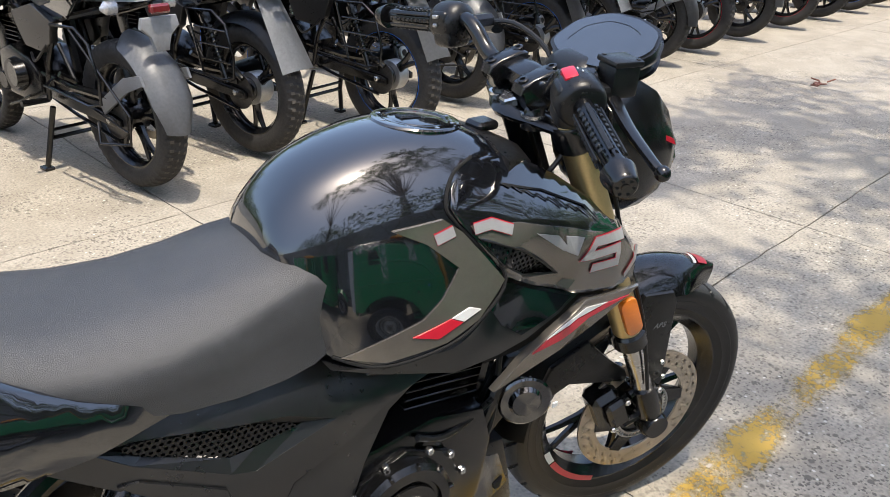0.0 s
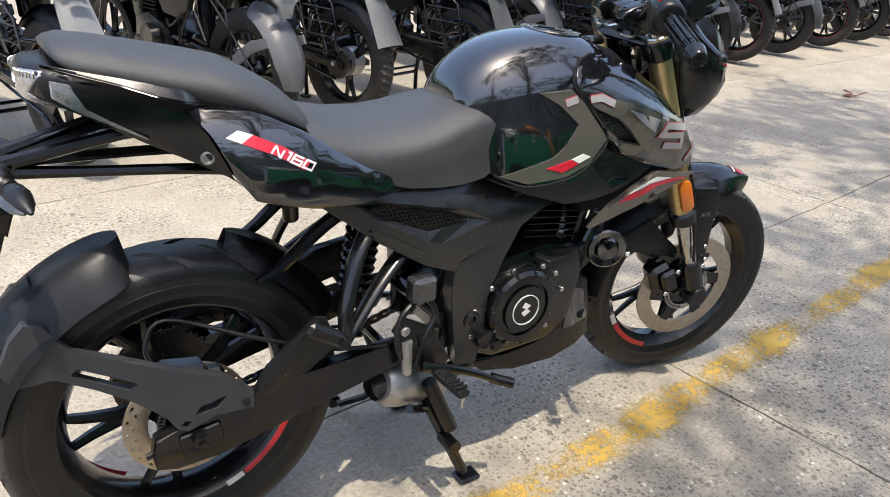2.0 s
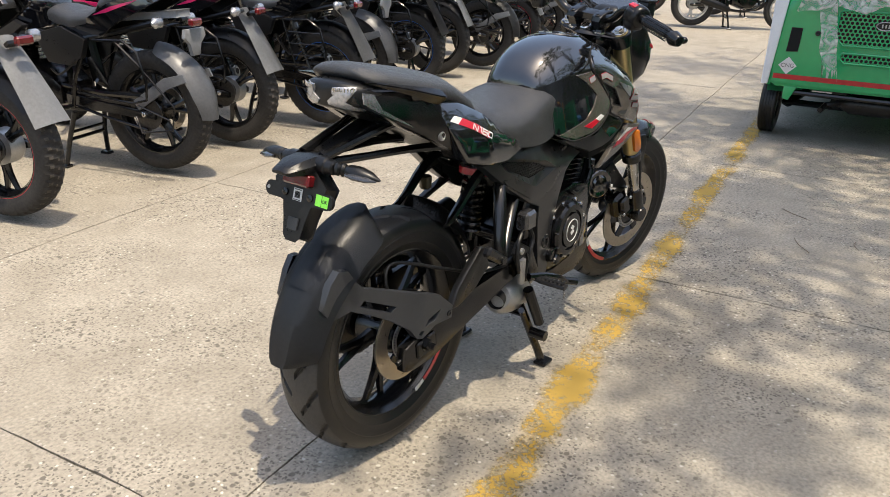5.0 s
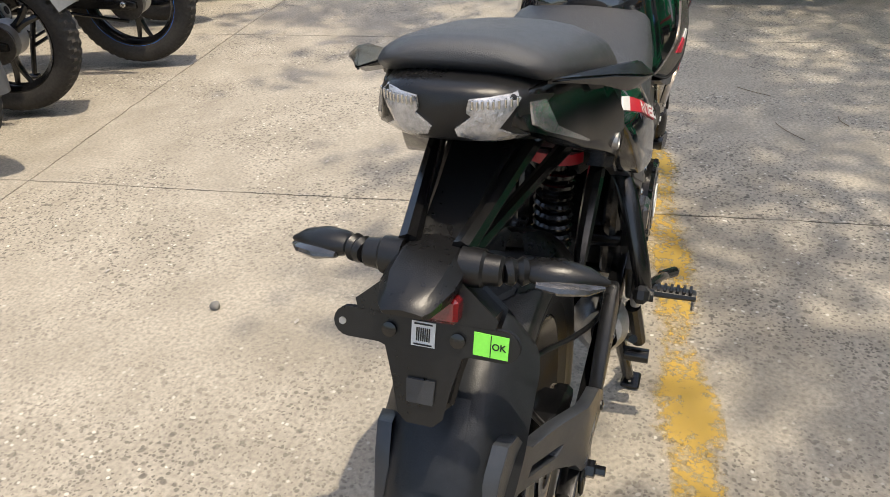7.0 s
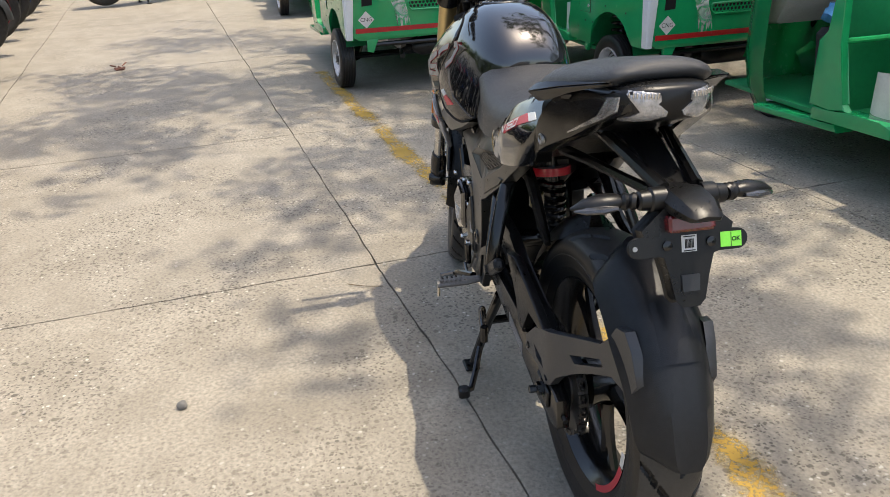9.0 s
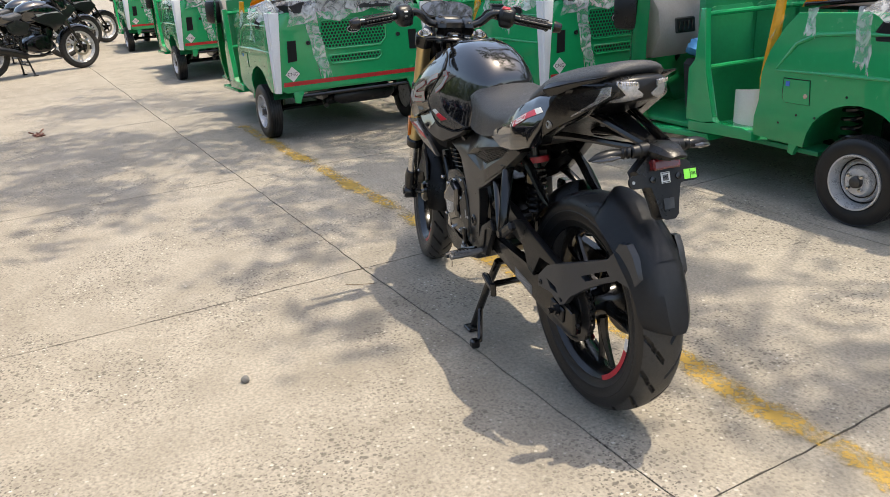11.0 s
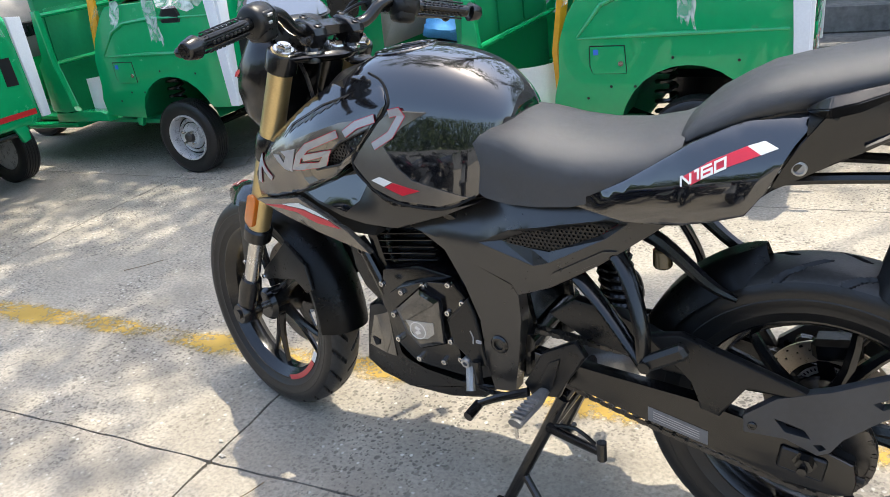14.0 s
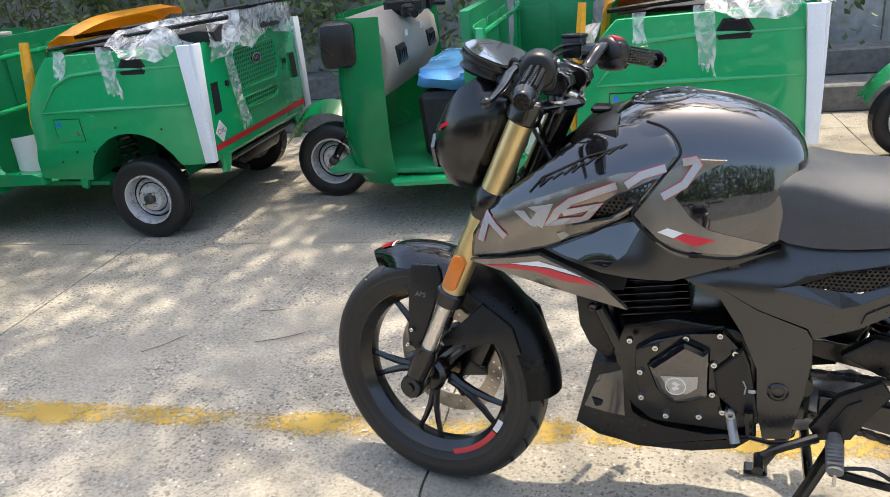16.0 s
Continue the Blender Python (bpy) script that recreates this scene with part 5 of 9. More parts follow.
def seat_group(bike):
    def ring(x, zt, w, zb, wb, dome):
        half = [(0, zt), (0.3 * w, zt - 0.05 * dome), (0.55 * w, zt - 0.22 * dome), (0.76 * w, zt - 0.55 * dome), (0.92 * w, zt - dome), (w, zt - dome * 1.6), (w * 0.995, (zt - dome * 1.6 + zb) / 2), (wb, zb), (0, zb)]
        return [(x, y, z) for y, z in mirror_half(half)]
    rings = [ring(0.657, 0.815, 0.100, 0.795, 0.100, 0.010), ring(0.648, 0.834, 0.108, 0.772, 0.110, 0.012), ring(0.615, 0.856, 0.117, 0.742, 0.122, 0.018), ring(0.575, 0.866, 0.122, 0.728, 0.130, 0.022), ring(0.53, 0.862, 0.130, 0.724, 0.136, 0.026),
             ring(0.47, 0.850, 0.140, 0.727, 0.142, 0.030), ring(0.40, 0.843, 0.146, 0.737, 0.147, 0.032), ring(0.33, 0.846, 0.148, 0.758, 0.146, 0.032), ring(0.27, 0.858, 0.145, 0.79, 0.138, 0.032), ring(0.215, 0.880, 0.134, 0.825, 0.124, 0.028)]
    bm = loft(bmesh.new(), rings)
    seat = part("rider_seat", bm, SEAT, bike, "black vinyl rider seat", angle=60)
    rings = [ring(0.232, 0.860, 0.090, 0.842, 0.09, 0.010), ring(0.224, 0.884, 0.110, 0.846, 0.108, 0.022), ring(0.195, 0.911, 0.118, 0.862, 0.112, 0.026), ring(0.155, 0.935, 0.120, 0.878, 0.112, 0.028), ring(0.118, 0.954, 0.120, 0.890, 0.110, 0.026),
             ring(0.07, 0.966, 0.118, 0.903, 0.108, 0.024), ring(0.0, 0.980, 0.112, 0.920, 0.102, 0.022), ring(-0.08, 0.995, 0.102, 0.945, 0.094, 0.020), ring(-0.120, 1.000, 0.092, 0.960, 0.084, 0.018), ring(-0.138, 0.996, 0.078, 0.972, 0.072, 0.012), ring(-0.146, 0.989, 0.06, 0.979, 0.056, 0.004)]
    bm = loft(bmesh.new(), rings)
    part("pillion_seat", bm, SEAT, bike, "black vinyl pillion seat", angle=60)
    # seat pan and tail core
    rings = []
    for x, zt, zb, w in ((0.42, 0.75, 0.70, 0.10), (0.30, 0.79, 0.71, 0.12), (0.20, 0.85, 0.745, 0.120), (0.10, 0.90, 0.80, 0.118), (0.0, 0.925, 0.845, 0.096), (-0.08, 0.948, 0.885, 0.076), (-0.15, 0.958, 0.915, 0.056)):
        rings.append([(x, y, z) for y, z in mirror_half([(0, zt), (w, zt), (w * 0.98, (zt + zb) / 2), (w * 0.72, zb), (0, zb)])])
    part("tail_core", loft(bmesh.new(), rings), MATTE, bike, "matte undertail", angle=30)
    SIDE = [(0.416, 0.742), (0.363, 0.762), (0.300, 0.795), (0.250, 0.826), (0.200, 0.858), (0.140, 0.888), (0.089, 0.906), (0.022, 0.908), (0.052, 0.866), (0.085, 0.800), (0.112, 0.762), (0.160, 0.748), (0.219, 0.735), (0.300, 0.728)]
    TAIL = [(0.016, 0.906), (0.043, 0.870), (0.064, 0.833), (0.085, 0.790), (0.112, 0.765), (0.078, 0.796), (0.035, 0.821), (-0.040, 0.860), (-0.100, 0.892), (-0.155, 0.920), (-0.168, 0.929), (-0.166, 0.952), (-0.143, 0.958), (-0.060, 0.948), (0.0, 0.922)]
    for s in (-1, 1):
        sp = part("side_panel", panel(SIDE, y_side, s, 0.03, 0.018, 0.005), GLOSS, bike, "glossy black side panel with model decal", angle=60)
        part("decal", decal([(0.072, 0.862), (0.092, 0.871), (0.114, 0.864), (0.094, 0.853)], y_side, s, 0.0015), WHITE, sp, "white flash")
        part("decal", decal([(0.094, 0.853), (0.114, 0.864), (0.160, 0.843), (0.200, 0.818), (0.188, 0.806), (0.145, 0.832)], y_side, s, 0.0015), RED, sp, "red flash")
        bm = model_letters("N160", (0.0152, 0.0125), 0.0052, 0.0034, (0.172, 0.8255), -27 if s < 0 else 27, y_side, s, 0.003, 0.35)
        part("lettering", bm, WHITE, sp, "white N160 lettering", smooth=False)
        tc = part("tail_cover", panel(TAIL, y_tail, s, 0.03, 0.018, 0.005), SATIN, bike, "satin black tail cover", angle=60)
        bm = bmesh.new()
        lathe(bm, [(0.011, s * 0.12), (0.011, s * 0.1405), (0.008, s * 0.1415), (0.007, s * 0.138), (0.0001, s * 0.138)], 14, (0.043, 0, 0.834))
        part("bolt", bm, ALLOY, tc)
        # silvered tail lamp on the side, drawn out to a thin strip forward
        YL = lambda x, z: y_tail(x, z) + 0.003
        LAMP = [(-0.152, 0.949), (-0.128, 0.944), (-0.124, 0.934), (-0.112, 0.911), (-0.080, 0.892), (-0.036, 0.867), (-0.036, 0.864), (-0.085, 0.888), (-0.130, 0.911), (-0.152, 0.926)]
        part("tail_lamp", panel(LAMP, YL, s, 0.005, 0.02, 0.0015), CLEARLENS, tc, "clear silvered tail lamp")
        rings = []
        for x, yo, yi, z, h in ((0.040, 0.132, 0.112, 0.918, 0.008), (0.022, 0.160, 0.110, 0.926, 0.024), (0.005, 0.178, 0.106, 0.932, 0.036), (-0.03, 0.172, 0.108, 0.941, 0.034), (-0.07, 0.148, 0.108, 0.953, 0.022), (-0.12, 0.121, 0.100, 0.965, 0.012), (-0.163, 0.098, 0.093, 0.975, 0.004)):
            e = yo - yi
            rings.append([(x, s * y, zz) for y, zz in ((yo, z), (yo - 0.25 * e, z + 0.40 * h), (yi, z), (yi + 0.003, z - 0.3 * h), (yo - 0.3 * e, z - 0.55 * h))])
        bm = loft(bmesh.new(), rings)
        bmesh.ops.bevel(bm, geom=bm.edges[:], offset=0.002, segments=2, affect="EDGES")
        tube(bm, [(-0.02, s * 0.125, 0.930), (-0.035, s * 0.085, 0.930)], [0.010, 0.014], 8)
        part("grab_rail", bm, SATIN, bike, "satin black grab rail")
    # rear face of the tail with two zigzag lamps
    def oval(w, z0, z1):
        zc, hz = (z0 + z1) / 2, (z1 - z0) / 2
        return [(w * abs(math.sin(a)) ** 0.62, zc + hz * math.copysign(abs(math.cos(a)) ** 0.62, math.cos(a))) for a in (math.pi * k / 14 for k in range(15))]
    END = ((0.036, 0.141, 0.826, 0.932), (-0.010, 0.120, 0.848, 0.946), (-0.060, 0.104, 0.868, 0.958), (-0.110, 0.091, 0.892, 0.966), (-0.145, 0.081, 0.903, 0.970), (-0.165, 0.070, 0.909, 0.970), (-0.178, 0.052, 0.914, 0.968), (-0.185, 0.026, 0.920, 0.963))
    rings = [[(x, y, z) for y, z in mirror_half(oval(w, z0, z1))] for x, w, z0, z1 in END]
    rear = part("tail_end", loft(bmesh.new(), rings), MATTE, bike, "satin black tail end", angle=60)
    def tail_x(y, z):
        """The rear surface of the tail end at a sideways place and height."""
        xs = [e[0] for e in reversed(END)]
        for k in range(60):
            x = -0.185 + 0.0015 * k
            w, z0, z1 = (float(np.interp(x, xs, [e[i] for e in reversed(END)])) for i in (1, 2, 3))
            if abs(y / w) ** 3.2 + abs((z - (z0 + z1) / 2) / ((z1 - z0) / 2)) ** 3.2 <= 1:
                return x
        return -0.1
    for s in (-1, 1):
        zig = [(0.072, 0.961), (0.050, 0.961), (0.026, 0.959), (0.024, 0.947), (0.028, 0.943), (0.012, 0.930), (0.015, 0.923), (0.042, 0.915), (0.070, 0.908), (0.075, 0.914), (0.053, 0.930), (0.067, 0.949)]
        bm = panel(zig, tail_x, 1, 0.005, 0.008, 0.0008)
        for v in bm.verts:
            x, y, z = v.co
            v.co = (2 * tail_x(x, z) - y - 0.0035, s * x, z)
        lamp = part("tail_lamp", bm, LENS_W, rear, "clear silvered zigzag tail lamp", angle=60)
        for k in range(9):
            bm = bmesh.new()
            y = 0.030 + 0.0048 * k
            box(bm, (tail_x(y, 0.955) - 0.0065, s * y, 0.9555), (0.003, 0.0022, 0.009), 0.0006)
            part("prism", bm, STEEL, lamp, "bright prism")
    # plate carrier: two arms, head, indicators, plate bracket
    bm = bmesh.new()
    for s in (-1, 1):
        tube(bm, [(0.14, s * 0.060, 0.778), (0.03, s * 0.054, 0.791), (-0.10, s * 0.040, 0.799), (-0.225, s * 0.026, 0.807)], [0.012, 0.0095, 0.009, 0.011], 8, curve=3, flat=1.0)
        tube(bm, [(-0.02, s * 0.060, 0.866), (-0.10, s * 0.048, 0.850), (-0.225, s * 0.028, 0.820)], [0.010, 0.010, 0.012], 8, curve=3)
    arm = part("plate_carrier", bm, SATIN, bike, "black plate carrier arms")
    rings = []
    for x, zt, zb, w in ((0.02, 0.866, 0.852, 0.058), (-0.06, 0.858, 0.844, 0.044), (-0.14, 0.838, 0.824, 0.034), (-0.215, 0.818, 0.804, 0.028)):
        rings.append([(x, y, z) for y, z in mirror_half([(0, zt - 0.006), (w * 0.55, zt - 0.004), (w * 0.8, zt), (w, zt - 0.008), (w * 0.9, zb), (0, zb)])])
    spine = part("spine", loft(bmesh.new(), rings), MATTE, arm, "black tapered undertail spine", angle=25)
    for s in (-1, 1):
        bm = bmesh.new()
        tube(bm, [(-0.02, s * 0.058, 0.870), (-0.075, s * 0.041, 0.864), (-0.12, s * 0.034, 0.850), (-0.21, s * 0.026, 0.822)], 0.0035, 8, curve=4)
        part("edge", bm, GLOSS, spine, "glossy rounded edge")
    bm = bmesh.new()
    rings = []
    for x, zt, zb, w in ((-0.205, 0.822, 0.800, 0.034), (-0.24, 0.827, 0.795, 0.039), (-0.28, 0.824, 0.795, 0.037), (-0.312, 0.814, 0.797, 0.026), (-0.319, 0.808, 0.801, 0.020)):
        rings.append([(x, y, z) for y, z in mirror_half([(0, zt), (w * 0.7, zt - 0.002), (w, (zt + zb) / 2), (w * 0.9, zb), (0, zb)])])
    loft(bm, rings)
    for s in (-1, 1):
        tube(bm, [(-0.232, s * k, 0.807) for k in (0.03, 0.052, 0.055, 0.070, 0.073)], [0.0205, 0.0195, 0.0165, 0.0150, 0.0110], 18)
    part("carrier_head", bm, MATTE, arm, "dark grey lamp head")
    bm = bmesh.new()
    plate(bm, [(-0.03, 0.797), (0.03, 0.797), (0.068, 0.765), (0.060, 0.735), (0.036, 0.727), (0.026, 0.69), (0.019, 0.655), (0.012, 0.648), (-0.012, 0.648), (-0.019, 0.655), (-0.026, 0.69), (-0.036, 0.727), (-0.060, 0.735), (-0.068, 0.765)], -0.212, -0.252, 0.006, "x",
          Matrix.Translation((-0.25, 0, 0.8)) @ Matrix.Rotation(radians(17), 4, "Y") @ Matrix.Translation((0.25, 0, -0.8)))
    brk = part("plate_bracket", bm, MATTE, arm, "black number plate bracket")
    bm = bmesh.new()
    plate(bm, [(-0.013, 0.668), (0.013, 0.668), (0.014, 0.692), (-0.014, 0.692)], -0.2525, -0.2555, 0.001, "x", Matrix.Translation((-0.25, 0, 0.8)) @ Matrix.Rotation(radians(17), 4, "Y") @ Matrix.Translation((0.25, 0, -0.8)))
    part("pad", bm, GUARD_PL, brk, "grey rectangular pad")
    TB = Matrix.Translation((-0.262, 0, 0.742)) @ Matrix.Rotation(radians(17), 4, "Y")
    bm = bmesh.new()
    ol = []
    for cy, a0 in ((0.082, -90), (-0.082, 90)):
        for k in range(9):
            w = radians(a0 + 22.5 * k)
            ol.append((cy + 0.0140 * math.cos(w), 0.0140 * math.sin(w)))
    plate(bm, ol, -0.008, 0.0, 0.002, "x", TB)
    bar = part("plate_bar", bm, MATTE, arm, "black plate mounting bar")
    for y in (-0.036, 0.036):
        bm = bmesh.new()
        lathe(bm, [(0.008, -0.008), (0.008, -0.0115), (0.004, -0.0125), (0.0001, -0.0125)], 10, (0, y, 0), "x")
        part("bolt", moved(bm, TB), SATIN, bar)
    bm = bmesh.new()
    lathe(bm, [(0.004, -0.0080), (0.004, -0.0095), (0.0001, -0.0095)], 10, (0, 0.088, 0), "x")
    part("rivet", moved(bm, TB), ALLOY, bar)
    bm = bmesh.new()
    plate(bm, [(-0.0125, -0.0125), (0.0125, -0.0125), (0.0125, 0.0135), (-0.0125, 0.0135)], -0.0095, -0.0085, 0, "x", TB)
    lab = part("sticker", bm, WHITE, bar, "white printed sticker")
    bm = bmesh.new()
    for z in (0.0112, -0.0105):
        box(bm, (-0.0100, 0, z), (0.0006, 0.019, 0.0016))
    for k in range(7):
        box(bm, (-0.0100, -0.0066 + 0.0022 * k, 0.0003), (0.0006, 0.0013, 0.014))
    part("print", moved(bm, TB), MATTE, lab, "dark print bars")
    bm = bmesh.new()
    plate(bm, [(-0.087, -0.012), (-0.052, -0.011), (-0.052, 0.0125), (-0.087, 0.0115)], -0.0095, -0.0085, 0, "x", TB)
    lab = part("sticker", bm, LIME, bar, "lime green OK sticker")
    bm = text_mesh("OK", 0.0095, 0, 0.0002)
    part("print", moved(bm, TB @ Matrix.Translation((-0.0100, -0.0775, 0.0)) @ Matrix.Rotation(radians(-90), 4, "Z") @ Matrix.Rotation(radians(90), 4, "X")), MATTE, lab, "OK lettering", smooth=False)
    bm = bmesh.new()
    plate(bm, [(-0.0698, -0.0110), (-0.0690, -0.0110), (-0.0690, 0.0112), (-0.0698, 0.0112)], -0.0101, -0.0096, 0, "x", TB)
    part("print", bm, MATTE, lab)
    bm = bmesh.new()
    box(bm, (-0.266, 0, 0.778), (0.022, 0.076, 0.026), 0.004, Matrix.Rotation(radians(17), 4, "Y"))
    part("rear_reflector", bm, TAIL_RED, arm, "red rear reflector")
    for s in (-1, 1):
        bm = bmesh.new()
        pts = [(-0.232, s * 0.072, 0.806), (-0.228, s * 0.078, 0.806), (-0.226, s * 0.083, 0.806), (-0.224, s * 0.088, 0.805), (-0.222, s * 0.094, 0.805)]
        tube(bm, pts, [0.012, 0.015, 0.011, 0.015, 0.012], 12)
        ind = part("indicator", bm, MATTE, arm, "smoked rear indicator")
        bm = bmesh.new()
        tube(bm, [(-0.222, s * 0.090, 0.805), (-0.220, s * 0.102, 0.805), (-0.216, s * 0.125, 0.803), (-0.211, s * 0.150, 0.799), (-0.206, s * 0.170, 0.794)], [0.010, 0.017, 0.019, 0.014, 0.003], 12, flat=0.75)
        part("lamp_body", bm, MATTE, ind)
        bm = bmesh.new()
        tube(bm, [(-0.236, s * 0.104, 0.801), (-0.232, s * 0.125, 0.799), (-0.224, s * 0.150, 0.796), (-0.214, s * 0.166, 0.793)], [0.006, 0.012, 0.010, 0.003], 10, flat=0.6)
        part("lens", bm, SMOKE, ind, "smoked lens")


def chassis_group(bike):
    FRAME = [(0.770, 0.647), (0.700, 0.684), (0.635, 0.709), (0.583, 0.722), (0.409, 0.739), (0.300, 0.724), (0.238, 0.716), (0.322, 0.653), (0.356, 0.628), (0.449, 0.571), (0.521, 0.540), (0.532, 0.562), (0.622, 0.594), (0.690, 0.631)]
    LEG = [(0.768, 0.643), (0.690, 0.604), (0.646, 0.533), (0.616, 0.460), (0.611, 0.367), (0.597, 0.300), (0.547, 0.310), (0.530, 0.408), (0.520, 0.487), (0.522, 0.536), (0.534, 0.557), (0.622, 0.589), (0.690, 0.626)]
    INLET = [(0.598, 0.640), (0.527, 0.676), (0.421, 0.700), (0.342, 0.715), (0.302, 0.712), (0.342, 0.680), (0.449, 0.622), (0.481, 0.611)]
    FLOOR = [(0.552, 0.647), (0.500, 0.671), (0.421, 0.690), (0.350, 0.705), (0.322, 0.705), (0.354, 0.682), (0.452, 0.639), (0.488, 0.640)]
    for s in (-1, 1):
        fc = part("frame_cover", panel(FRAME, y_frame, s, 0.03, 0.016, 0.003, 0, [INLET]), FRAME_PL, bike, "satin black frame cover with mesh inlet", angle=24)
        # inlet depth is painted: a black sheet just behind the mesh
        part("inlet", panel(FLOOR, lambda x, z: y_frame(x, z) - 0.016, s, 0.004, 0.03, 0.001), SHADE_AND_TRIM, fc, "black sheet for the shade inside the inlet")
        part("grille", hexmesh(FLOOR, lambda x, z: y_frame(x, z) - 0.0105, s, 0.0085), MATTE, fc, "honeycomb grille", smooth=False)
        bm = bmesh.new()
        rim0 = [bm.verts.new((x, s * (y_frame(x, z) - 0.001), z)) for x, z in INLET]
        rim1 = [bm.verts.new((x, s * (y_frame(x, z) - 0.011), z)) for x, z in FLOOR]
        for k in range(8):
            bm.faces.new((rim0[k], rim0[(k + 1) % 8], rim1[(k + 1) % 8], rim1[k]))
        part("inlet_lip", bm, FRAME_PL, fc, "bevelled inlet surround", smooth=False)
        step = [(0.446, 0.584), (0.352, 0.637), (0.342, 0.642), (0.322, 0.660), (0.345, 0.658), (0.440, 0.604)]
        part("foot_plate", panel(step, lambda x, z: y_frame(x, z) + 0.004, s, 0.006, 0.03, 0.002), FRAME_PL, fc, angle=24)
        yl = lambda x, z: float(np.interp(x, [0.52, 0.62, 0.77], [0.141, 0.137, 0.118])) - 0.004
        leg = part("pivot_cover", panel(LEG, yl, s, 0.03, 0.03, 0.003), FRAME_PL, bike, "satin black pivot cover", angle=24)
        bm = bmesh.new()
        lathe(bm, [(0.020, s * 0.112), (0.020, s * 0.137), (0.016, s * 0.140), (0.011, s * 0.140), (0.010, s * 0.134), (0.0001, s * 0.134)], 18, (0.575, 0, 0.415))
        part("pivot_bolt", bm, SATIN, leg)
        # swingarm
        SW = [(0.50, 0.415), (0.412, 0.403), (0.19, 0.390), (0.0, 0.358), (-0.072, 0.335), (-0.078, 0.300), (-0.074, 0.272), (-0.04, 0.262), (0.045, 0.268), (0.22, 0.310), (0.435, 0.358), (0.50, 0.370)]
        bm = bmesh.new()
        plate(bm, SW, s * 0.104, s * 0.132, 0.004)
        sw = part("swingarm", bm, SATIN, bike, "black box-section swingarm")
        bm = bmesh.new()
        box(bm, (0.005, s * 0.135, 0.316), (0.075, 0.006, 0.045), 0.004, Matrix.Rotation(radians(-8), 4, "Y"))
        tube(bm, [(-0.074, s * 0.118, 0.300), (-0.088, s * 0.118, 0.297)], [0.006, 0.006], 8)
        part("adjuster", bm, MATTE, sw, "chain adjuster")
        if s > 0:
            bm = bmesh.new()
            plate(bm, [(0.27, 0.352), (0.27, 0.322), (0.16, 0.300), (0.16, 0.330)], 0.1322, 0.1328)
            lb = part("label_plate", bm, DARKGREY_PL, sw, "grey information label")
            bm = bmesh.new()
            for k in range(4):
                plate(bm, [(0.26, 0.344 - 0.005 * k), (0.26, 0.3425 - 0.005 * k), (0.175, 0.324 - 0.005 * k), (0.175, 0.3255 - 0.005 * k)], 0.1329, 0.1332)
            part("print", bm, SILVER, lb, "print bars")
            bm = bmesh.new()
            plate(bm, [(0.40, 0.46), (0.47, 0.498), (0.415, 0.540), (0.322, 0.528), (0.263, 0.490), (0.10, 0.450), (-0.02, 0.430), (0.10, 0.425), (0.24, 0.425)], 0.092, 0.118, 0.006)
            part("chain_guard", bm, MATTE, sw, "matte chain guard")
        # hanger and pillion peg
        bm = bmesh.new()
        tube(bm, [(0.352, s * 0.104, 0.668), (0.305, s * 0.136, 0.624), (0.268, s * 0.166, 0.535), (0.262, s * 0.178, 0.478)], [0.018, 0.017, 0.016, 0.014], 12, curve=4, flat=0.6)
        tube(bm, [(0.415, s * 0.115, 0.600), (0.350, s * 0.142, 0.556), (0.285, s * 0.170, 0.498), (0.262, s * 0.178, 0.474)], [0.018, 0.016, 0.015, 0.014], 12, curve=4, flat=0.6)
        hang = part("peg_hanger", bm, SATIN, bike, "black pillion peg hanger")
        bm = bmesh.new()
        box(bm, (0.225, s * 0.178, 0.495), (0.090, 0.024, 0.028), 0.007, Matrix.Rotation(radians(32), 4, "Y"))
        tube(bm, [(0.255, s * 0.168, 0.475), (0.255, s * 0.195, 0.475)], 0.011, 10)
        part("pillion_peg", bm, MATTE, hang, "folded pillion footpeg")
        # rider peg
        bm = bmesh.new()
        plate(bm, [(0.400, 0.470), (0.470, 0.430), (0.515, 0.350), (0.500, 0.325), (0.440, 0.335), (0.425, 0.37), (0.38, 0.44)], s * 0.135, s * 0.155, 0.005)
        plate(bm, [(0.430, 0.43), (0.455, 0.415), (0.480, 0.365), (0.450, 0.36)], s * 0.155, s * 0.160, 0.002)
        rs = part("footrest_plate", bm, MATTE, bike, "black footrest plate")
        bm = bmesh.new()
        tube(bm, [(0.470, s * 0.150, 0.345), (0.472, s * 0.190, 0.342), (0.478, s * 0.265, 0.338)], [0.011, 0.017, 0.015], 10, flat=0.62)
        peg = part("footpeg", bm, MATTE if s < 0 else PEG, rs, "ribbed rider footpeg" if s < 0 else "grey cast rider footpeg with worn tread")
        for k in range(6):
            bm = bmesh.new()
            box(bm, (0.474 + k * 0.0007, s * (0.195 + 0.012 * k), 0.350), (0.026, 0.006, 0.005), 0.001)
            part("rib", bm, MATTE if s < 0 else PEG, peg)
        bm = bmesh.new()
        lathe(bm, [(0.0035, 0.305), (0.0035, 0.332)], 8, (0.477, s * 0.262, 0), "z")
        part("feeler", bm, STEEL, rs, "bright peg feeler")
        bm = bmesh.new()
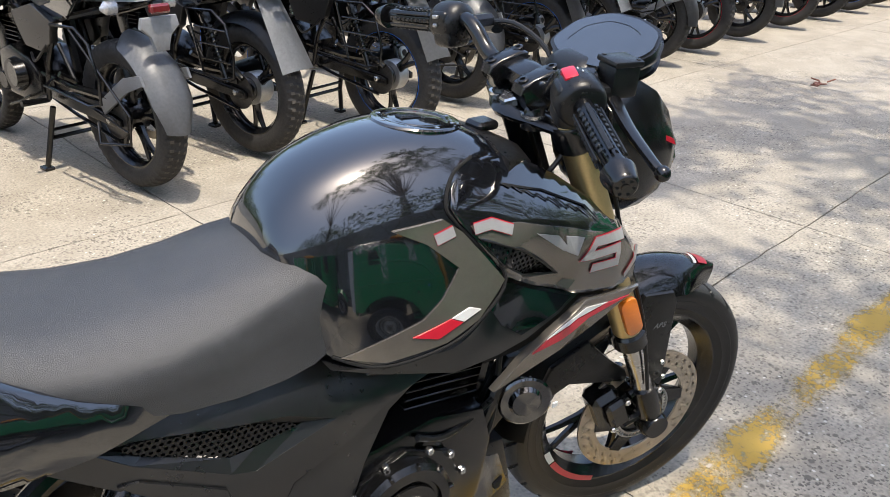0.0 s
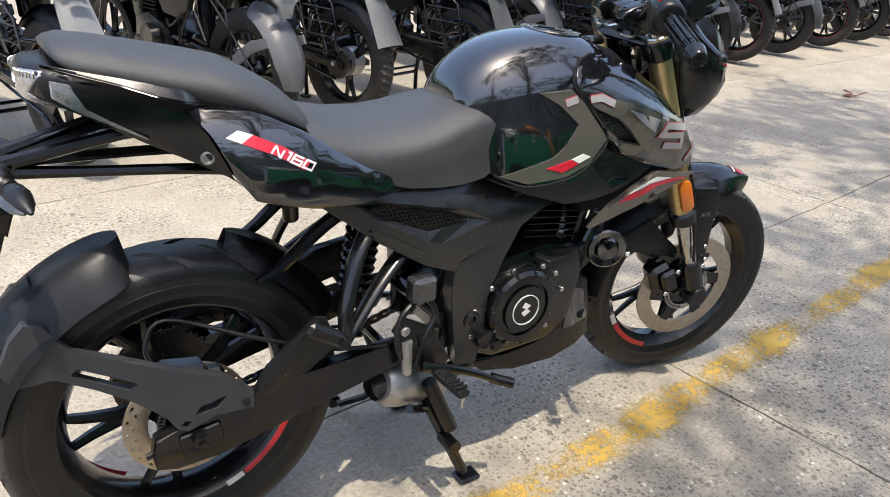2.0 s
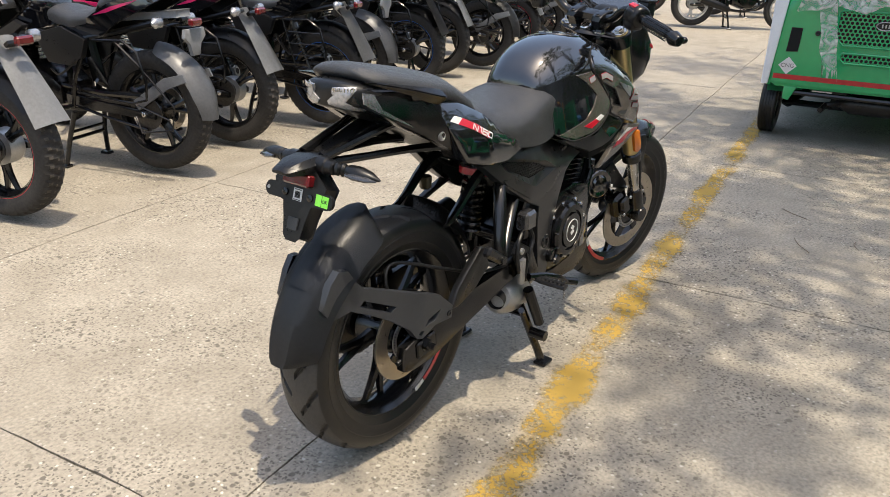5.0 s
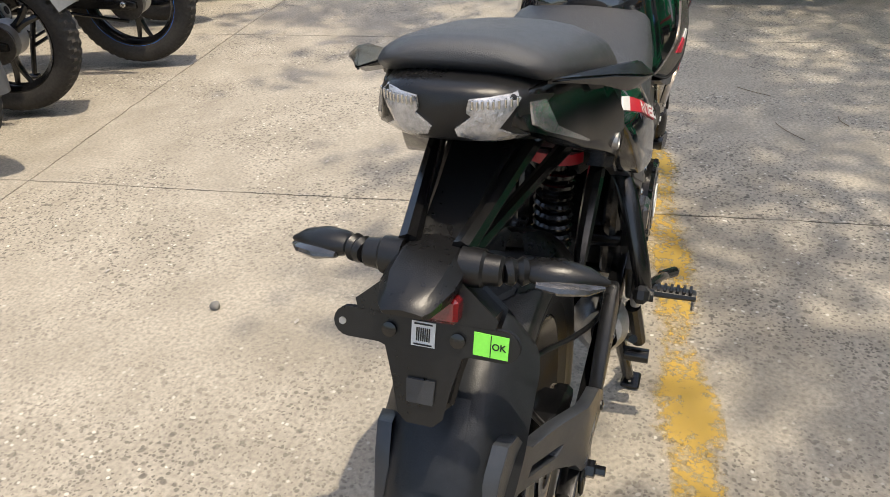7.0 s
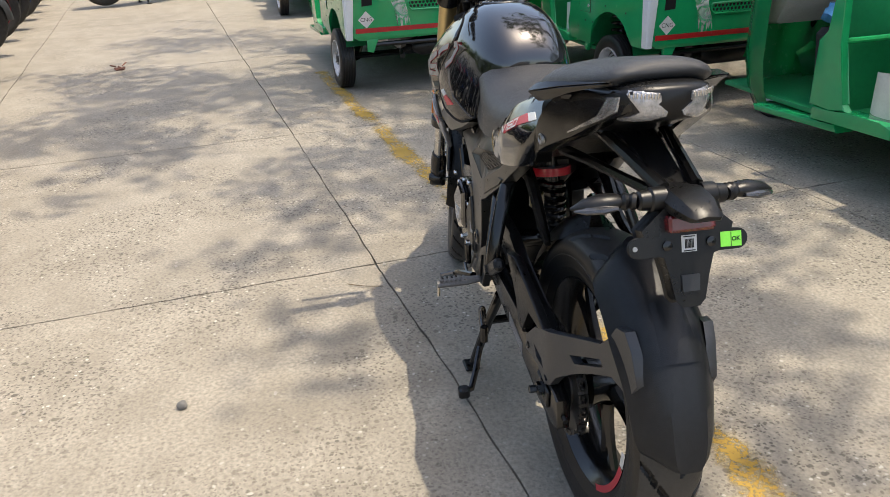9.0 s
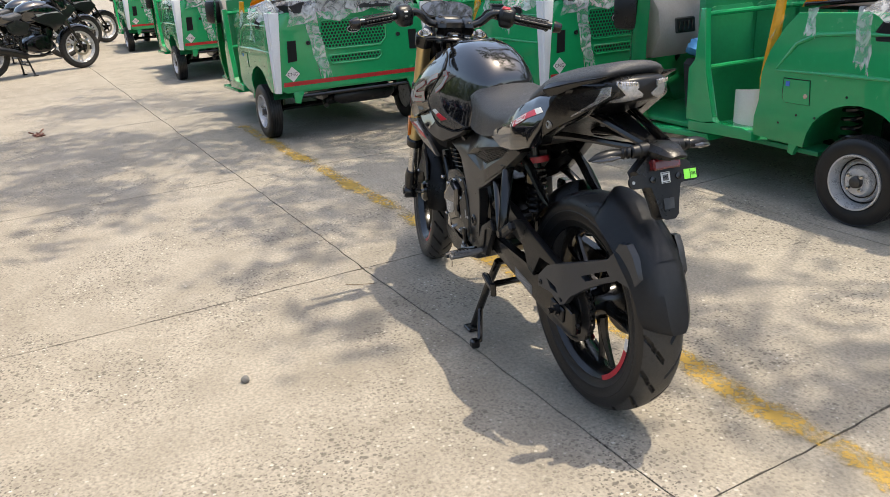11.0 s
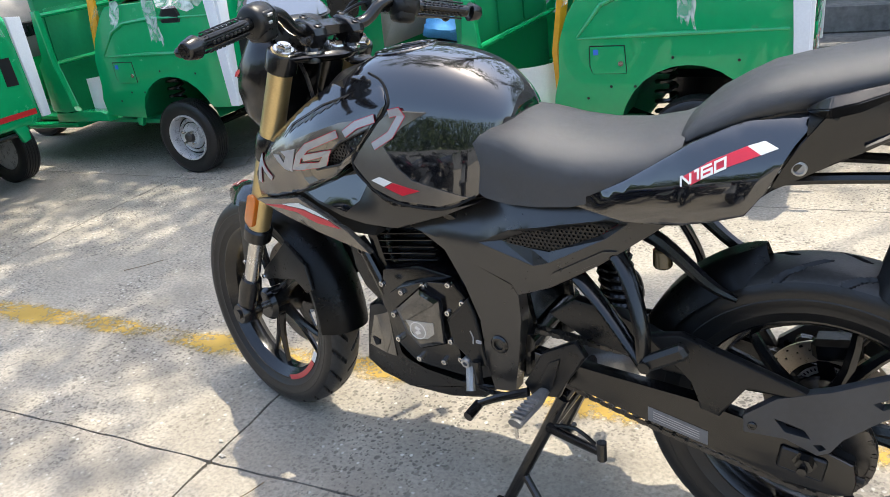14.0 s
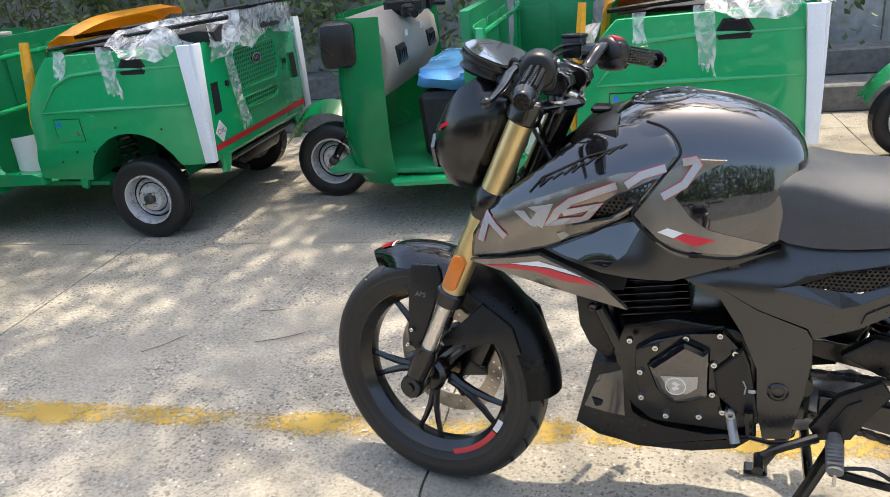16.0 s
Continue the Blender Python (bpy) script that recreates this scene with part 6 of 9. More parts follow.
        if s > 0:
            tube(bm, [(0.500, 0.165, 0.340), (0.560, 0.185, 0.322), (0.605, 0.195, 0.300)], [0.010, 0.008, 0.007], 8, curve=3)
            tube(bm, [(0.603, 0.190, 0.299), (0.606, 0.232, 0.293)], 0.0105, 10)
            tube(bm, [(0.545, 0.168, 0.322), (0.585, 0.165, 0.315), (0.622, 0.160, 0.318)], 0.005, 8)
            tube(bm, [(0.622, 0.150, 0.318), (0.626, 0.150, 0.372)], [0.008, 0.010], 8)
            part("gear_lever", bm, SATIN, rs, "black gear lever")
        else:
            tube(bm, [(0.440, -0.165, 0.355), (0.500, -0.185, 0.345), (0.560, -0.200, 0.322), (0.600, -0.205, 0.297)], [0.011, 0.009, 0.008, 0.007], 8, curve=3)
            tube(bm, [(0.598, -0.195, 0.298), (0.640, -0.218, 0.285)], 0.0115, 10)
            part("brake_pedal", bm, SATIN, rs, "black brake pedal")
            bm = bmesh.new()
            box(bm, (0.443, -0.142, 0.522), (0.055, 0.040, 0.056), 0.008)
            res = part("rear_reservoir", bm, SMOKE, rs, "dark brake fluid reservoir")
            bm = bmesh.new()
            tube(bm, [(0.43, -0.142, 0.495), (0.395, -0.150, 0.47), (0.385, -0.155, 0.42), (0.40, -0.155, 0.38)], 0.0065, 8, curve=4)
            tube(bm, [(0.46, -0.142, 0.495), (0.475, -0.150, 0.46), (0.45, -0.155, 0.42), (0.43, -0.155, 0.35)], 0.0065, 8, curve=4)
            part("hose", bm, MATTE, rs, "black brake hose")
            bm = bmesh.new()
            tube(bm, [(0.405, -0.158, 0.42), (0.410, -0.158, 0.345)], [0.012, 0.010], 10)
            dots(bm, (0.40, -0.158, 0.445), "y", 0.010, -0.006, 10)
            part("master_cylinder", bm, ALLOY, rs)
    # engine
    bm = bmesh.new()
    plate(bm, [(0.56, 0.33), (0.66, 0.285), (0.82, 0.29), (0.88, 0.34), (0.90, 0.45), (0.88, 0.52), (0.78, 0.545), (0.66, 0.53), (0.58, 0.50), (0.53, 0.43)], -0.115, 0.105, 0.012)
    case = part("crankcase", bm, ENGINE, bike, "black painted engine crankcase")
    CYL = Matrix.Translation((0.815, 0, 0.53)) @ Matrix.Rotation(radians(8), 4, "Y")
    bm = bmesh.new()
    box(bm, (0, 0, 0.05), (0.10, 0.12, 0.14), 0.01)
    cyl = part("cylinder", moved(bm, CYL), ENGINE, bike, "black finned air-cooled cylinder")
    for k in range(9):
        bm = bmesh.new()
        w = 0.145 - (0.012 if k > 6 else 0)
        box(bm, (0, 0, -0.005 + 0.0155 * k), (0.145, w * 1.12, 0.0042), 0.0015)
        part("fin", moved(bm, CYL), ENGINE, cyl)
    bm = bmesh.new()
    box(bm, (0.0, 0, 0.165), (0.13, 0.13, 0.06), 0.014)
    box(bm, (0.0, 0, 0.20), (0.10, 0.10, 0.03), 0.010)
    for s in (-1, 1):
        dots(bm, (0.035, s * 0.066, 0.165), "y", 0.018, s * 0.012, 14)
    part("cylinder_head", moved(bm, CYL), ENGINE, cyl, "black cylinder head")
    # left cover: faceted, with a small plain badge
    bm = bmesh.new()
    plate(bm, [(0.851, 0.476), (0.816, 0.502), (0.751, 0.522), (0.681, 0.535), (0.650, 0.500), (0.664, 0.470), (0.690, 0.388), (0.668, 0.340), (0.723, 0.322), (0.790, 0.320), (0.842, 0.365), (0.852, 0.428)], 0.098, 0.128, 0.006)
    lc = part("left_cover", bm, ENGINE, case, "glossy black alternator cover")
    bm = bmesh.new()
    plate(bm, [(0.826, 0.452), (0.755, 0.515), (0.704, 0.494), (0.704, 0.388), (0.770, 0.362), (0.806, 0.396)], 0.126, 0.148, 0.013)
    part("raised_face", bm, GLOSS, lc, "glossy faceted boss", angle=20)
    bm = bmesh.new()
    plate(bm, [(0.697, 0.447), (0.643, 0.506), (0.628, 0.470), (0.607, 0.352), (0.640, 0.350), (0.688, 0.392)], 0.118, 0.139, 0.006)
    sc = part("sprocket_cover", bm, MATTE, lc, "matte sprocket cover", angle=20)
    bm = bmesh.new()
    tube(bm, [(0.640, 0.1400, 0.435), (0.634, 0.1400, 0.420), (0.636, 0.1400, 0.405)], 0.0015, 5)
    box(bm, (0.622, 0.1395, 0.412), (0.014, 0.002, 0.008), 0.0015)
    part("mark", bm, SILVER, sc, "plain pale mark")
    bm = bmesh.new()
    plate(bm, [(0.798, 0.432), (0.725, 0.438), (0.726, 0.412), (0.745, 0.396), (0.775, 0.392)], 0.1475, 0.1487)
    bd = part("badge", bm, ALLOY, lc, "small grey badge plate")
    bm = bmesh.new()
    lathe(bm, [(0.0205, 0.1485), (0.0205, 0.1495), (0.0185, 0.1495), (0.0185, 0.1485)], 28, (0.768, 0, 0.412), closed=True)
    for k in (-1, 1):
        plate(bm, [(0.768 - 0.008, 0.412 + k * 0.005), (0.768 + 0.003, 0.412 + k * 0.011), (0.768 + 0.008, 0.412 + k * 0.005), (0.768 - 0.002, 0.412 - 0.001 * k)], 0.1484, 0.1494)
    part("mark", bm, WHITE, bd, "plain pale mark")
    bolts("cover_bolt", [(x, 0.126, z) for x, z in ((0.811, 0.488), (0.751, 0.515), (0.687, 0.528), (0.657, 0.491), (0.696, 0.461), (0.697, 0.392), (0.721, 0.335), (0.787, 0.328), (0.838, 0.367), (0.841, 0.428), (0.862, 0.500), (0.676, 0.352))], "y", 0.0075, 0.010, STEEL, lc)
    bm = bmesh.new()
    tube(bm, [(0.660, 0.118, 0.352), (0.655, 0.135, 0.320), (0.648, 0.150, 0.292)], [0.012, 0.010, 0.010], 8)
    dots(bm, (0.660, 0.125, 0.352), "y", 0.012, 0.018, 10)
    part("shift_arm", bm, ALLOY, lc, "grey gear shift arm")
    # right clutch cover
    bm = bmesh.new()
    plate(bm, [(0.83, 0.41), (0.80, 0.48), (0.72, 0.515), (0.64, 0.49), (0.58, 0.43), (0.575, 0.36), (0.62, 0.325), (0.72, 0.318), (0.80, 0.345)], -0.112, -0.128, 0.006)
    lathe(bm, [(0.088, -0.125), (0.088, -0.146), (0.080, -0.154), (0.064, -0.156), (0.062, -0.150), (0.056, -0.150), (0.054, -0.157), (0.0001, -0.158)], 40, (0.704, 0, 0.418))
    lathe(bm, [(0.024, -0.125), (0.024, -0.150), (0.020, -0.152), (0.018, -0.146), (0.0001, -0.146)], 20, (0.612, 0, 0.362))
    lathe(bm, [(0.020, -0.125), (0.020, -0.146), (0.014, -0.149), (0.0001, -0.149)], 20, (0.652, 0, 0.338))
    rc = part("right_cover", bm, ENGINE, case, "glossy black round clutch cover")
    bm = bmesh.new()
    for k in range(11):
        w = 2 * math.pi * (k + 0.3) / 11
        box(bm, (0.704 + 0.084 * math.cos(w), -0.150, 0.418 + 0.084 * math.sin(w)), (0.012, 0.010, 0.006), 0.002, Matrix.Rotation(-w, 4, "Y"))
    part("rib", bm, ENGINE, rc)
    bm = bmesh.new()
    lathe(bm, [(0.036, -0.157), (0.036, -0.1592), (0.034, -0.1592), (0.034, -0.157)], 32, (0.704, 0, 0.418), closed=True)
    for k in (-1, 1):
        plate(bm, [(0.704 + 0.012, 0.420 + k * 0.007), (0.704 - 0.004, 0.420 + k * 0.017), (0.704 - 0.012, 0.420 + k * 0.007), (0.704 + 0.002, 0.420 - 0.001 * k)], -0.1585, -0.1592)
    part("mark", bm, WHITE, rc, "plain pale mark")
    bolts("cover_bolt", [(x, -0.126, z) for x, z in ((0.825, 0.43), (0.80, 0.475), (0.76, 0.50), (0.68, 0.505), (0.625, 0.475), (0.585, 0.43), (0.58, 0.37), (0.72, 0.322), (0.79, 0.345))], "y", 0.007, -0.009, STEEL, rc)
    # throttle body and hoses behind the cylinder, frame tubes
    bm = bmesh.new()
    tube(bm, [(0.74, 0, 0.69), (0.64, 0, 0.66), (0.52, 0, 0.64)], [0.035, 0.04, 0.06], 14)
    box(bm, (0.47, 0, 0.655), (0.18, 0.14, 0.10), 0.03)
    part("airbox", bm, MATTE, bike, "black airbox")
    bm = bmesh.new()
    for s in (-1, 1):
        tube(bm, [(1.02, s * 0.035, 0.86), (0.96, s * 0.06, 0.74), (0.93, s * 0.055, 0.60), (0.905, s * 0.05, 0.47)], 0.017, 10, curve=4)
        tube(bm, [(1.00, s * 0.03, 0.88), (0.85, s * 0.10, 0.76), (0.62, s * 0.10, 0.64), (0.54, s * 0.09, 0.50), (0.53, s * 0.09, 0.34)], 0.019, 10, curve=4)
        tube(bm, [(0.55, s * 0.09, 0.62), (0.38, s * 0.08, 0.70), (0.16, s * 0.07, 0.80), (-0.05, s * 0.06, 0.88)], 0.015, 10, curve=4)
        tube(bm, [(0.33, s * 0.085, 0.70), (0.26, s * 0.085, 0.665), (0.18, s * 0.085, 0.60), (0.13, s * 0.09, 0.58)], [0.013, 0.014, 0.012, 0.006], 8, curve=4)
    tube(bm, [(0.53, -0.11, 0.415), (0.53, 0.11, 0.415)], 0.022, 12)
    part("frame", bm, SATIN, bike, "black tubular frame")
    # down-tube guards, horn, exhaust
    for s in (-1, 1):
        bm = bmesh.new()
        plate(bm, [(0.982, 0.570), (0.950, 0.575), (0.925, 0.540), (0.868, 0.445), (0.872, 0.415), (0.905, 0.412), (0.955, 0.455), (0.975, 0.50)], s * 0.060, s * 0.085, 0.006)
        dt = part("down_tube_guard", bm, MATTE, bike, "matte down-tube guard")
        bm = bmesh.new()
        tube(bm, [(0.930, s * 0.092, 0.55), (0.885, s * 0.092, 0.455)], [0.012, 0.014], 10)
        dots(bm, (0.883, s * 0.088, 0.452), "y", 0.019, s * 0.014, 14)
        dots(bm, (0.945, s * 0.085, 0.548), "y", 0.010, s * 0.008, 10)
        part("engine_mount", bm, SATIN, dt, "black engine mount")
    bm = bmesh.new()
    lathe(bm, [(0.0001, -0.07), (0.028, -0.07), (0.030, -0.09), (0.046, -0.095), (0.048, -0.102), (0.044, -0.105), (0.030, -0.103), (0.024, -0.110), (0.0001, -0.112)], 28)
    horn = part("horn", moved(bm, Matrix.Translation((1.015, -0.018, 0.492)) @ Matrix.Rotation(radians(-25), 4, "Z")), GLOSS, bike, "round black horn")
    bm = bmesh.new()
    box(bm, (0.985, -0.098, 0.515), (0.018, 0.004, 0.026), 0.001)
    box(bm, (1.022, -0.132, 0.478), (0.012, 0.004, 0.010), 0.001)
    part("sticker", bm, WHITE, horn, "small white tag")
    bm = bmesh.new()
    tube(bm, [(0.97, -0.075, 0.53), (0.90, -0.10, 0.515), (0.80, -0.12, 0.505), (0.74, -0.125, 0.53)], 0.0055, 8, curve=5)
    tube(bm, [(0.93, -0.085, 0.60), (0.91, -0.10, 0.48), (0.87, -0.11, 0.42)], 0.005, 8, curve=5)
    part("wiring", bm, MATTE, bike, "black hoses and wiring")
    bm = bmesh.new()
    tube(bm, [(0.885, 0, 0.66), (0.935, -0.02, 0.60), (0.945, -0.03, 0.45), (0.92, -0.035, 0.32), (0.84, -0.03, 0.255), (0.70, -0.03, 0.235), (0.58, -0.06, 0.24), (0.50, -0.085, 0.265)], 0.020, 12, curve=4)
    ex = part("exhaust", bm, SATIN, bike, "black exhaust pipe and short silencer")
    bm = bmesh.new()
    tube(bm, [(0.56, -0.06, 0.235), (0.53, -0.07, 0.25), (0.42, -0.095, 0.285), (0.395, -0.10, 0.292), (0.378, -0.103, 0.297)], [0.03, 0.052, 0.055, 0.052, 0.038], 20)
    part("silencer", bm, ALLOY, ex, "short silver silencer")
    bm = bmesh.new()
    tube(bm, [(0.39, -0.103, 0.295), (0.355, -0.112, 0.290)], [0.024, 0.024], 14, cap=False)
    tube(bm, [(0.388, -0.103, 0.295), (0.386, -0.1035, 0.295)], [0.023, 0.023], 14)
    part("tip", bm, SHADE_AND_TRIM, ex, "dark exhaust tip")
    # belly pan under the crankcase
    bm = bmesh.new()
    plate(bm, [(0.990, 0.247), (0.970, 0.320), (0.948, 0.410), (0.905, 0.428), (0.872, 0.424), (0.868, 0.305), (0.845, 0.288), (0.795, 0.273), (0.700, 0.272), (0.612, 0.286), (0.606, 0.280), (0.645, 0.243), (0.734, 0.226), (0.850, 0.222), (0.935, 0.228)], -0.104, 0.104, 0.008)
    for v in bm.verts:
        v.co.y *= 1 - 2.6 * max(0, v.co.x - 0.90)
    bp = part("belly_pan", bm, MATTE, bike, "black belly pan", angle=28)
    for s in (-1, 1):
        yb = lambda x, z: 0.1045 * (1 - 2.6 * max(0, x - 0.90))
        part("pan_side", panel([(0.968, 0.298), (0.932, 0.388), (0.880, 0.412), (0.876, 0.296)], yb, s, 0.004, 0.03, 0.002), GLOSS, bp, "glossy pan insert")
        # raised black patch, painted shade of an opening in the pan
        part("pan_hole", panel([(0.949, 0.326), (0.925, 0.324), (0.928, 0.312), (0.942, 0.306)], lambda x, z: yb(x, z) + 0.003, s, 0.003, 0.03, 0.001), SHADE_AND_TRIM, bp, "black patch for the shade in an opening")
    # rear mudguard on arms, inner hugger, shock, caliper
    def tyre_guard(a0, a1, r, wf, drop, n, thick=0.004):
        bm = bmesh.new()
        g = []
        for k in range(n + 1):
            t = k / n
            a = radians(a0 + (a1 - a0) * t)
            w = wf(t)
            row = []
            for q in range(11):
                u = -1 + q / 5
                r2 = r - drop * max(0, abs(u) - 0.35) ** 1.6 * 1.9
                row.append(bm.verts.new((r2 * math.cos(a), u * w, 0.322 + r2 * math.sin(a))))
            g.append(row)
        for a, b in zip(g, g[1:]):
            for q in range(10):
                bm.faces.new((a[q], a[q + 1], b[q + 1], b[q]))
        bmesh.ops.solidify(bm, geom=bm.faces[:], thickness=thick)
        return bm
    guard = part("rear_mudguard", tyre_guard(102, 172, 0.361, lambda t: float(np.interp(t, [0, 0.02, 0.05, 0.10, 0.18, 0.45, 0.55, 0.7, 0.9, 0.97, 1], [0.030, 0.054, 0.070, 0.082, 0.088, 0.090, 0.087, 0.080, 0.072, 0.062, 0.044])), 0.066, 36), GUARD_PL, bike, "matte grey-black wheel-hugging rear mudguard")
    part("crest", tyre_guard(126, 143, 0.3655, lambda t: 0.036 + 0.006 * t, 0.010, 10, 0.006), GUARD_PL, guard, "raised centre rib")
    y_arm = lambda x, z: float(np.interp(x, [-0.30, -0.205, -0.098, -0.025, 0.10], [0.068, 0.084, 0.111, 0.139, 0.143]))
    ARM = [(0.100, 0.391), (0.049, 0.437), (-0.010, 0.462), (-0.087, 0.488), (-0.173, 0.521), (-0.195, 0.546), (-0.212, 0.574), (-0.236, 0.578), (-0.258, 0.552), (-0.281, 0.500), (-0.262, 0.466), (-0.207, 0.474), (-0.150, 0.446), (-0.102, 0.417), (-0.052, 0.378), (-0.035, 0.351), (-0.017, 0.343), (0.032, 0.362), (0.098, 0.358)]
    SLOTS = [[(-0.086, 0.449), (-0.173, 0.490), (-0.183, 0.478), (-0.100, 0.437)], [(0.052, 0.398), (0.006, 0.388), (-0.006, 0.372), (0.034, 0.375)], [(-0.010, 0.362), (-0.022, 0.366), (-0.030, 0.358), (-0.020, 0.352)]]
    for s in (-1, 1):
        arm = part("guard_arm", panel(ARM, y_arm, s, 0.016, 0.022, 0.004, 0, SLOTS), GUARD_PL, guard, "matte mudguard arm", angle=50)
        bolts("bolt", [(x, s * 0.142, z) for x, z in ((0.085, 0.374),)], "y", 0.008, s * 0.004, SATIN, arm)
        if s < 0:
            bm = bmesh.new()
            plate(bm, [(0.245, 0.500), (0.225, 0.505), (0.130, 0.425), (0.100, 0.375), (0.135, 0.372), (0.205, 0.400), (0.270, 0.440)], -0.118, -0.140, 0.006)
            part("swingarm_guard", bm, MATTE, bike, "matte swingarm guard")
        else:
            bm = bmesh.new()
            plate(bm, [(0.270, 0.505), (0.210, 0.520), (0.0, 0.455), (0.03, 0.440), (0.10, 0.450), (0.140, 0.372), (0.175, 0.380), (0.185, 0.435)], 0.118, 0.140, 0.005)
            part("swingarm_guard", bm, MATTE, bike, "matte swingarm guard")
    part("inner_hugger", tyre_guard(28, 72, 0.345, lambda t: float(np.interp(t, [0, 0.5, 0.8, 0.93, 1], [0.080, 0.080, 0.066, 0.044, 0.018])), 0.05, 20), MATTE, bike, "matte inner tyre hugger")
    bm = bmesh.new()
    S0, S1 = Vector((0.40, 0, 0.685)), Vector((0.365, 0, 0.455))
    tube(bm, [S0, S1], 0.022, 14)
    sh = part("shock_absorber", bm, SATIN, bike, "rear monoshock with red collar")
    bm = bmesh.new()
    pts = [S0 + (S1 - S0) * (0.25 + 0.65 * k / 96) + Vector((0.031 * math.cos(k * 0.5236), 0.031 * math.sin(k * 0.5236), 0)) for k in range(97)]
    tube(bm, pts, 0.0065, 6)
    part("spring", bm, SATIN, sh, "black coil spring")
    bm = bmesh.new()
    tube(bm, [S0 + (S1 - S0) * 0.12, S0 + (S1 - S0) * 0.20], 0.048, 20)
    part("collar", bm, RED, sh, "red preload collar")
    bm = bmesh.new()
    tube(bm, [(0.262, 0.074, 0.612), (0.262, 0.074, 0.616), (0.262, 0.074, 0.645), (0.262, 0.074, 0.648)], [0.014, 0.017, 0.017, 0.014], 14)
    part("canister", bm, CAN, sh, "amber fluid canister")
    bm = bmesh.new()
    box(bm, (-0.010, -0.080, 0.425), (0.085, 0.050, 0.045), 0.010, Matrix.Rotation(radians(10), 4, "Y"))
    box(bm, (0.045, -0.088, 0.415), (0.035, 0.030, 0.030), 0.008)
    cal = part("rear_caliper", bm, ENGINE, bike, "black rear brake caliper")
    bm = bmesh.new()
    tube(bm, [(-0.045, -0.085, 0.430), (-0.06, -0.06, 0.48), (-0.02, -0.05, 0.52), (0.12, -0.09, 0.47), (0.25, -0.11, 0.42), (0.38, -0.125, 0.40)], 0.0045, 8, curve=5)
    part("hose", bm, MATTE, cal, "black brake hose")
    # chain
    bm = bmesh.new()
    rs_, rf = 0.097, 0.036
    C0, C1 = Vector((0.0, 0.322)), Vector((0.600, 0.405))
    d = (C1 - C0).normalized()
    nrm = Vector((-d.y, d.x))
    path = []
    for k in range(61):
        path.append(C0 + nrm * rs_ + (C1 + nrm * rf - C0 - nrm * rs_) * (k / 60))
    a0 = math.atan2(nrm.y, nrm.x)
    for k in range(1, 12):
        a = a0 - math.pi * k / 12
        path.append(C1 + Vector((math.cos(a), math.sin(a))) * rf)
    for k in range(61):
        path.append(C1 - nrm * rf + (C0 - nrm * rs_ - C1 + nrm * rf) * (k / 60) - Vector((0, 0.012 * math.sin(math.pi * k / 60))))
    for k in range(1, 26):
        a = a0 + math.pi - math.pi * k / 26
        path.append(C0 + Vector((math.cos(a), math.sin(a))) * rs_)
    L = 0
    step, nxt = 0.0127, 0.0
    path.append(path[0])
    idx = 0
    for p, q in zip(path, path[1:]):
        seg = (q - p).length
        while nxt <= L + seg:
            c = p + (q - p) * ((nxt - L) / max(seg, 1e-6))
            w = math.atan2(q.y - p.y, q.x - p.x)
            yy = 0.006 if idx % 2 else 0.0085
            for s in (-1, 1):
                box(bm, (c.x, 0.086 + s * yy, c.y), (0.0165, 0.0015, 0.0100), 0, Matrix.Rotation(-w, 4, "Y"))
            if idx % 2:
                box(bm, (c.x, 0.086, c.y), (0.006, 0.020, 0.006), 0, Matrix.Rotation(-w, 4, "Y"))
            idx += 1
            nxt += step
        L += seg
    part("chain", bm, CHAIN, bike, "dark drive chain", smooth=False)
    # centre stand
    bm = bmesh.new()
    for s in (-1, 1):
        tube(bm, [(0.455, s * 0.105, 0.300), (0.50, s * 0.125, 0.20), (0.582, s * 0.150, 0.020)], [0.014, 0.013, 0.013], 10)
        box(bm, (0.590, s * 0.155, 0.008), (0.055, 0.042, 0.012), 0.004)
    tube(bm, [(0.50, -0.125, 0.20), (0.50, 0.125, 0.20)], 0.011, 10)
    tube(bm, [(0.455, -0.11, 0.300), (0.455, 0.11, 0.300)], 0.012, 10)
    tube(bm, [(0.540, 0.140, 0.100), (0.49, 0.165, 0.055), (0.437, 0.190, 0.035), (0.430, 0.212, 0.035)], [0.009, 0.009, 0.009, 0.010], 8)
    box(bm, (0.428, 0.212, 0.033), (0.030, 0.030, 0.032), 0.006)
    st = part("centre_stand", bm, SATIN, bike, "black centre stand, lowered")
    bm = bmesh.new()
    tube(bm, [(0.47, -0.150, 0.300), (0.525, -0.165, 0.175)], 0.016, 10)
    part("stand_spring", bm, MATTE, st, "stand return spring")
    bm = bmesh.new()
    tube(bm, [(0.47, 0.15, 0.255), (0.40, 0.165, 0.252), (0.345, 0.175, 0.250)], [0.010, 0.009, 0.008], 8)
    tube(bm, [(0.345, 0.175, 0.275), (0.345, 0.175, 0.235)], 0.010, 8)
    tube(bm, [(0.36, 0.170, 0.262), (0.40, 0.166, 0.282), (0.45, 0.155, 0.268)], 0.004, 6, curve=4)
    part("side_stand", bm, SATIN, st, "folded side stand")
    bm = bmesh.new()
    tube(bm, [(0.52, -0.11, 0.19), (0.42, -0.16, 0.255)], 0.009, 8)
    part("stand_link", bm, SATIN, st)
    bm = bmesh.new()
    lathe(bm, [(0.016, -0.19), (0.016, -0.14)], 12, (0.525, 0, 0.135))
    part("stand_stop", bm, SATIN, st, "rubber stand stop")


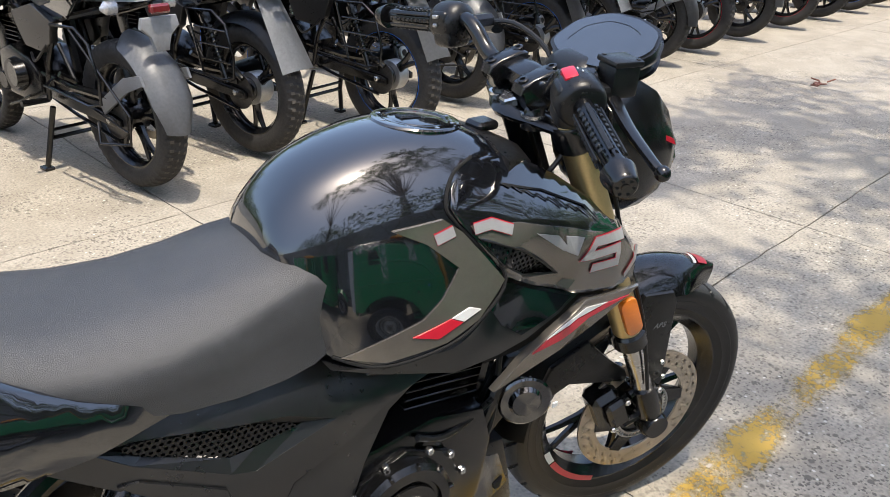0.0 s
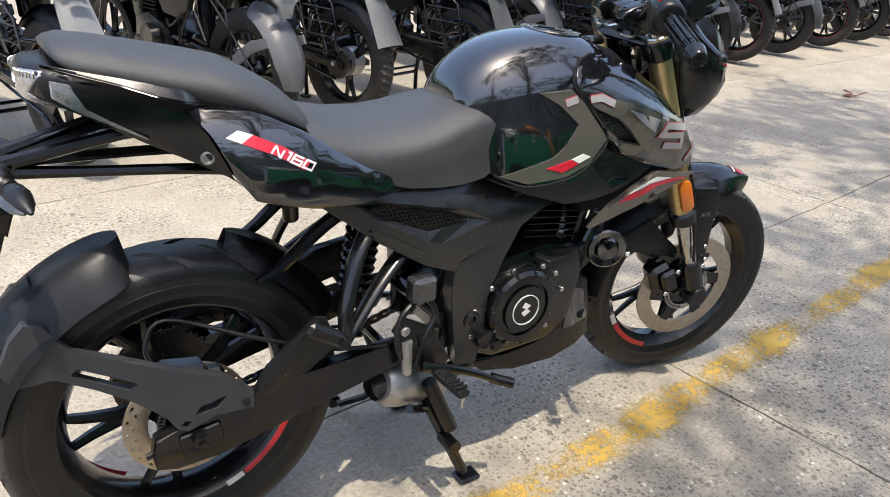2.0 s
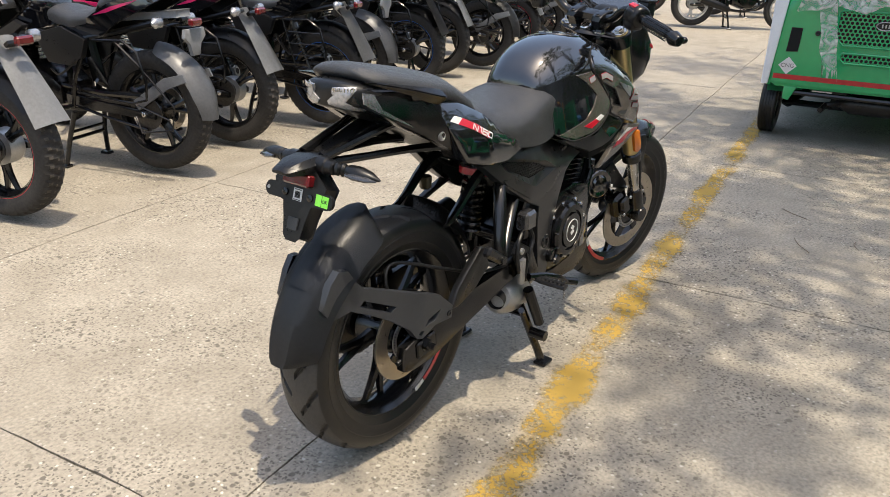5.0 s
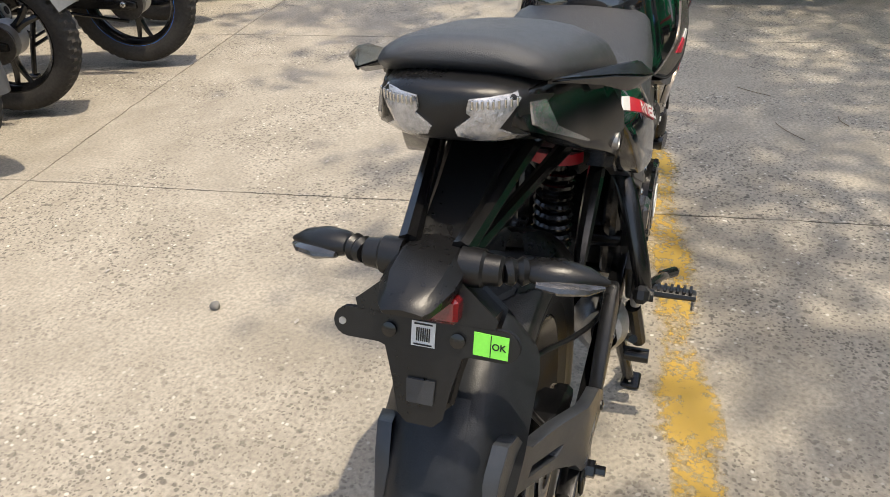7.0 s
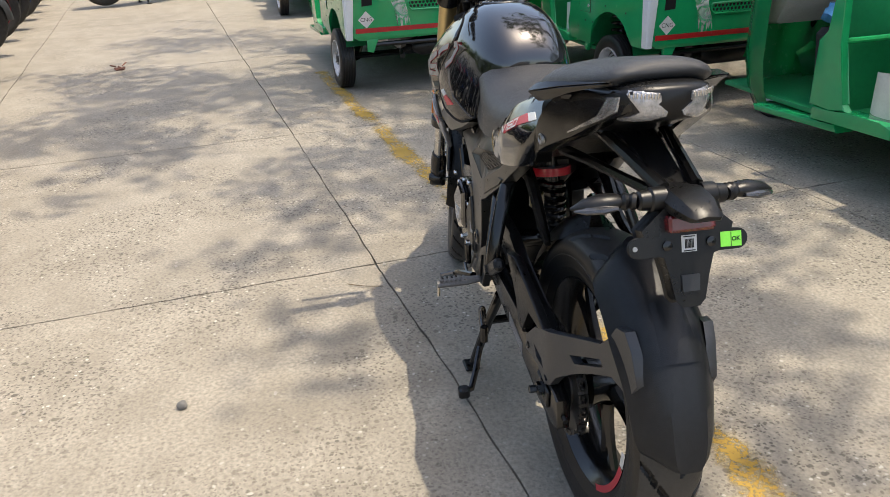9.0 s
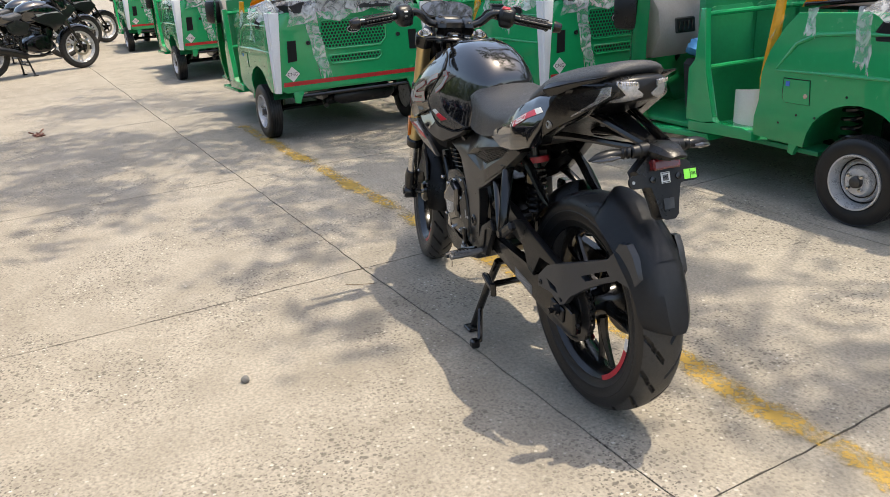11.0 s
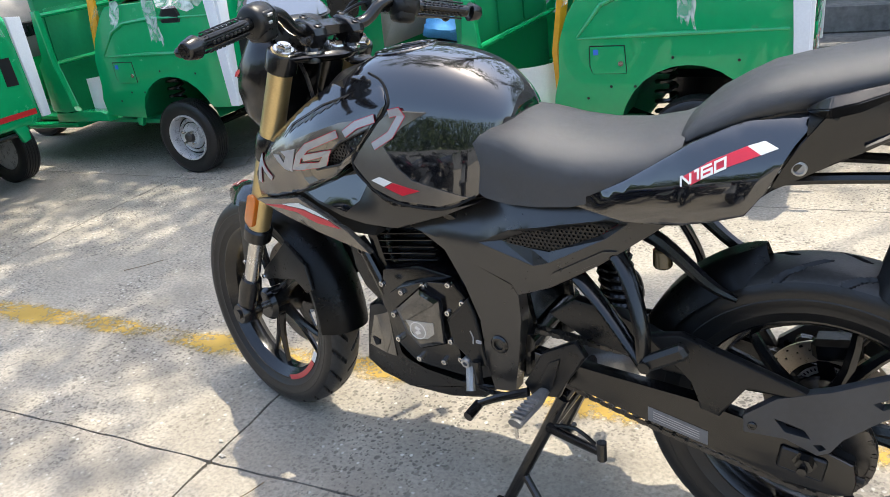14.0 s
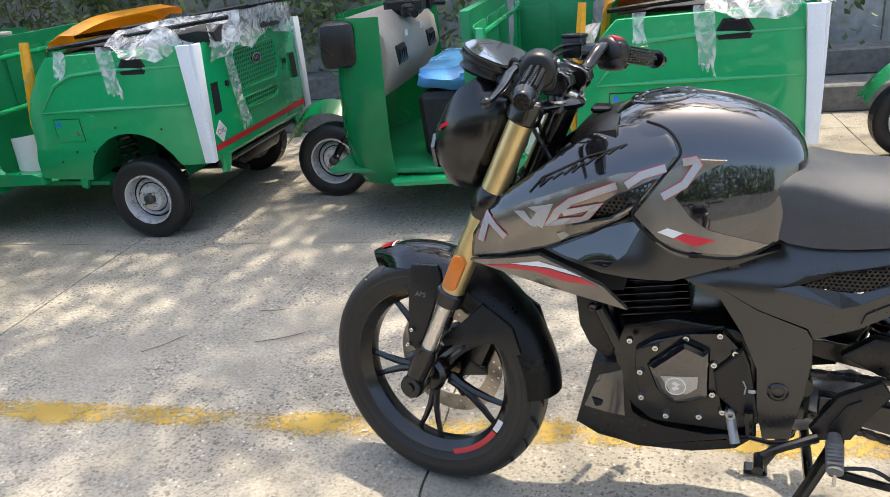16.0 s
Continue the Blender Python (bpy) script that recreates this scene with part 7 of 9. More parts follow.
def build_motorcycle():
    bike = thing("motorcycle", "black naked sports motorcycle with gold fork on its centre stand", "motorcycle")
    wheel_set(bike, FRONT_C, True)
    wheel_set(bike, REAR_C, False)
    front_end(bike)
    tank_group(bike)
    seat_group(bike)
    chassis_group(bike)
    return bike


build_motorcycle()


# ---- the row of parked motorcycles ----
def row_tyre(R, w, n=72):
    """Block-tread commuter tyre."""
    prof = [(-0.72, 1.0), (-0.95, 0.72), (-1.0, 0.45), (-0.92, 0.22), (-0.7, 0.08), (-0.4, 0.02), (-0.08, 0.0), (0.08, 0.0), (0.4, 0.02), (0.7, 0.08), (0.92, 0.22), (1.0, 0.45), (0.95, 0.72), (0.72, 1.0)]
    bm = bmesh.new()
    rings, sunk = [], set()
    dep = R - 0.222
    for j in range(n * 2):
        a = math.pi * j / n
        ring = []
        for q, (u, d) in enumerate(prof):
            r = R - d * dep
            blk = (j + (q // 2)) % 3
            low = d < 0.3 and blk == 0
            if low:
                r -= 0.009
            ring.append(bm.verts.new((r * math.cos(a), u * w / 2, r * math.sin(a))))
            if low or d > 0.3:
                sunk.add(ring[-1])
        rings.append(ring)
    for j in range(n * 2):
        a, b = rings[j], rings[(j + 1) % (n * 2)]
        for q in range(len(prof) - 1):
            f = bm.faces.new((a[q], a[q + 1], b[q + 1], b[q]))
            # dusty lands; sunken tread takes darker rubber as painted groove shade
            f.material_index = 0 if any(v in sunk for v in f.verts) else 1
    return bm


HUGGER_PL = material("blue_grey_guard_plastic", (0.105, 0.110, 0.118), 0.40, var=0.15, scale=9, bump=0.15, bump_scale=400, rough_var=0.08, dust=0.012)


def build_row_bike(label, style, accent, rim_mat=None, rim_accent=None):
    """A commuter motorcycle on its centre stand; x forward from the rear axle, y to its left."""
    bike = thing("motorcycle", label, "motorcycle", "motorcycles parked in the row")
    zr = 0.335
    rim_mat = rim_mat or SATIN
    for c, w, nm in (((0, 0, zr), 0.118, "rear_wheel"), ((1.32, 0, 0.300), 0.095, "front_wheel")):
        m = Matrix.Translation(c)
        wh = part(nm, moved(rim_mesh(0.222, w * 0.72, 0.062 if nm[0] == "r" else 0.045, 0.11), m), rim_mat, bike, "cast alloy wheel")
        spoke_set(wh, m, rim_mat, 0.222, 0.062 if nm[0] == "r" else 0.045, 3 if style == "flap" else 5, 0.4, 0.012)
        part("tyre", moved(row_tyre(0.312 if nm[0] == "r" else 0.298, w), m), [RUBBER_DUSTY, ROW_LAND], wh, "dusty block-tread tyre")
        if rim_accent:
            for s in (-1, 1):
                part("rim_stripe", moved(arc_decal(0.222, 0.2275, 0, 360, s * (w * 0.36 + 0.001), 48), m), rim_accent, wh, "coloured rim stripe")
        if nm[0] == "f" or style != "flap":
            dk = part("brake_disc", moved(disc_mesh(0.12, 0.085, 0.004, -0.065, nholes=18, arms=5), m), DISC, wh, "steel brake disc")
            part("disc_carrier", moved(carrier_mesh(0.085, 0.004, -0.065, 5), m), SATIN, dk, "black disc carrier")
        else:
            bm = bmesh.new()
            lathe(bm, [(0.02, -0.065), (0.070, -0.065), (0.078, -0.05), (0.078, 0.02), (0.02, 0.03)], 24)
            part("drum", moved(bm, m), ALLOY, wh, "cast drum brake")
    for s in (-1, 1):
        bm = bmesh.new()
        plate(bm, [(0.50, 0.40), (0.30, 0.375), (-0.02, 0.352), (-0.06, 0.340), (-0.06, 0.312), (-0.01, 0.306), (0.30, 0.325), (0.50, 0.345)], s * 0.085, s * 0.108, 0.004)
        sw = part("swingarm", bm, SATIN, bike, "black swingarm")
        bm = bmesh.new()
        lathe(bm, [(0.014, s * 0.105), (0.014, s * 0.118), (0.008, s * 0.122), (0.0001, s * 0.122)], 8, (0, 0, zr))
        part("axle_nut", bm, STEEL, sw)
        if style == "flap":
            S0, S1 = Vector((0.17, s * 0.118, 0.690)), Vector((0.045, s * 0.118, 0.375))
            bm = bmesh.new()
            tube(bm, [S0, S1], 0.013, 8)
            tube(bm, [S0 + (S1 - S0) * 0.05, S0 + (S1 - S0) * 0.16], 0.026, 10)
            sh = part("shock_absorber", bm, SATIN, bike, "black twin shock absorber")
            bm = bmesh.new()
            d = (S1 - S0).normalized()
            a = d.orthogonal().normalized()
            b = d.cross(a)
            tube(bm, [S0 + (S1 - S0) * (0.16 + 0.62 * k / 72) + (a * math.cos(k * 0.785) + b * math.sin(k * 0.785)) * 0.023 for k in range(73)], 0.0055, 5)
            part("spring", bm, SATIN, sh, "coil spring")
    if style != "flap":
        bm = bmesh.new()
        tube(bm, [(0.40, 0, 0.69), (0.36, 0, 0.46)], 0.035, 10)
        part("shock_absorber", bm, SATIN, bike, "monoshock")
    # chain case on the left
    bm = bmesh.new()
    tube(bm, [(-0.04, 0.095, 0.40), (0.0, 0.095, 0.425), (0.25, 0.095, 0.420), (0.52, 0.095, 0.44)], [0.012, 0.018, 0.018, 0.014], 8)
    plate(bm, [(0.0, 0.395), (0.52, 0.385), (0.52, 0.375), (0.0, 0.37)], 0.088, 0.098)
    tube(bm, [(0.0, 0.095, 0.250), (0.30, 0.095, 0.300), (0.52, 0.095, 0.35)], 0.008, 6)
    part("chain_guard", bm, SATIN, bike, "black chain guard")
    bm = bmesh.new()
    lathe(bm, [(0.085, 0.078), (0.085, 0.084)], 30, (0, 0, zr))
    part("sprocket", bm, CHAIN, bike, "steel sprocket")
    # engine, frame, tank
    bm = bmesh.new()
    plate(bm, [(0.52, 0.34), (0.64, 0.29), (0.82, 0.30), (0.88, 0.38), (0.86, 0.50), (0.74, 0.54), (0.60, 0.50), (0.52, 0.44)], -0.12, 0.12, 0.02)
    lathe(bm, [(0.0001, -0.15), (0.07, -0.15), (0.078, -0.12), (0.078, 0.12), (0.07, 0.15), (0.0001, 0.15)], 20, (0.70, 0, 0.41))
    en = part("engine", bm, ENGINE, bike, "black engine")
    for k in range(6):
        bm = bmesh.new()
        box(bm, (0.80, 0, 0.545 + 0.02 * k), (0.15, 0.16, 0.006), 0.002)
        part("fin", bm, ENGINE, en)
    bm = bmesh.new()
    for s in (-1, 1):
        tube(bm, [(1.00, s * 0.03, 0.90), (0.80, s * 0.09, 0.74), (0.50, s * 0.10, 0.66), (0.46, s * 0.09, 0.36)], 0.016, 8, curve=3)
        tube(bm, [(0.50, s * 0.10, 0.66), (0.2, s * 0.10, 0.72), (-0.12, s * 0.07, 0.80)], 0.014, 8, curve=3)
        tube(bm, [(1.00, s * 0.03, 0.90), (0.94, s * 0.05, 0.60), (0.86, s * 0.05, 0.36)], 0.015, 8, curve=3)
    part("frame", bm, SATIN, bike, "black tubular frame")
    rings = []
    for x, zt, w, zs, zb in ((0.52, 0.86, 0.05, 0.84, 0.76), (0.56, 0.91, 0.10, 0.86, 0.74), (0.66, 0.96, 0.145, 0.87, 0.71), (0.78, 0.985, 0.165, 0.88, 0.70), (0.90, 0.975, 0.165, 0.87, 0.70), (1.00, 0.93, 0.145, 0.85, 0.68), (1.10, 0.86, 0.12, 0.80, 0.66)):
        h = zt - zs
        rings.append([(x, y, z) for y, z in mirror_half([(0, zt), (0.5 * w, zt - 0.1 * h), (0.85 * w, zt - 0.5 * h), (w, zs), (0.85 * w, zs - 0.06), (0.75 * w, zb), (0, zb)])])
    tank = part("fuel_tank", loft(bmesh.new(), rings), GLOSS, bike, "glossy black fuel tank", angle=50)
    for s in (-1, 1):
        bm = bmesh.new()
        plate(bm, [(0.70, 0.80), (1.02, 0.82), (1.06, 0.79), (0.74, 0.765)], s * 0.150, s * 0.160, 0.002)
        part("graphic", bm, accent, tank, "coloured tank graphic")
        part("tank_shroud", panel([(0.66, 0.74), (0.84, 0.80), (1.06, 0.80), (1.14, 0.72), (1.06, 0.64), (0.96, 0.56), (0.90, 0.62), (0.76, 0.68)], lambda x, z: 0.165 - 0.9 * (z - 0.74) ** 2, s, 0.03, 0.06, 0.008), FRAME_PL, tank, "matte black tank shroud", angle=50)
        bm = bmesh.new()
        tube(bm, [(0.66, s * 0.12, 0.42), (0.665, s * 0.165, 0.42)], [0.062, 0.055], 18)
        tube(bm, [(0.80, s * 0.11, 0.37), (0.80, s * 0.150, 0.37)], [0.045, 0.038], 14)
        tube(bm, [(0.56, s * 0.15, 0.34), (0.62, s * 0.165, 0.31), (0.74, s * 0.165, 0.27)], 0.007, 6)
        part("engine_cover", bm, ENGINE, en, "round engine side covers")
        bm = bmesh.new()
        plate(bm, [(0.86, 0.36), (0.93, 0.50), (0.96, 0.62), (0.90, 0.66), (0.84, 0.60), (0.84, 0.40)], s * 0.02, s * 0.085, 0.01)
        part("cylinder_side", bm, ENGINE, en)
        bm = bmesh.new()
        tube(bm, [(0.34, s * 0.10, 0.64), (0.40, s * 0.135, 0.56), (0.50, s * 0.13, 0.50), (0.58, s * 0.10, 0.52)], 0.006, 6, curve=4)
        tube(bm, [(0.98, s * 0.07, 0.86), (1.06, s * 0.13, 0.72), (1.16, s * 0.12, 0.52), (1.26, s * 0.09, 0.36)], 0.005, 6, curve=4)
        part("cable", bm, MATTE, bike)
    # seat and tail
    def ring(x, zt, w, zb):
        return [(x, y, z) for y, z in mirror_half([(0, zt), (0.55 * w, zt - 0.006), (0.9 * w, zt - 0.028), (w, zt - 0.05), (w * 0.94, zb), (0, zb)])]
    part("seat", loft(bmesh.new(), [ring(0.56, 0.845, 0.09, 0.77), ring(0.50, 0.85, 0.11, 0.755), ring(0.38, 0.828, 0.135, 0.745), ring(0.28, 0.838, 0.14, 0.77), ring(0.22, 0.87, 0.125, 0.80)]), SEAT, bike, "black vinyl seat", angle=60)
    part("pillion_seat", loft(bmesh.new(), [ring(0.24, 0.87, 0.10, 0.84), ring(0.20, 0.91, 0.118, 0.85), ring(0.12, 0.945, 0.118, 0.87), ring(-0.03, 0.965, 0.11, 0.90), ring(-0.13, 0.975, 0.09, 0.93), ring(-0.15, 0.965, 0.07, 0.94)]), SEAT, bike, "black vinyl pillion seat", angle=60)
    yt = lambda x, z: float(np.interp(x, [-0.25, -0.1, 0.1, 0.45], [0.085, 0.125, 0.15, 0.13])) - 1.5 * (z - 0.85) ** 2
    for s in (-1, 1):
        tp = part("tail_panel", panel([(0.44, 0.70), (0.42, 0.76), (0.26, 0.80), (0.12, 0.875), (-0.10, 0.935), (-0.22, 0.965), (-0.24, 0.945), (-0.08, 0.865), (0.08, 0.79), (0.20, 0.71), (0.32, 0.68)], yt, s, 0.02, 0.05, 0.005), GLOSS, bike, "glossy black tail panel with graphic", angle=50)
        part("graphic", decal([(0.22, 0.815), (0.10, 0.862), (-0.06, 0.905), (-0.02, 0.885), (0.12, 0.835)], yt, s), accent, tp, "coloured tail graphic")
        part("side_cover", panel([(0.62, 0.70), (0.45, 0.745), (0.30, 0.69), (0.34, 0.60), (0.42, 0.55), (0.56, 0.56)], lambda x, z: 0.135 - 0.8 * (z - 0.66) ** 2, s, 0.03, 0.06, 0.008), FRAME_PL, bike, "matte side cover", angle=50)
        bm = bmesh.new()
        for k in range(3):
            plate(bm, [(-0.09 - 0.035 * k, 0.935 + 0.010 * k), (-0.105 - 0.035 * k, 0.940 + 0.010 * k), (-0.135 - 0.035 * k, 0.895 + 0.014 * k), (-0.115 - 0.035 * k, 0.893 + 0.014 * k)], s * 0.098, s * (0.128 - 0.012 * k), 0.002)
        part("tail_lamp", bm, SMOKE, tp, "smoked tail lamp blades")
        bm = bmesh.new()
        tube(bm, [(0.02, s * 0.125, 0.90), (-0.08, s * 0.150, 0.955), (-0.20, s * 0.140, 0.985), (-0.235, s * 0.10, 0.985)], 0.012, 8, curve=3)
        part("grab_rail", bm, SATIN, bike, "black grab rail")
        bm = bmesh.new()
        tube(bm, [(-0.155, s * 0.05, 0.80), (-0.155, s * 0.10, 0.80)], 0.011, 8)
        ind = part("indicator", bm, MATTE, bike, "clear rear indicator")
        bm = bmesh.new()
        tube(bm, [(-0.155, s * 0.095, 0.80), (-0.155, s * 0.105, 0.80), (-0.155, s * 0.145, 0.80), (-0.155, s * 0.165, 0.798)], [0.012, 0.022, 0.022, 0.006], 12, flat=1.2)
        part("lens", bm, LENS_W, ind, "clear lens")
        # stand
    bm = bmesh.new()
    for s in (-1, 1):
        tube(bm, [(0.46, s * 0.11, 0.30), (0.50, s * 0.13, 0.15), (0.52, s * 0.155, 0.02)], 0.013, 8)
        box(bm, (0.53, s * 0.155, 0.008), (0.06, 0.045, 0.016), 0.004)
    tube(bm, [(0.50, -0.13, 0.15), (0.50, 0.13, 0.15)], 0.010, 8)
    tube(bm, [(0.49, -0.125, 0.19), (0.49, 0.125, 0.19)], 0.008, 8)
    part("centre_stand", bm, SATIN, bike, "black centre stand, lowered")
    # silencer on the right
    bm = bmesh.new()
    tube(bm, [(0.86, -0.06, 0.46), (0.92, -0.09, 0.34), (0.72, -0.13, 0.26), (0.48, -0.145, 0.275)], 0.019, 10, curve=4)
    ex = part("exhaust", bm, SATIN, bike, "black exhaust")
    bm = bmesh.new()
    tube(bm, [(0.50, -0.145, 0.275), (0.46, -0.15, 0.285), (0.16, -0.175, 0.385), (0.09, -0.18, 0.405), (0.07, -0.18, 0.411)], [0.028, 0.046, 0.055, 0.052, 0.046], 16)
    part("silencer", bm, MATTE, ex, "matte black silencer")
    bm = bmesh.new()
    tube(bm, [(0.074, -0.1795, 0.410), (0.062, -0.181, 0.413)], [0.036, 0.034], 16)
    part("end_cap", bm, ALLOY, ex, "silver end cap")
    # black disc on the end cap paints the shaded bore
    bm = bmesh.new()
    tube(bm, [(0.066, -0.1808, 0.4125), (0.058, -0.1815, 0.414)], [0.018, 0.018], 12)
    part("outlet", bm, SHADE_AND_TRIM, ex)
    for s in (-1, 1):
        bm = bmesh.new()
        tube(bm, [(0.44, s * 0.13, 0.34), (0.44, s * 0.25, 0.345)], [0.011, 0.015], 8)
        tube(bm, [(0.20, s * 0.12, 0.46), (0.21, s * 0.18, 0.50)], [0.010, 0.013], 8)
        tube(bm, [(0.44, s * 0.13, 0.34), (0.40, s * 0.125, 0.50), (0.34, s * 0.115, 0.62)], 0.011, 8)
        tube(bm, [(0.20, s * 0.12, 0.46), (0.30, s * 0.115, 0.60)], 0.010, 8)
        part("footrest", bm, SATIN, bike, "footrests")
    # guards behind
    if style == "flap":
        bm = bmesh.new()
        g = []
        for k in range(9):
            t = k / 8
            x, z = -0.135 - 0.20 * t, 0.815 - 0.30 * t - 0.04 * t * t
            w = 0.062 + 0.034 * t
            g.append([bm.verts.new((x + 0.02 * abs(u) ** 2, u * w, z - 0.012 * abs(u) ** 2)) for u in (-1, -0.8, -0.4, 0, 0.4, 0.8, 1)])
        for a, b in zip(g, g[1:]):
            for q in range(6):
                bm.faces.new((a[q], a[q + 1], b[q + 1], b[q]))
        bmesh.ops.solidify(bm, geom=bm.faces[:], thickness=0.006)
        fl = part("mudflap", bm, GREY_PL, bike, "light grey rear mudflap")
        bm = bmesh.new()
        box(bm, (-0.185, 0, 0.785), (0.03, 0.09, 0.02), 0.004, Matrix.Rotation(radians(35), 4, "Y"))
        part("plate_lamp", bm, MATTE, fl)
        bm = bmesh.new()
        g = []
        for k in range(15):
            a = radians(40 + 105 * k / 14)
            g.append([bm.verts.new(((0.345 - 0.05 * abs(u) ** 3) * math.cos(a), u * 0.075, zr + (0.36 - 0.05 * abs(u) ** 3) * math.sin(a))) for u in (-1, -0.75, -0.4, 0, 0.4, 0.75, 1)])
        for a, b in zip(g, g[1:]):
            for q in range(6):
                bm.faces.new((a[q], a[q + 1], b[q + 1], b[q]))
        bmesh.ops.solidify(bm, geom=bm.faces[:], thickness=0.005)
        part("mudguard", bm, MATTE, bike, "black rear mudguard")
    else:
        bm = bmesh.new()
        g = []
        for k in range(17):
            t = k / 16
            a = radians(98 + 84 * t)
            w = float(np.interp(t, [0, 0.1, 0.5, 0.75, 1], [0.05, 0.088, 0.098, 0.092, 0.055]))
            g.append([bm.verts.new(((0.362 - 0.05 * abs(u) ** 2.5) * math.cos(a), u * w, zr + (0.362 - 0.05 * abs(u) ** 2.5) * math.sin(a))) for u in (-1, -0.75, -0.4, 0, 0.4, 0.75, 1)])
        for a, b in zip(g, g[1:]):
            for q in range(6):
                bm.faces.new((a[q], a[q + 1], b[q + 1], b[q]))
        bmesh.ops.solidify(bm, geom=bm.faces[:], thickness=0.005)
        hg = part("mudguard", bm, HUGGER_PL, bike, "blue-grey wheel-hugging mudguard")
        for s in (-1, 1):
            bm = bmesh.new()
            plate(bm, [(0.06, 0.40), (0.03, 0.35), (-0.16, 0.48), (-0.28, 0.52), (-0.26, 0.56), (-0.14, 0.53)], s * 0.10, s * 0.112, 0.003)
            part("guard_arm", bm, HUGGER_PL, hg, "mudguard arm")
        bm = bmesh.new()
        plate(bm, [(0.05, -0.06), (-0.14, -0.055), (-0.20, -0.07), (-0.30, -0.055), (-0.30, 0.055), (-0.20, 0.07), (-0.14, 0.055), (0.05, 0.06)], 0.795, 0.83, 0.006, "z", Matrix.Rotation(radians(6), 4, "Y"))
        pc = part("plate_carrier", bm, GREY_PL, bike, "light grey plate carrier")
        bm = bmesh.new()
        plate(bm, [(-0.075, 0.77), (0.075, 0.77), (0.085, 0.73), (0.04, 0.70), (0.03, 0.64), (-0.03, 0.64), (-0.04, 0.70), (-0.085, 0.73)], -0.255, -0.275, 0.004, "x")
        part("plate_bracket", bm, GREY_PL, pc, "light grey bracket")
    bm = bmesh.new()
    box(bm, (-0.235 if style == "flap" else -0.28, 0, 0.80), (0.03, 0.085, 0.036), 0.008)
    part("rear_lamp", bm, TAIL_RED, bike, "small red rear lamp")
    # guard frame on the left side
    bm = bmesh.new()
    y = 0.185
    tube(bm, [(0.24, 0.13, 0.70), (0.20, y, 0.70), (0.02, y, 0.71), (-0.06, y, 0.66), (-0.10, y, 0.52), (-0.09, y, 0.43), (0.0, y, 0.405), (0.34, y, 0.43), (0.38, 0.13, 0.44)], 0.0065, 7)
    if style == "flap":
        tube(bm, [(0.20, y, 0.70), (0.12, y, 0.418)], 0.0055, 6)
        for z in (0.49, 0.56, 0.63):
            tube(bm, [(0.16, y, z), (-0.08, y, z)], 0.0040, 6)
    else:
        tube(bm, [(0.06, y, 0.70), (-0.06, y, 0.60), (-0.22, y * 0.8, 0.40), (-0.20, y * 0.8, 0.28), (-0.04, y, 0.26), (0.02, y * 0.8, 0.33)], 0.0055, 7)
        tube(bm, [(-0.03, y, 0.40), (-0.19, y * 0.8, 0.33)], 0.004, 6)
    part("leg_guard", bm, SATIN, bike, "black tubular pillion guard")
    # front end
    bm = bmesh.new()
    for s in (-1, 1):
        tube(bm, [(1.00, s * 0.10, 0.99), (1.32, s * 0.10, 0.30)], [0.022, 0.018], 10)
    tube(bm, [(1.01, -0.10, 0.95), (0.98, 0, 0.95), (1.01, 0.10, 0.95)], 0.022, 8)
    part("fork", bm, SATIN, bike, "black front fork")
    bm = bmesh.new()
    tube(bm, [(0.86, 0.36, 1.05), (0.96, 0.20, 1.07), (1.01, 0.06, 1.0), (1.01, -0.06, 1.0), (0.96, -0.20, 1.07), (0.86, -0.36, 1.05)], 0.012, 8, curve=3)
    hb = part("handlebar", bm, SATIN, bike, "black handlebar")
    for s in (-1, 1):
        bm = bmesh.new()
        tube(bm, [(0.845, s * 0.385, 1.048), (0.905, s * 0.27, 1.062)], 0.018, 10)
        box(bm, (0.93, s * 0.235, 1.065), (0.05, 0.05, 0.05), 0.01)
        part("grip", bm, MATTE, hb, "black grip and switches")
    bm = bmesh.new()
    box(bm, (1.14, 0, 0.93), (0.16, 0.19, 0.22), 0.045, Matrix.Rotation(radians(-18), 4, "Y"), seg=2)
    part("headlamp", bm, GLOSS, bike, "black headlamp fairing")
    bm = bmesh.new()
    g = []
    for k in range(11):
        a = radians(35 + 130 * k / 10)
        g.append([bm.verts.new((1.32 + 0.325 * math.cos(a), u * 0.06, 0.30 + (0.325 - 0.03 * u * u) * math.sin(a))) for u in (-1, -0.5, 0, 0.5, 1)])
    for a, b in zip(g, g[1:]):
        for q in range(4):
            bm.faces.new((a[q], a[q + 1], b[q + 1], b[q]))
    bmesh.ops.solidify(bm, geom=bm.faces[:], thickness=0.004)
    part("front_mudguard", bm, GLOSS, bike, "black front mudguard")
    return bike


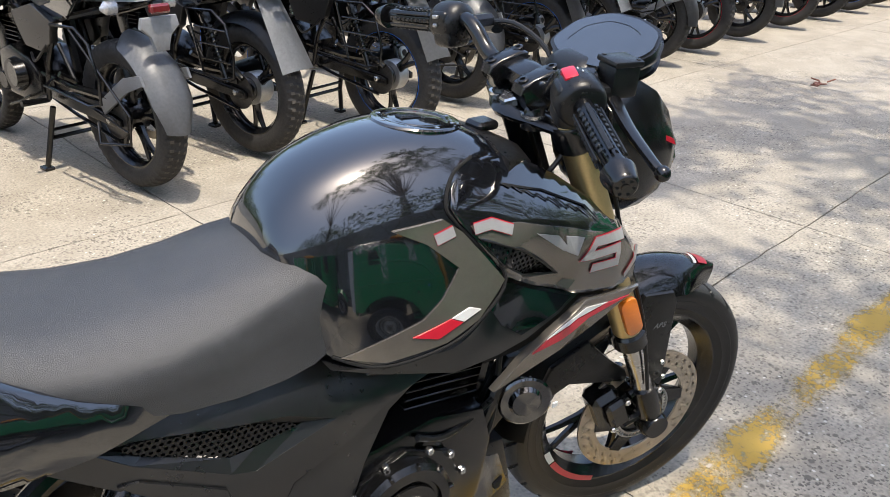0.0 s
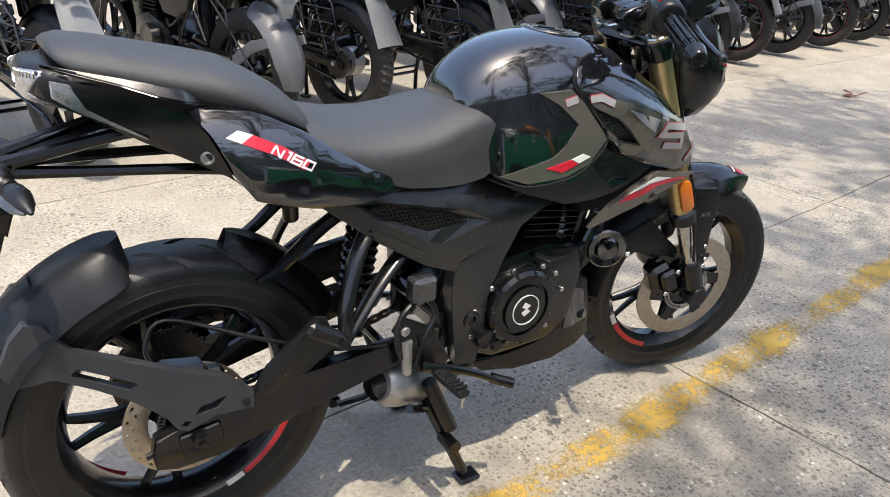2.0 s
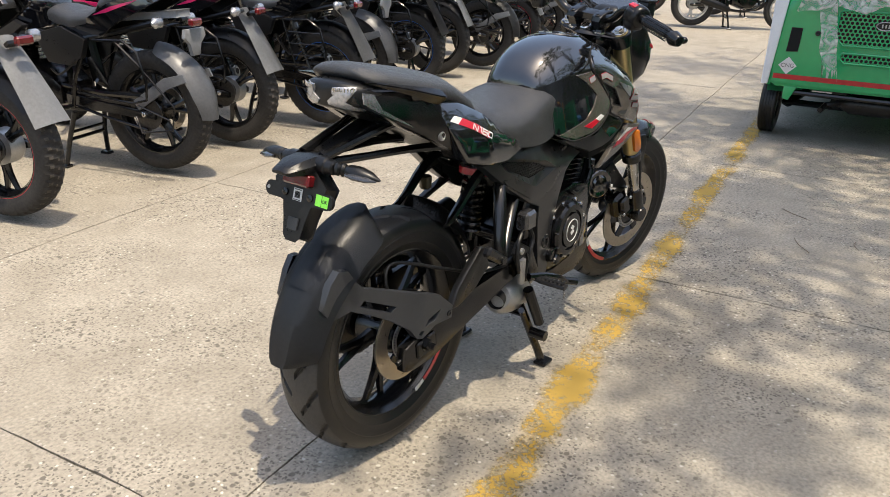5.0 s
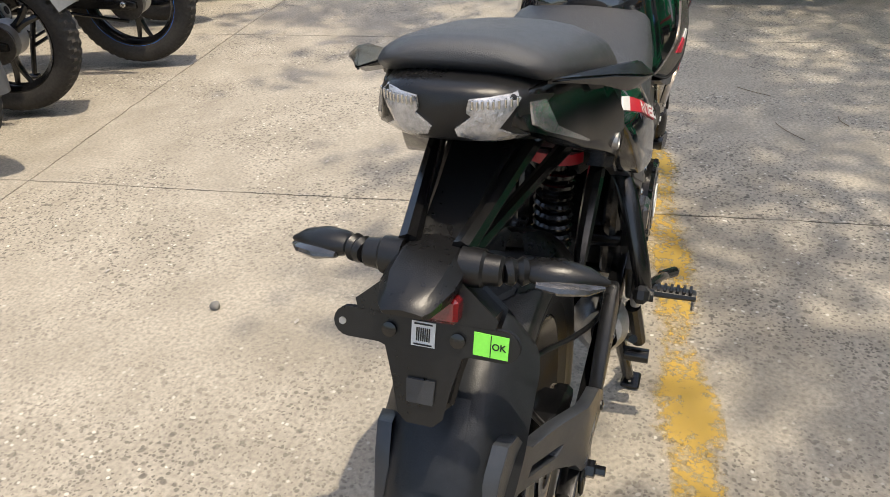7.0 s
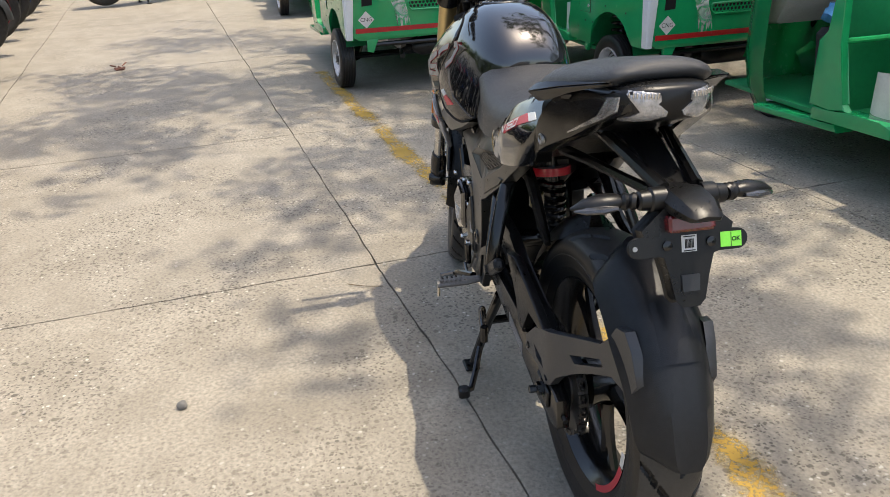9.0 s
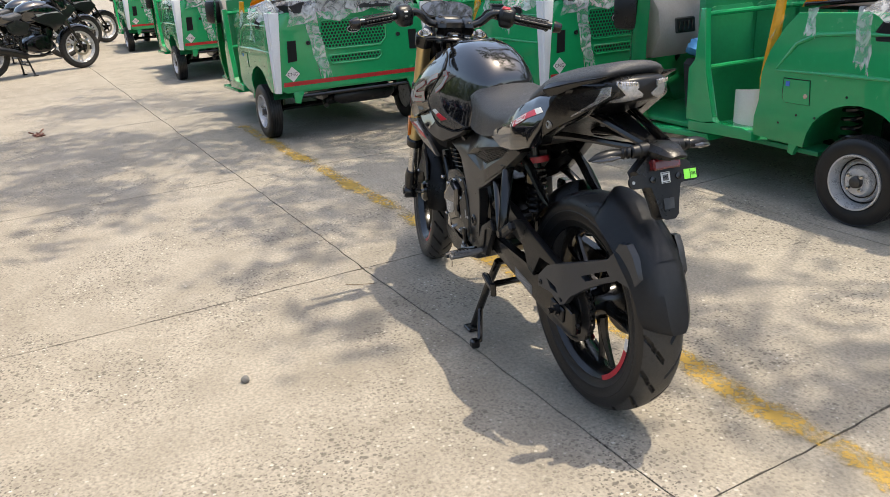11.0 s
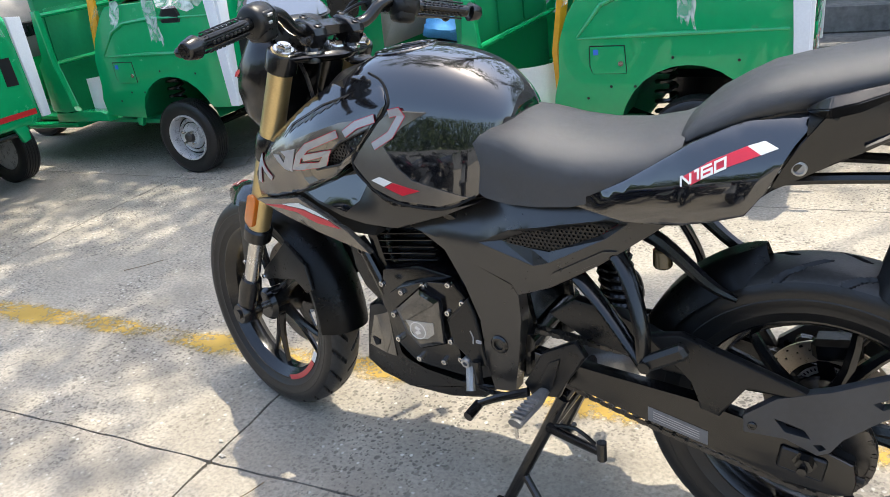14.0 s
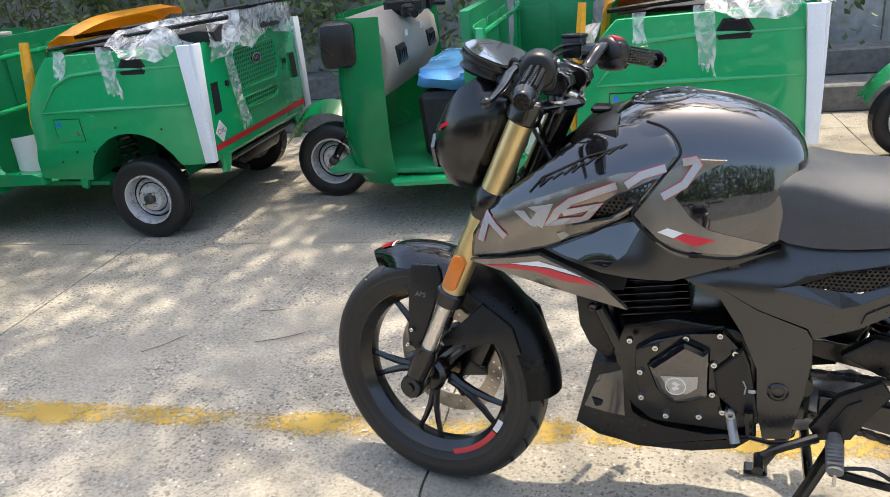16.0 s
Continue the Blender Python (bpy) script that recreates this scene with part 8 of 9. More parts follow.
def build_row():
    """Rear wheel places along the row; every bike points the same way, nose to the back."""
    flap_red = build_row_bike("dusty black commuter motorcycle with light grey mudflap", "flap", MAGENTA, rim_accent=RED)
    hug = build_row_bike("black street motorcycle with blue-grey wheel-hugging mudguard", "hugger", MAGENTA)
    flap_blue = build_row_bike("black commuter motorcycle with blue graphics and grey mudflap", "flap", BLUE_P, rim_accent=BLUE_P)
    flap_plain = build_row_bike("black commuter motorcycle with magenta graphics and wire guard", "flap", MAGENTA)
    spots = [(0.18, 2.33, flap_red), (1.05, 2.45, hug), (1.66, 2.62, flap_plain), (2.38, 2.53, flap_blue), (3.10, 2.95, hug), (3.78, 2.96, flap_blue), (4.42, 3.16, flap_plain), (5.08, 3.10, hug),
             (5.78, 3.22, flap_red), (6.63, 3.38, hug), (7.60, 3.54, flap_red), (8.45, 3.68, hug), (9.3, 3.80, flap_blue), (10.1, 3.95, flap_plain), (10.9, 4.08, hug), (11.7, 4.2, flap_red)]
    used = set()
    rnd = random.Random(4)
    for x, y, kind in spots:
        h = 108.0 + rnd.uniform(-2.0, 2.0)
        m = pose(x, y, 0, 0, 0, h)
        if kind.name in used:
            copy_thing(kind, m)
        else:
            kind.matrix_world = m
            used.add(kind.name)
    far = build_row_bike("black commuter motorcycle with bright alloy wheels, parked side-on", "flap", SILVER, TUK_RIM)
    far["group"] = "motorcycles parked across the yard"
    far.matrix_world = pose(10.35, 2.95, 0, 0, 0, -58)
    copy_thing(far, pose(12.3, 3.3, 0, 0, 0, -60))
    copy_thing(far, pose(13.6, 3.0, 0, 0, 0, -60))
    copy_thing(far, pose(14.9, 2.7, 0, 0, 0, -60))


build_row()


# ---- green three-wheelers, hoods folded, partly wrapped in film ----
def ragged(pts0, pts1, n, m, sag, seed, curl=0.03):
    """A hanging sheet between two edges, creased and torn at its lower edge."""
    rnd = random.Random(seed)
    bm = bmesh.new()
    g = []
    a = smooth_path(pts0, max(1, n // max(1, len(pts0) - 1)))
    b = smooth_path(pts1, max(1, n // max(1, len(pts1) - 1)))
    k = min(len(a), len(b))
    for i in range(k):
        row = []
        cut = 1.0 - rnd.uniform(0, 0.22)
        for j in range(m + 1):
            t = j / m * cut
            p = a[i].lerp(b[i], t)
            nn = noise.noise_vector(p * 9.0 + Vector((seed * 3.1, 0, 0))) * curl
            p = p + nn * (0.3 + t) - Vector((0, 0, sag * math.sin(math.pi * t)))
            row.append(bm.verts.new(p))
        g.append(row)
    for r, s in zip(g, g[1:]):
        for j in range(m):
            bm.faces.new((r[j], r[j + 1], s[j + 1], s[j]))
    return bm


def tuk_wheel(tuk, c, outer):
    """A small road wheel; outer is the side that faces out."""
    R, w = 0.205, 0.105
    m = Matrix.Translation(c)
    bm = bmesh.new()
    prof = [(0.125, -w / 2 * 0.8), (0.15, -w / 2), (0.182, -w / 2), (0.198, -w / 2 * 0.82)]
    for k in range(5):
        y = -w / 2 * 0.7 + w * 0.7 * k / 4
        prof += [(0.205, y - 0.007), (0.205, y + 0.005), (0.201, y + 0.0055), (0.201, y + 0.0085)]
    prof += [(0.198, w / 2 * 0.82), (0.182, w / 2), (0.15, w / 2), (0.125, w / 2 * 0.8)]
    lathe(bm, prof, 56, closed=True)
    wh = part("wheel", moved(bm, m), RUBBER, tuk, "small black road tyre on silver rim")
    s = outer
    bm = bmesh.new()
    lathe(bm, [(0.0001, s * -0.03), (0.125, s * -0.03), (0.130, s * 0.040), (0.128, s * 0.052), (0.121, s * 0.052), (0.117, s * 0.042), (0.113, s * 0.016), (0.106, s * -0.008), (0.098, s * -0.012), (0.094, s * 0.004), (0.088, s * 0.010), (0.082, s * 0.004), (0.076, s * -0.008), (0.068, s * 0.012), (0.060, s * 0.024), (0.0001, s * 0.024)], 48)
    rim = part("rim", moved(bm, m), TUK_RIM, wh, "silver pressed-steel rim")
    # dark rings give the rim's pressed steps their shade by colour
    for rr, dd in ((0.1035, -0.008), (0.0765, -0.004)):
        bm = bmesh.new()
        tube(bm, [(rr * math.cos(k * math.pi / 20), s * dd, rr * math.sin(k * math.pi / 20)) for k in range(41)], 0.0042, 6, cap=False)
        part("groove", moved(bm, m), SATIN, rim, "dark ring for the shade in a pressed groove")
    bm = bmesh.new()
    lathe(bm, [(0.030, s * 0.024), (0.026, s * 0.044), (0.016, s * 0.050), (0.0001, s * 0.050)], 16)
    part("hub", moved(bm, m), CHAIN, rim, "dark grey hub cap")
    for k in range(4):
        bm = bmesh.new()
        a = math.pi / 4 + k * math.pi / 2
        lathe(bm, [(0.009, s * 0.030), (0.009, s * 0.048), (0.0001, s * 0.050)], 6, (0.043 * math.cos(a), 0, 0.043 * math.sin(a)))
        part("wheel_nut", moved(bm, m), STEEL, rim)


def build_tuk(label, seed, film=True, cab_detail=True):
    """x forward from the rear axle, y to its left, on the ground at the origin."""
    t = thing("three_wheeler", label, "three-wheeler", "three-wheelers parked in the yard")
    W = 0.635
    yb = lambda x, z: W - 0.10 * max(0, z - 0.70) - 0.25 * max(0, 0.42 - z) - 0.35 * max(0, -x - 0.30) ** 1.5
    arch = [(0.275 * math.cos(a) - 0.01, 0.27 + 0.275 * math.sin(a)) for a in (radians(10 + 160 * k / 12) for k in range(13))]
    BODY = [(0.565, 0.32), (0.545, 0.42), (0.525, 0.50), (0.520, 0.64), (0.485, 0.75), (0.42, 0.86), (0.36, 0.925), (-0.36, 0.945), (-0.395, 0.90), (-0.42, 0.40), (-0.40, 0.375)] + [(-0.285, 0.375)] + arch[::-1][1:-1] + [(0.27, 0.305)]
    CREASE = [(0.44, 0.665), (0.34, 0.79), (0.24, 0.835), (0.05, 0.85), (-0.37, 0.85)]
    CREASE2 = [(0.44, 0.660), (0.10, 0.668), (-0.37, 0.672)]
    for s in (-1, 1):
        sd = part("side_panel", panel(BODY, yb, s, 0.025, 0.06, 0.008), GREEN, t, "green painted rear side panel", angle=50)
        for line in (CREASE, CREASE2):
            bm = bmesh.new()
            tube(bm, [(x, s * (yb(x, z) + 0.001), z) for x, z in line], [0.004] + [0.011] * (len(line) - 2) + [0.006], 8, flat=1.0)
            part("crease", bm, GREEN, sd, "pressed body crease")
        bm = panel([(0.235, 0.515), (0.375, 0.515), (0.385, 0.545), (0.385, 0.625), (0.245, 0.625)], lambda x, z: yb(x, z) + 0.004, s, 0.006, 0.2, 0.003)
        ht = part("fuel_hatch", bm, GREEN, sd, "green fuel hatch")
        # black tube loop paints the shade of the gap round the hatch
        bm = bmesh.new()
        ol = [(0.235, 0.515), (0.375, 0.515), (0.388, 0.545), (0.388, 0.628), (0.242, 0.628), (0.235, 0.515)]
        tube(bm, [(x, s * (yb(x, z) + 0.001), z) for x, z in ol], 0.0022, 6, cap=False)
        part("hatch_gap", bm, SHADE_AND_TRIM, ht, "black tube for the shade in the hatch gap")
        bm = bmesh.new()
        plate(bm, [(0.350, 0.592), (0.372, 0.592), (0.372, 0.615), (0.350, 0.615)], s * (W + 0.003), s * (W + 0.0055))
        part("sticker", bm, BLUE_P, ht, "small blue sticker")
        bm = bmesh.new()
        lathe(bm, [(0.012, s * (W + 0.004)), (0.011, s * (W + 0.007)), (0.0001, s * (W + 0.007))], 12, (0.258, 0, 0.555))
        part("lock", bm, STEEL, ht)
        bm = panel([(-0.045, 0.825), (-0.165, 0.825), (-0.180, 0.855), (-0.150, 0.905), (-0.060, 0.905), (-0.030, 0.855)], lambda x, z: yb(x, z) + 0.003, s, 0.01, 0.2, 0.006)
        vt = part("vent", bm, MATTE, sd, "black side vent")
        # black patch on the vent paints the shade between its slats
        bm = panel([(-0.055, 0.835), (-0.155, 0.835), (-0.165, 0.856), (-0.142, 0.895), (-0.068, 0.895), (-0.045, 0.856)], lambda x, z: yb(x, z) + 0.006, s, 0.006, 0.2, 0.004)
        part("louvre", bm, SHADE_AND_TRIM, vt)
        bolts("grommet", [(x, s * (yb(x, z) - 0.001), z) for x, z in ((0.20, 0.46), (0.30, 0.46), (-0.20, 0.56), (0.40, 0.41), (0.05, 0.575))], "y", 0.006, s * 0.003, SHADE_AND_TRIM, sd)
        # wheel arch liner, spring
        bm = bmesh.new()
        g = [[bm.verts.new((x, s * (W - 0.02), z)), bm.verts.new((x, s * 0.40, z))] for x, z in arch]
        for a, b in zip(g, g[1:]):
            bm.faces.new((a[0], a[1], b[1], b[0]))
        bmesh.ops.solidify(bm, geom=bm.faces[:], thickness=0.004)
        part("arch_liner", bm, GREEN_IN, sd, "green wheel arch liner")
        bm = bmesh.new()
        tube(bm, [(0.10 + 0.042 * math.cos(k * 0.6), s * 0.50 + 0.042 * math.sin(k * 0.6), 0.28 + 0.24 * k / 60) for k in range(61)], 0.009, 6)
        part("spring", bm, SATIN, t, "black suspension spring")
        tuk_wheel(t, (-0.045, s * 0.60, 0.205), s)
        bm = bmesh.new()
        plate(bm, [(0.35, 0.34), (0.29, 0.34), (0.325, 0.255), (0.355, 0.265)], s * 0.575, s * 0.605, 0.004)
        part("jack_bracket", bm, GREEN, t, "green jacking bracket")
        # side sill and door opening
        bm = bmesh.new()
        plate(bm, [(0.56, 0.285), (0.56, 0.335), (0.62, 0.345), (0.80, 0.345), (0.86, 0.335), (1.00, 0.335), (1.00, 0.275)], s * 0.55, s * 0.625, 0.008)
        part("sill", bm, GREEN, t, "green door sill")
        bm = bmesh.new()
        plate(bm, [(0.90, 0.335), (1.02, 0.335), (1.02, 0.62), (0.965, 0.66), (0.955, 0.93), (0.915, 0.93), (0.895, 0.62), (0.835, 0.37), (0.80, 0.345)], s * 0.585, s * 0.625, 0.008)
        part("door_post", bm, GREEN, t, "green door post")
        bm = bmesh.new()
        plate(bm, [(0.86, 0.235), (1.40, 0.215), (1.42, 0.245), (0.88, 0.27)], s * 0.36, s * 0.60, 0.01)
        part("footboard", bm, GREEN, t, "green side footboard")
    # rear face
    bm = bmesh.new()
    rings = []
    rear_half = [(0, 0.945), (0.50, 0.94), (0.565, 0.925), (0.60, 0.80), (0.615, 0.55), (0.60, 0.40), (0.56, 0.375), (0, 0.375)]
    rings.append([(-0.38, y, z) for y, z in mirror_half(rear_half)])
    rings.append([(-0.425, y * 0.985, z) for y, z in mirror_half(rear_half)])
    rings.append([(-0.438 - 0.0 * y, y * 0.94, 0.66 + (z - 0.66) * 0.94) for y, z in mirror_half(rear_half)])
    loft(bm, rings)
    rf = part("rear_panel", bm, GREEN, t, "green rear panel", angle=30)
    def grille(y0, y1, z0, z1, cut):
        """Honeycomb engine grille in the rear face."""
        ol = [(y0 + cut, z0), (y1 - cut, z0), (y1, z0 + cut), (y1, z1 - cut * 0.4), (y1 - cut * 0.4, z1), (y0 + cut * 0.4, z1), (y0, z1 - cut * 0.4), (y0, z0 + cut)]
        # black plate behind the honeycomb, shade of the engine bay as colour
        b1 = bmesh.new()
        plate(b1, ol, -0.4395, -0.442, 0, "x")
        gr = part("grille", b1, SHADE_AND_TRIM, rf, "black plate for the shade behind the engine grille")
        b2 = hexmesh(ol, lambda x, z: 0.444, 1, 0.026, 0.0045, 0.003)
        for v in b2.verts:
            v.co = (-v.co.y, v.co.x, v.co.z)
        part("honeycomb", b2, GREEN, gr, "green honeycomb mesh", smooth=False)
        b3 = bmesh.new()
        tube(b3, [(-0.443, y, z) for y, z in ol + ol[:1]], 0.008, 6, cap=False)
        part("grille_frame", b3, GREEN, gr)
    grille(-0.26, 0.26, 0.66, 0.865, 0.05)
    grille(-0.21, 0.21, 0.555, 0.615, 0.025)
    bm = bmesh.new()
    lathe(bm, [(0.0001, -0.449), (0.055, -0.449), (0.055, -0.444), (0.0001, -0.444)], 20, (0, 0, 0.79), "x")
    for v in bm.verts:
        v.co.z = 0.79 + (v.co.z - 0.79) * 0.5
    part("badge", bm, MATTE, rf, "dark oval badge")
    bm = bmesh.new()
    tube(bm, [(-0.450, 0.05 * math.cos(k * math.pi / 12), 0.79 + 0.024 * math.sin(k * math.pi / 12)) for k in range(25)], 0.003, 5, cap=False)
    for y in (-0.018, 0.0, 0.018):
        box(bm, (-0.4495, y, 0.79), (0.002, 0.008, 0.022))
    part("badge_rim", bm, ALLOY, rf, "bright badge outline")
    bm = bmesh.new()
    plate(bm, [(-0.575, 0.425), (0.575, 0.425), (0.575, 0.455), (-0.575, 0.455)], -0.4395, -0.4415, 0, "x")
    part("stripe", bm, STRIPE_RED, rf, "red stripe")
    for s in (-1, 1):
        # the lamp opening is a black plate that paints its inner shade
        bm = bmesh.new()
        plate(bm, [(s * 0.455, 0.60), (s * 0.525, 0.595), (s * 0.515, 0.745), (s * 0.450, 0.745)], -0.436, -0.4415, 0, "x")
        part("lamp_opening", bm, SHADE_AND_TRIM, rf, "black plate for the shade in the empty lamp opening")
        bm = bmesh.new()
        lathe(bm, [(0.016, -0.437), (0.016, -0.448), (0.010, -0.450), (0.0001, -0.445)], 12, (0, s * 0.36, 0.72), "x")
        part("plug", bm, MATTE, rf)
        bm = bmesh.new()
        plate(bm, [(s * 0.50, 0.38), (s * 0.42, 0.38), (s * 0.46, 0.29), (s * 0.50, 0.30)], -0.40, -0.43, 0.004, "x")
        part("bracket", bm, GREEN, rf, "green tow bracket")
    bm = bmesh.new()
    plate(bm, [(0.50, 0.455), (0.555, 0.51), (0.50, 0.565), (0.445, 0.51)], -0.4385, -0.4425, 0, "x")
    cng = part("fuel_sign", bm, WHITE, rf, "white CNG diamond sign")
    bm = text_mesh("CNG", 0.036)
    part("lettering", moved(bm, Matrix.Translation((-0.4432, 0.50, 0.51)) @ Matrix.Rotation(radians(-90), 4, "Z") @ Matrix.Rotation(radians(90), 4, "X")), MATTE, cng, "CNG lettering", smooth=False)
    # under the tail: silencer, engine, axle
    bm = bmesh.new()
    tube(bm, [(-0.30, -0.35, 0.29), (-0.30, -0.30, 0.29), (-0.30, 0.10, 0.29), (-0.30, 0.16, 0.29)], [0.03, 0.065, 0.065, 0.03], 14)
    tube(bm, [(-0.30, 0.16, 0.29), (-0.33, 0.24, 0.27), (-0.42, 0.26, 0.25)], 0.018, 8)
    part("silencer", bm, MATTE, t, "dark underslung silencer")
    bm = bmesh.new()
    box(bm, (-0.06, 0.0, 0.33), (0.42, 0.44, 0.20), 0.03)
    tube(bm, [(0, -0.53, 0.205), (0, 0.53, 0.205)], 0.022, 8)
    for s in (-1, 1):
        tube(bm, [(0.36, s * 0.36, 0.30), (0.0, s * 0.50, 0.205)], [0.03, 0.04], 8)
    tube(bm, [(-0.40, -0.50, 0.34), (-0.40, 0.50, 0.34)], 0.016, 8)
    part("engine", bm, SATIN, t, "dark rear engine and axle")
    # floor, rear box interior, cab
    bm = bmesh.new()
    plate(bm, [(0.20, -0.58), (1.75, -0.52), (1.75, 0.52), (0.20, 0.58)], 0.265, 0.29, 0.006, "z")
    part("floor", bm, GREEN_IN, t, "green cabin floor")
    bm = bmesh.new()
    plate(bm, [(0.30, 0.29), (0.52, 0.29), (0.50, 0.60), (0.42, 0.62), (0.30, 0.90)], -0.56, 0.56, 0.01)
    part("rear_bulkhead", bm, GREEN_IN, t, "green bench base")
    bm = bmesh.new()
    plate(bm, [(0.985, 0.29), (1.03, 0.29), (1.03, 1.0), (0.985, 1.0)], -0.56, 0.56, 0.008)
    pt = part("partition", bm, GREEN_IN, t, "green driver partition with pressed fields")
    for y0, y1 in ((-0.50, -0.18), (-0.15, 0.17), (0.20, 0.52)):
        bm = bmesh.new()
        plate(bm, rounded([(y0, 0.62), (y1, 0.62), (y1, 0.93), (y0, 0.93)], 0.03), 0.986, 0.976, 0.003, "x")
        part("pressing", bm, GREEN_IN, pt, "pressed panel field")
    bm = bmesh.new()
    for z in (0.90, 0.62):
        tube(bm, [(0.93, 0.60, z), (0.93, -0.60, z)], 0.014, 8)
    tube(bm, [(0.93, -0.60, 0.33), (0.93, -0.60, 0.90)], 0.02, 8)
    tube(bm, [(0.93, -0.60, 0.90), (0.50, -0.60, 0.92)], 0.018, 8)
    part("hand_rail", bm, GREEN, t, "green tubular rail")
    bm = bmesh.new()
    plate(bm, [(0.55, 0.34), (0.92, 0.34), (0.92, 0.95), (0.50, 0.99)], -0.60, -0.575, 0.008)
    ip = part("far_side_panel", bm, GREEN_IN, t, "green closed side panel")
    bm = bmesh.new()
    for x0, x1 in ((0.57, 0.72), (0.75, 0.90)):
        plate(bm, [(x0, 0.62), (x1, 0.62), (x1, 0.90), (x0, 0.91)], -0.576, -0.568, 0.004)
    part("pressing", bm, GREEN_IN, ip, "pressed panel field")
    bm = bmesh.new()
    box(bm, (1.15, 0, 0.455), (0.28, 0.76, 0.33), 0.03, taper=(1.1, 1.08))
    st = part("driver_seat", bm, CANVAS, t, "black driver seat base")
    # cab shell: a curved front wall
    rows = []
    for z, k in ((0.20, 0.86), (0.30, 0.95), (0.45, 1.0), (0.70, 1.0), (0.86, 0.98), (1.00, 0.96)):
        row = []
        for q in range(17):
            a = radians(-90 + 180 * q / 16)
            nose = 0.34 * k - 0.02 * (z - 0.2)
            y = 0.585 * k * math.copysign(abs(math.sin(a)) ** 0.62, math.sin(a))
            x = 1.40 + nose * abs(math.cos(a)) ** 0.75
            row.append((x, y, z))
        rows.append(row)
    bm = bmesh.new()
    g = [[bm.verts.new(p) for p in r] for r in rows]
    for a, b in zip(g, g[1:]):
        for q in range(16):
            bm.faces.new((a[q], a[q + 1], b[q + 1], b[q]))
    bmesh.ops.solidify(bm, geom=bm.faces[:], thickness=0.014)
    cab = part("cab_front", bm, GREEN, t, "green curved cab front", angle=40)
    for s in (-1, 1):
        bm = bmesh.new()
        box(bm, (1.62, s * 0.515, 0.885), (0.17, 0.16, 0.205), 0.035, Matrix.Rotation(radians(s * 18), 4, "Z"), seg=2)
        lp = part("lamp_housing", bm, MATTE, cab, "black lamp housing")
        bm = bmesh.new()
        for z in (0.84, 0.93):
            lathe(bm, [(0.008, s * 0.583), (0.008, s * 0.588), (0.0001, s * 0.588)], 8, (1.60, 0, z))
        part("bolt", bm, SATIN, lp)
    # front wheel, its mudguard
    tuk_wheel(t, (1.91, 0.03, 0.205), 1)
    bm = bmesh.new()
    g = []
    for k in range(13):
        a = radians(20 + 150 * k / 12)
        g.append([bm.verts.new((1.91 + 0.265 * math.cos(a), u * 0.10, 0.215 + (0.265 + 0.06 * (1 - abs(u))) * math.sin(a))) for u in (-1, -0.6, 0, 0.6, 1)])
    for a, b in zip(g, g[1:]):
        for q in range(4):
            bm.faces.new((a[q], a[q + 1], b[q + 1], b[q]))
    bmesh.ops.solidify(bm, geom=bm.faces[:], thickness=0.005)
    mg = part("front_mudguard", bm, GREEN, t, "green front mudguard")
    bm = bmesh.new()
    tube(bm, [(1.91, 0.06, 0.205), (1.82, 0.06, 0.34), (1.74, 0.0, 0.60)], [0.02, 0.025, 0.03], 8)
    part("fork", bm, SATIN, mg, "black trailing link")
    # dash and bar
    if cab_detail:
        bm = bmesh.new()
        plate(bm, [(1.45, 0.62), (1.60, 0.60), (1.66, 0.98), (1.48, 0.99), (1.40, 0.90), (1.38, 0.76)], -0.50, 0.50, 0.025)
        ds = part("dashboard", bm, BEIGE, t, "beige moulded dashboard")
        for y in (-0.30, 0.30):
            bm = bmesh.new()
            box(bm, (1.392, y, 0.80), (0.03, 0.16, 0.09), 0.008, Matrix.Rotation(radians(8), 4, "Y"))
            vb = part("dash_vent", bm, MATTE, ds, "black dash recess")
            bm = bmesh.new()
            for k in range(4):
                box(bm, (1.376, y - 0.05 + 0.033 * k, 0.80), (0.01, 0.014, 0.05), 0.003)
            part("switch", bm, SATIN, vb)
            bm = bmesh.new()
            box(bm, (1.395, y * 0.5, 0.88), (0.004, 0.05, 0.03), 0.001)
            part("tag", bm, WHITE, ds, "white tag")
        bm = bmesh.new()
        tube(bm, [(1.30, 0.30, 0.98), (1.38, 0.16, 0.99), (1.44, 0.0, 0.97), (1.38, -0.16, 0.99), (1.30, -0.30, 0.98)], [0.020, 0.014, 0.016, 0.014, 0.020], 8, curve=3)
        box(bm, (1.43, 0.0, 1.00), (0.20, 0.15, 0.10), 0.03)
        for s in (-1, 1):
            box(bm, (1.36, s * 0.20, 0.99), (0.06, 0.06, 0.06), 0.012)
        part("steering_bar", bm, BEIGE if seed % 2 else MATTE, t, "steering bar with column cover")
    # folded hood: frames, canvas, rods
    bm = bmesh.new()
    tube(bm, [(0.53, 0.56, 0.34), (0.545, 0.57, 0.60), (0.51, 0.57, 0.86), (0.50, 0.56, 1.0)], [0.030, 0.030, 0.026, 0.022], 6, flat=0.7)
    hf = part("hood_frame", bm, YELLOW_FR, t, "yellow folded hood frame")
    bm = bmesh.new()
    tube(bm, [(0.46, -0.54, 0.36), (0.47, -0.545, 0.60), (0.43, -0.545, 0.86), (0.42, -0.54, 0.98)], [0.030, 0.030, 0.026, 0.022], 6, flat=0.7)
    part("hood_post", bm, YELLOW_FR, hf, "yellow hood post")
    bm = bmesh.new()
    g = []
    for k in range(15):
        y = -0.52 + 1.04 * k / 14
        b = 1 - (abs(y) / 0.54) ** 5
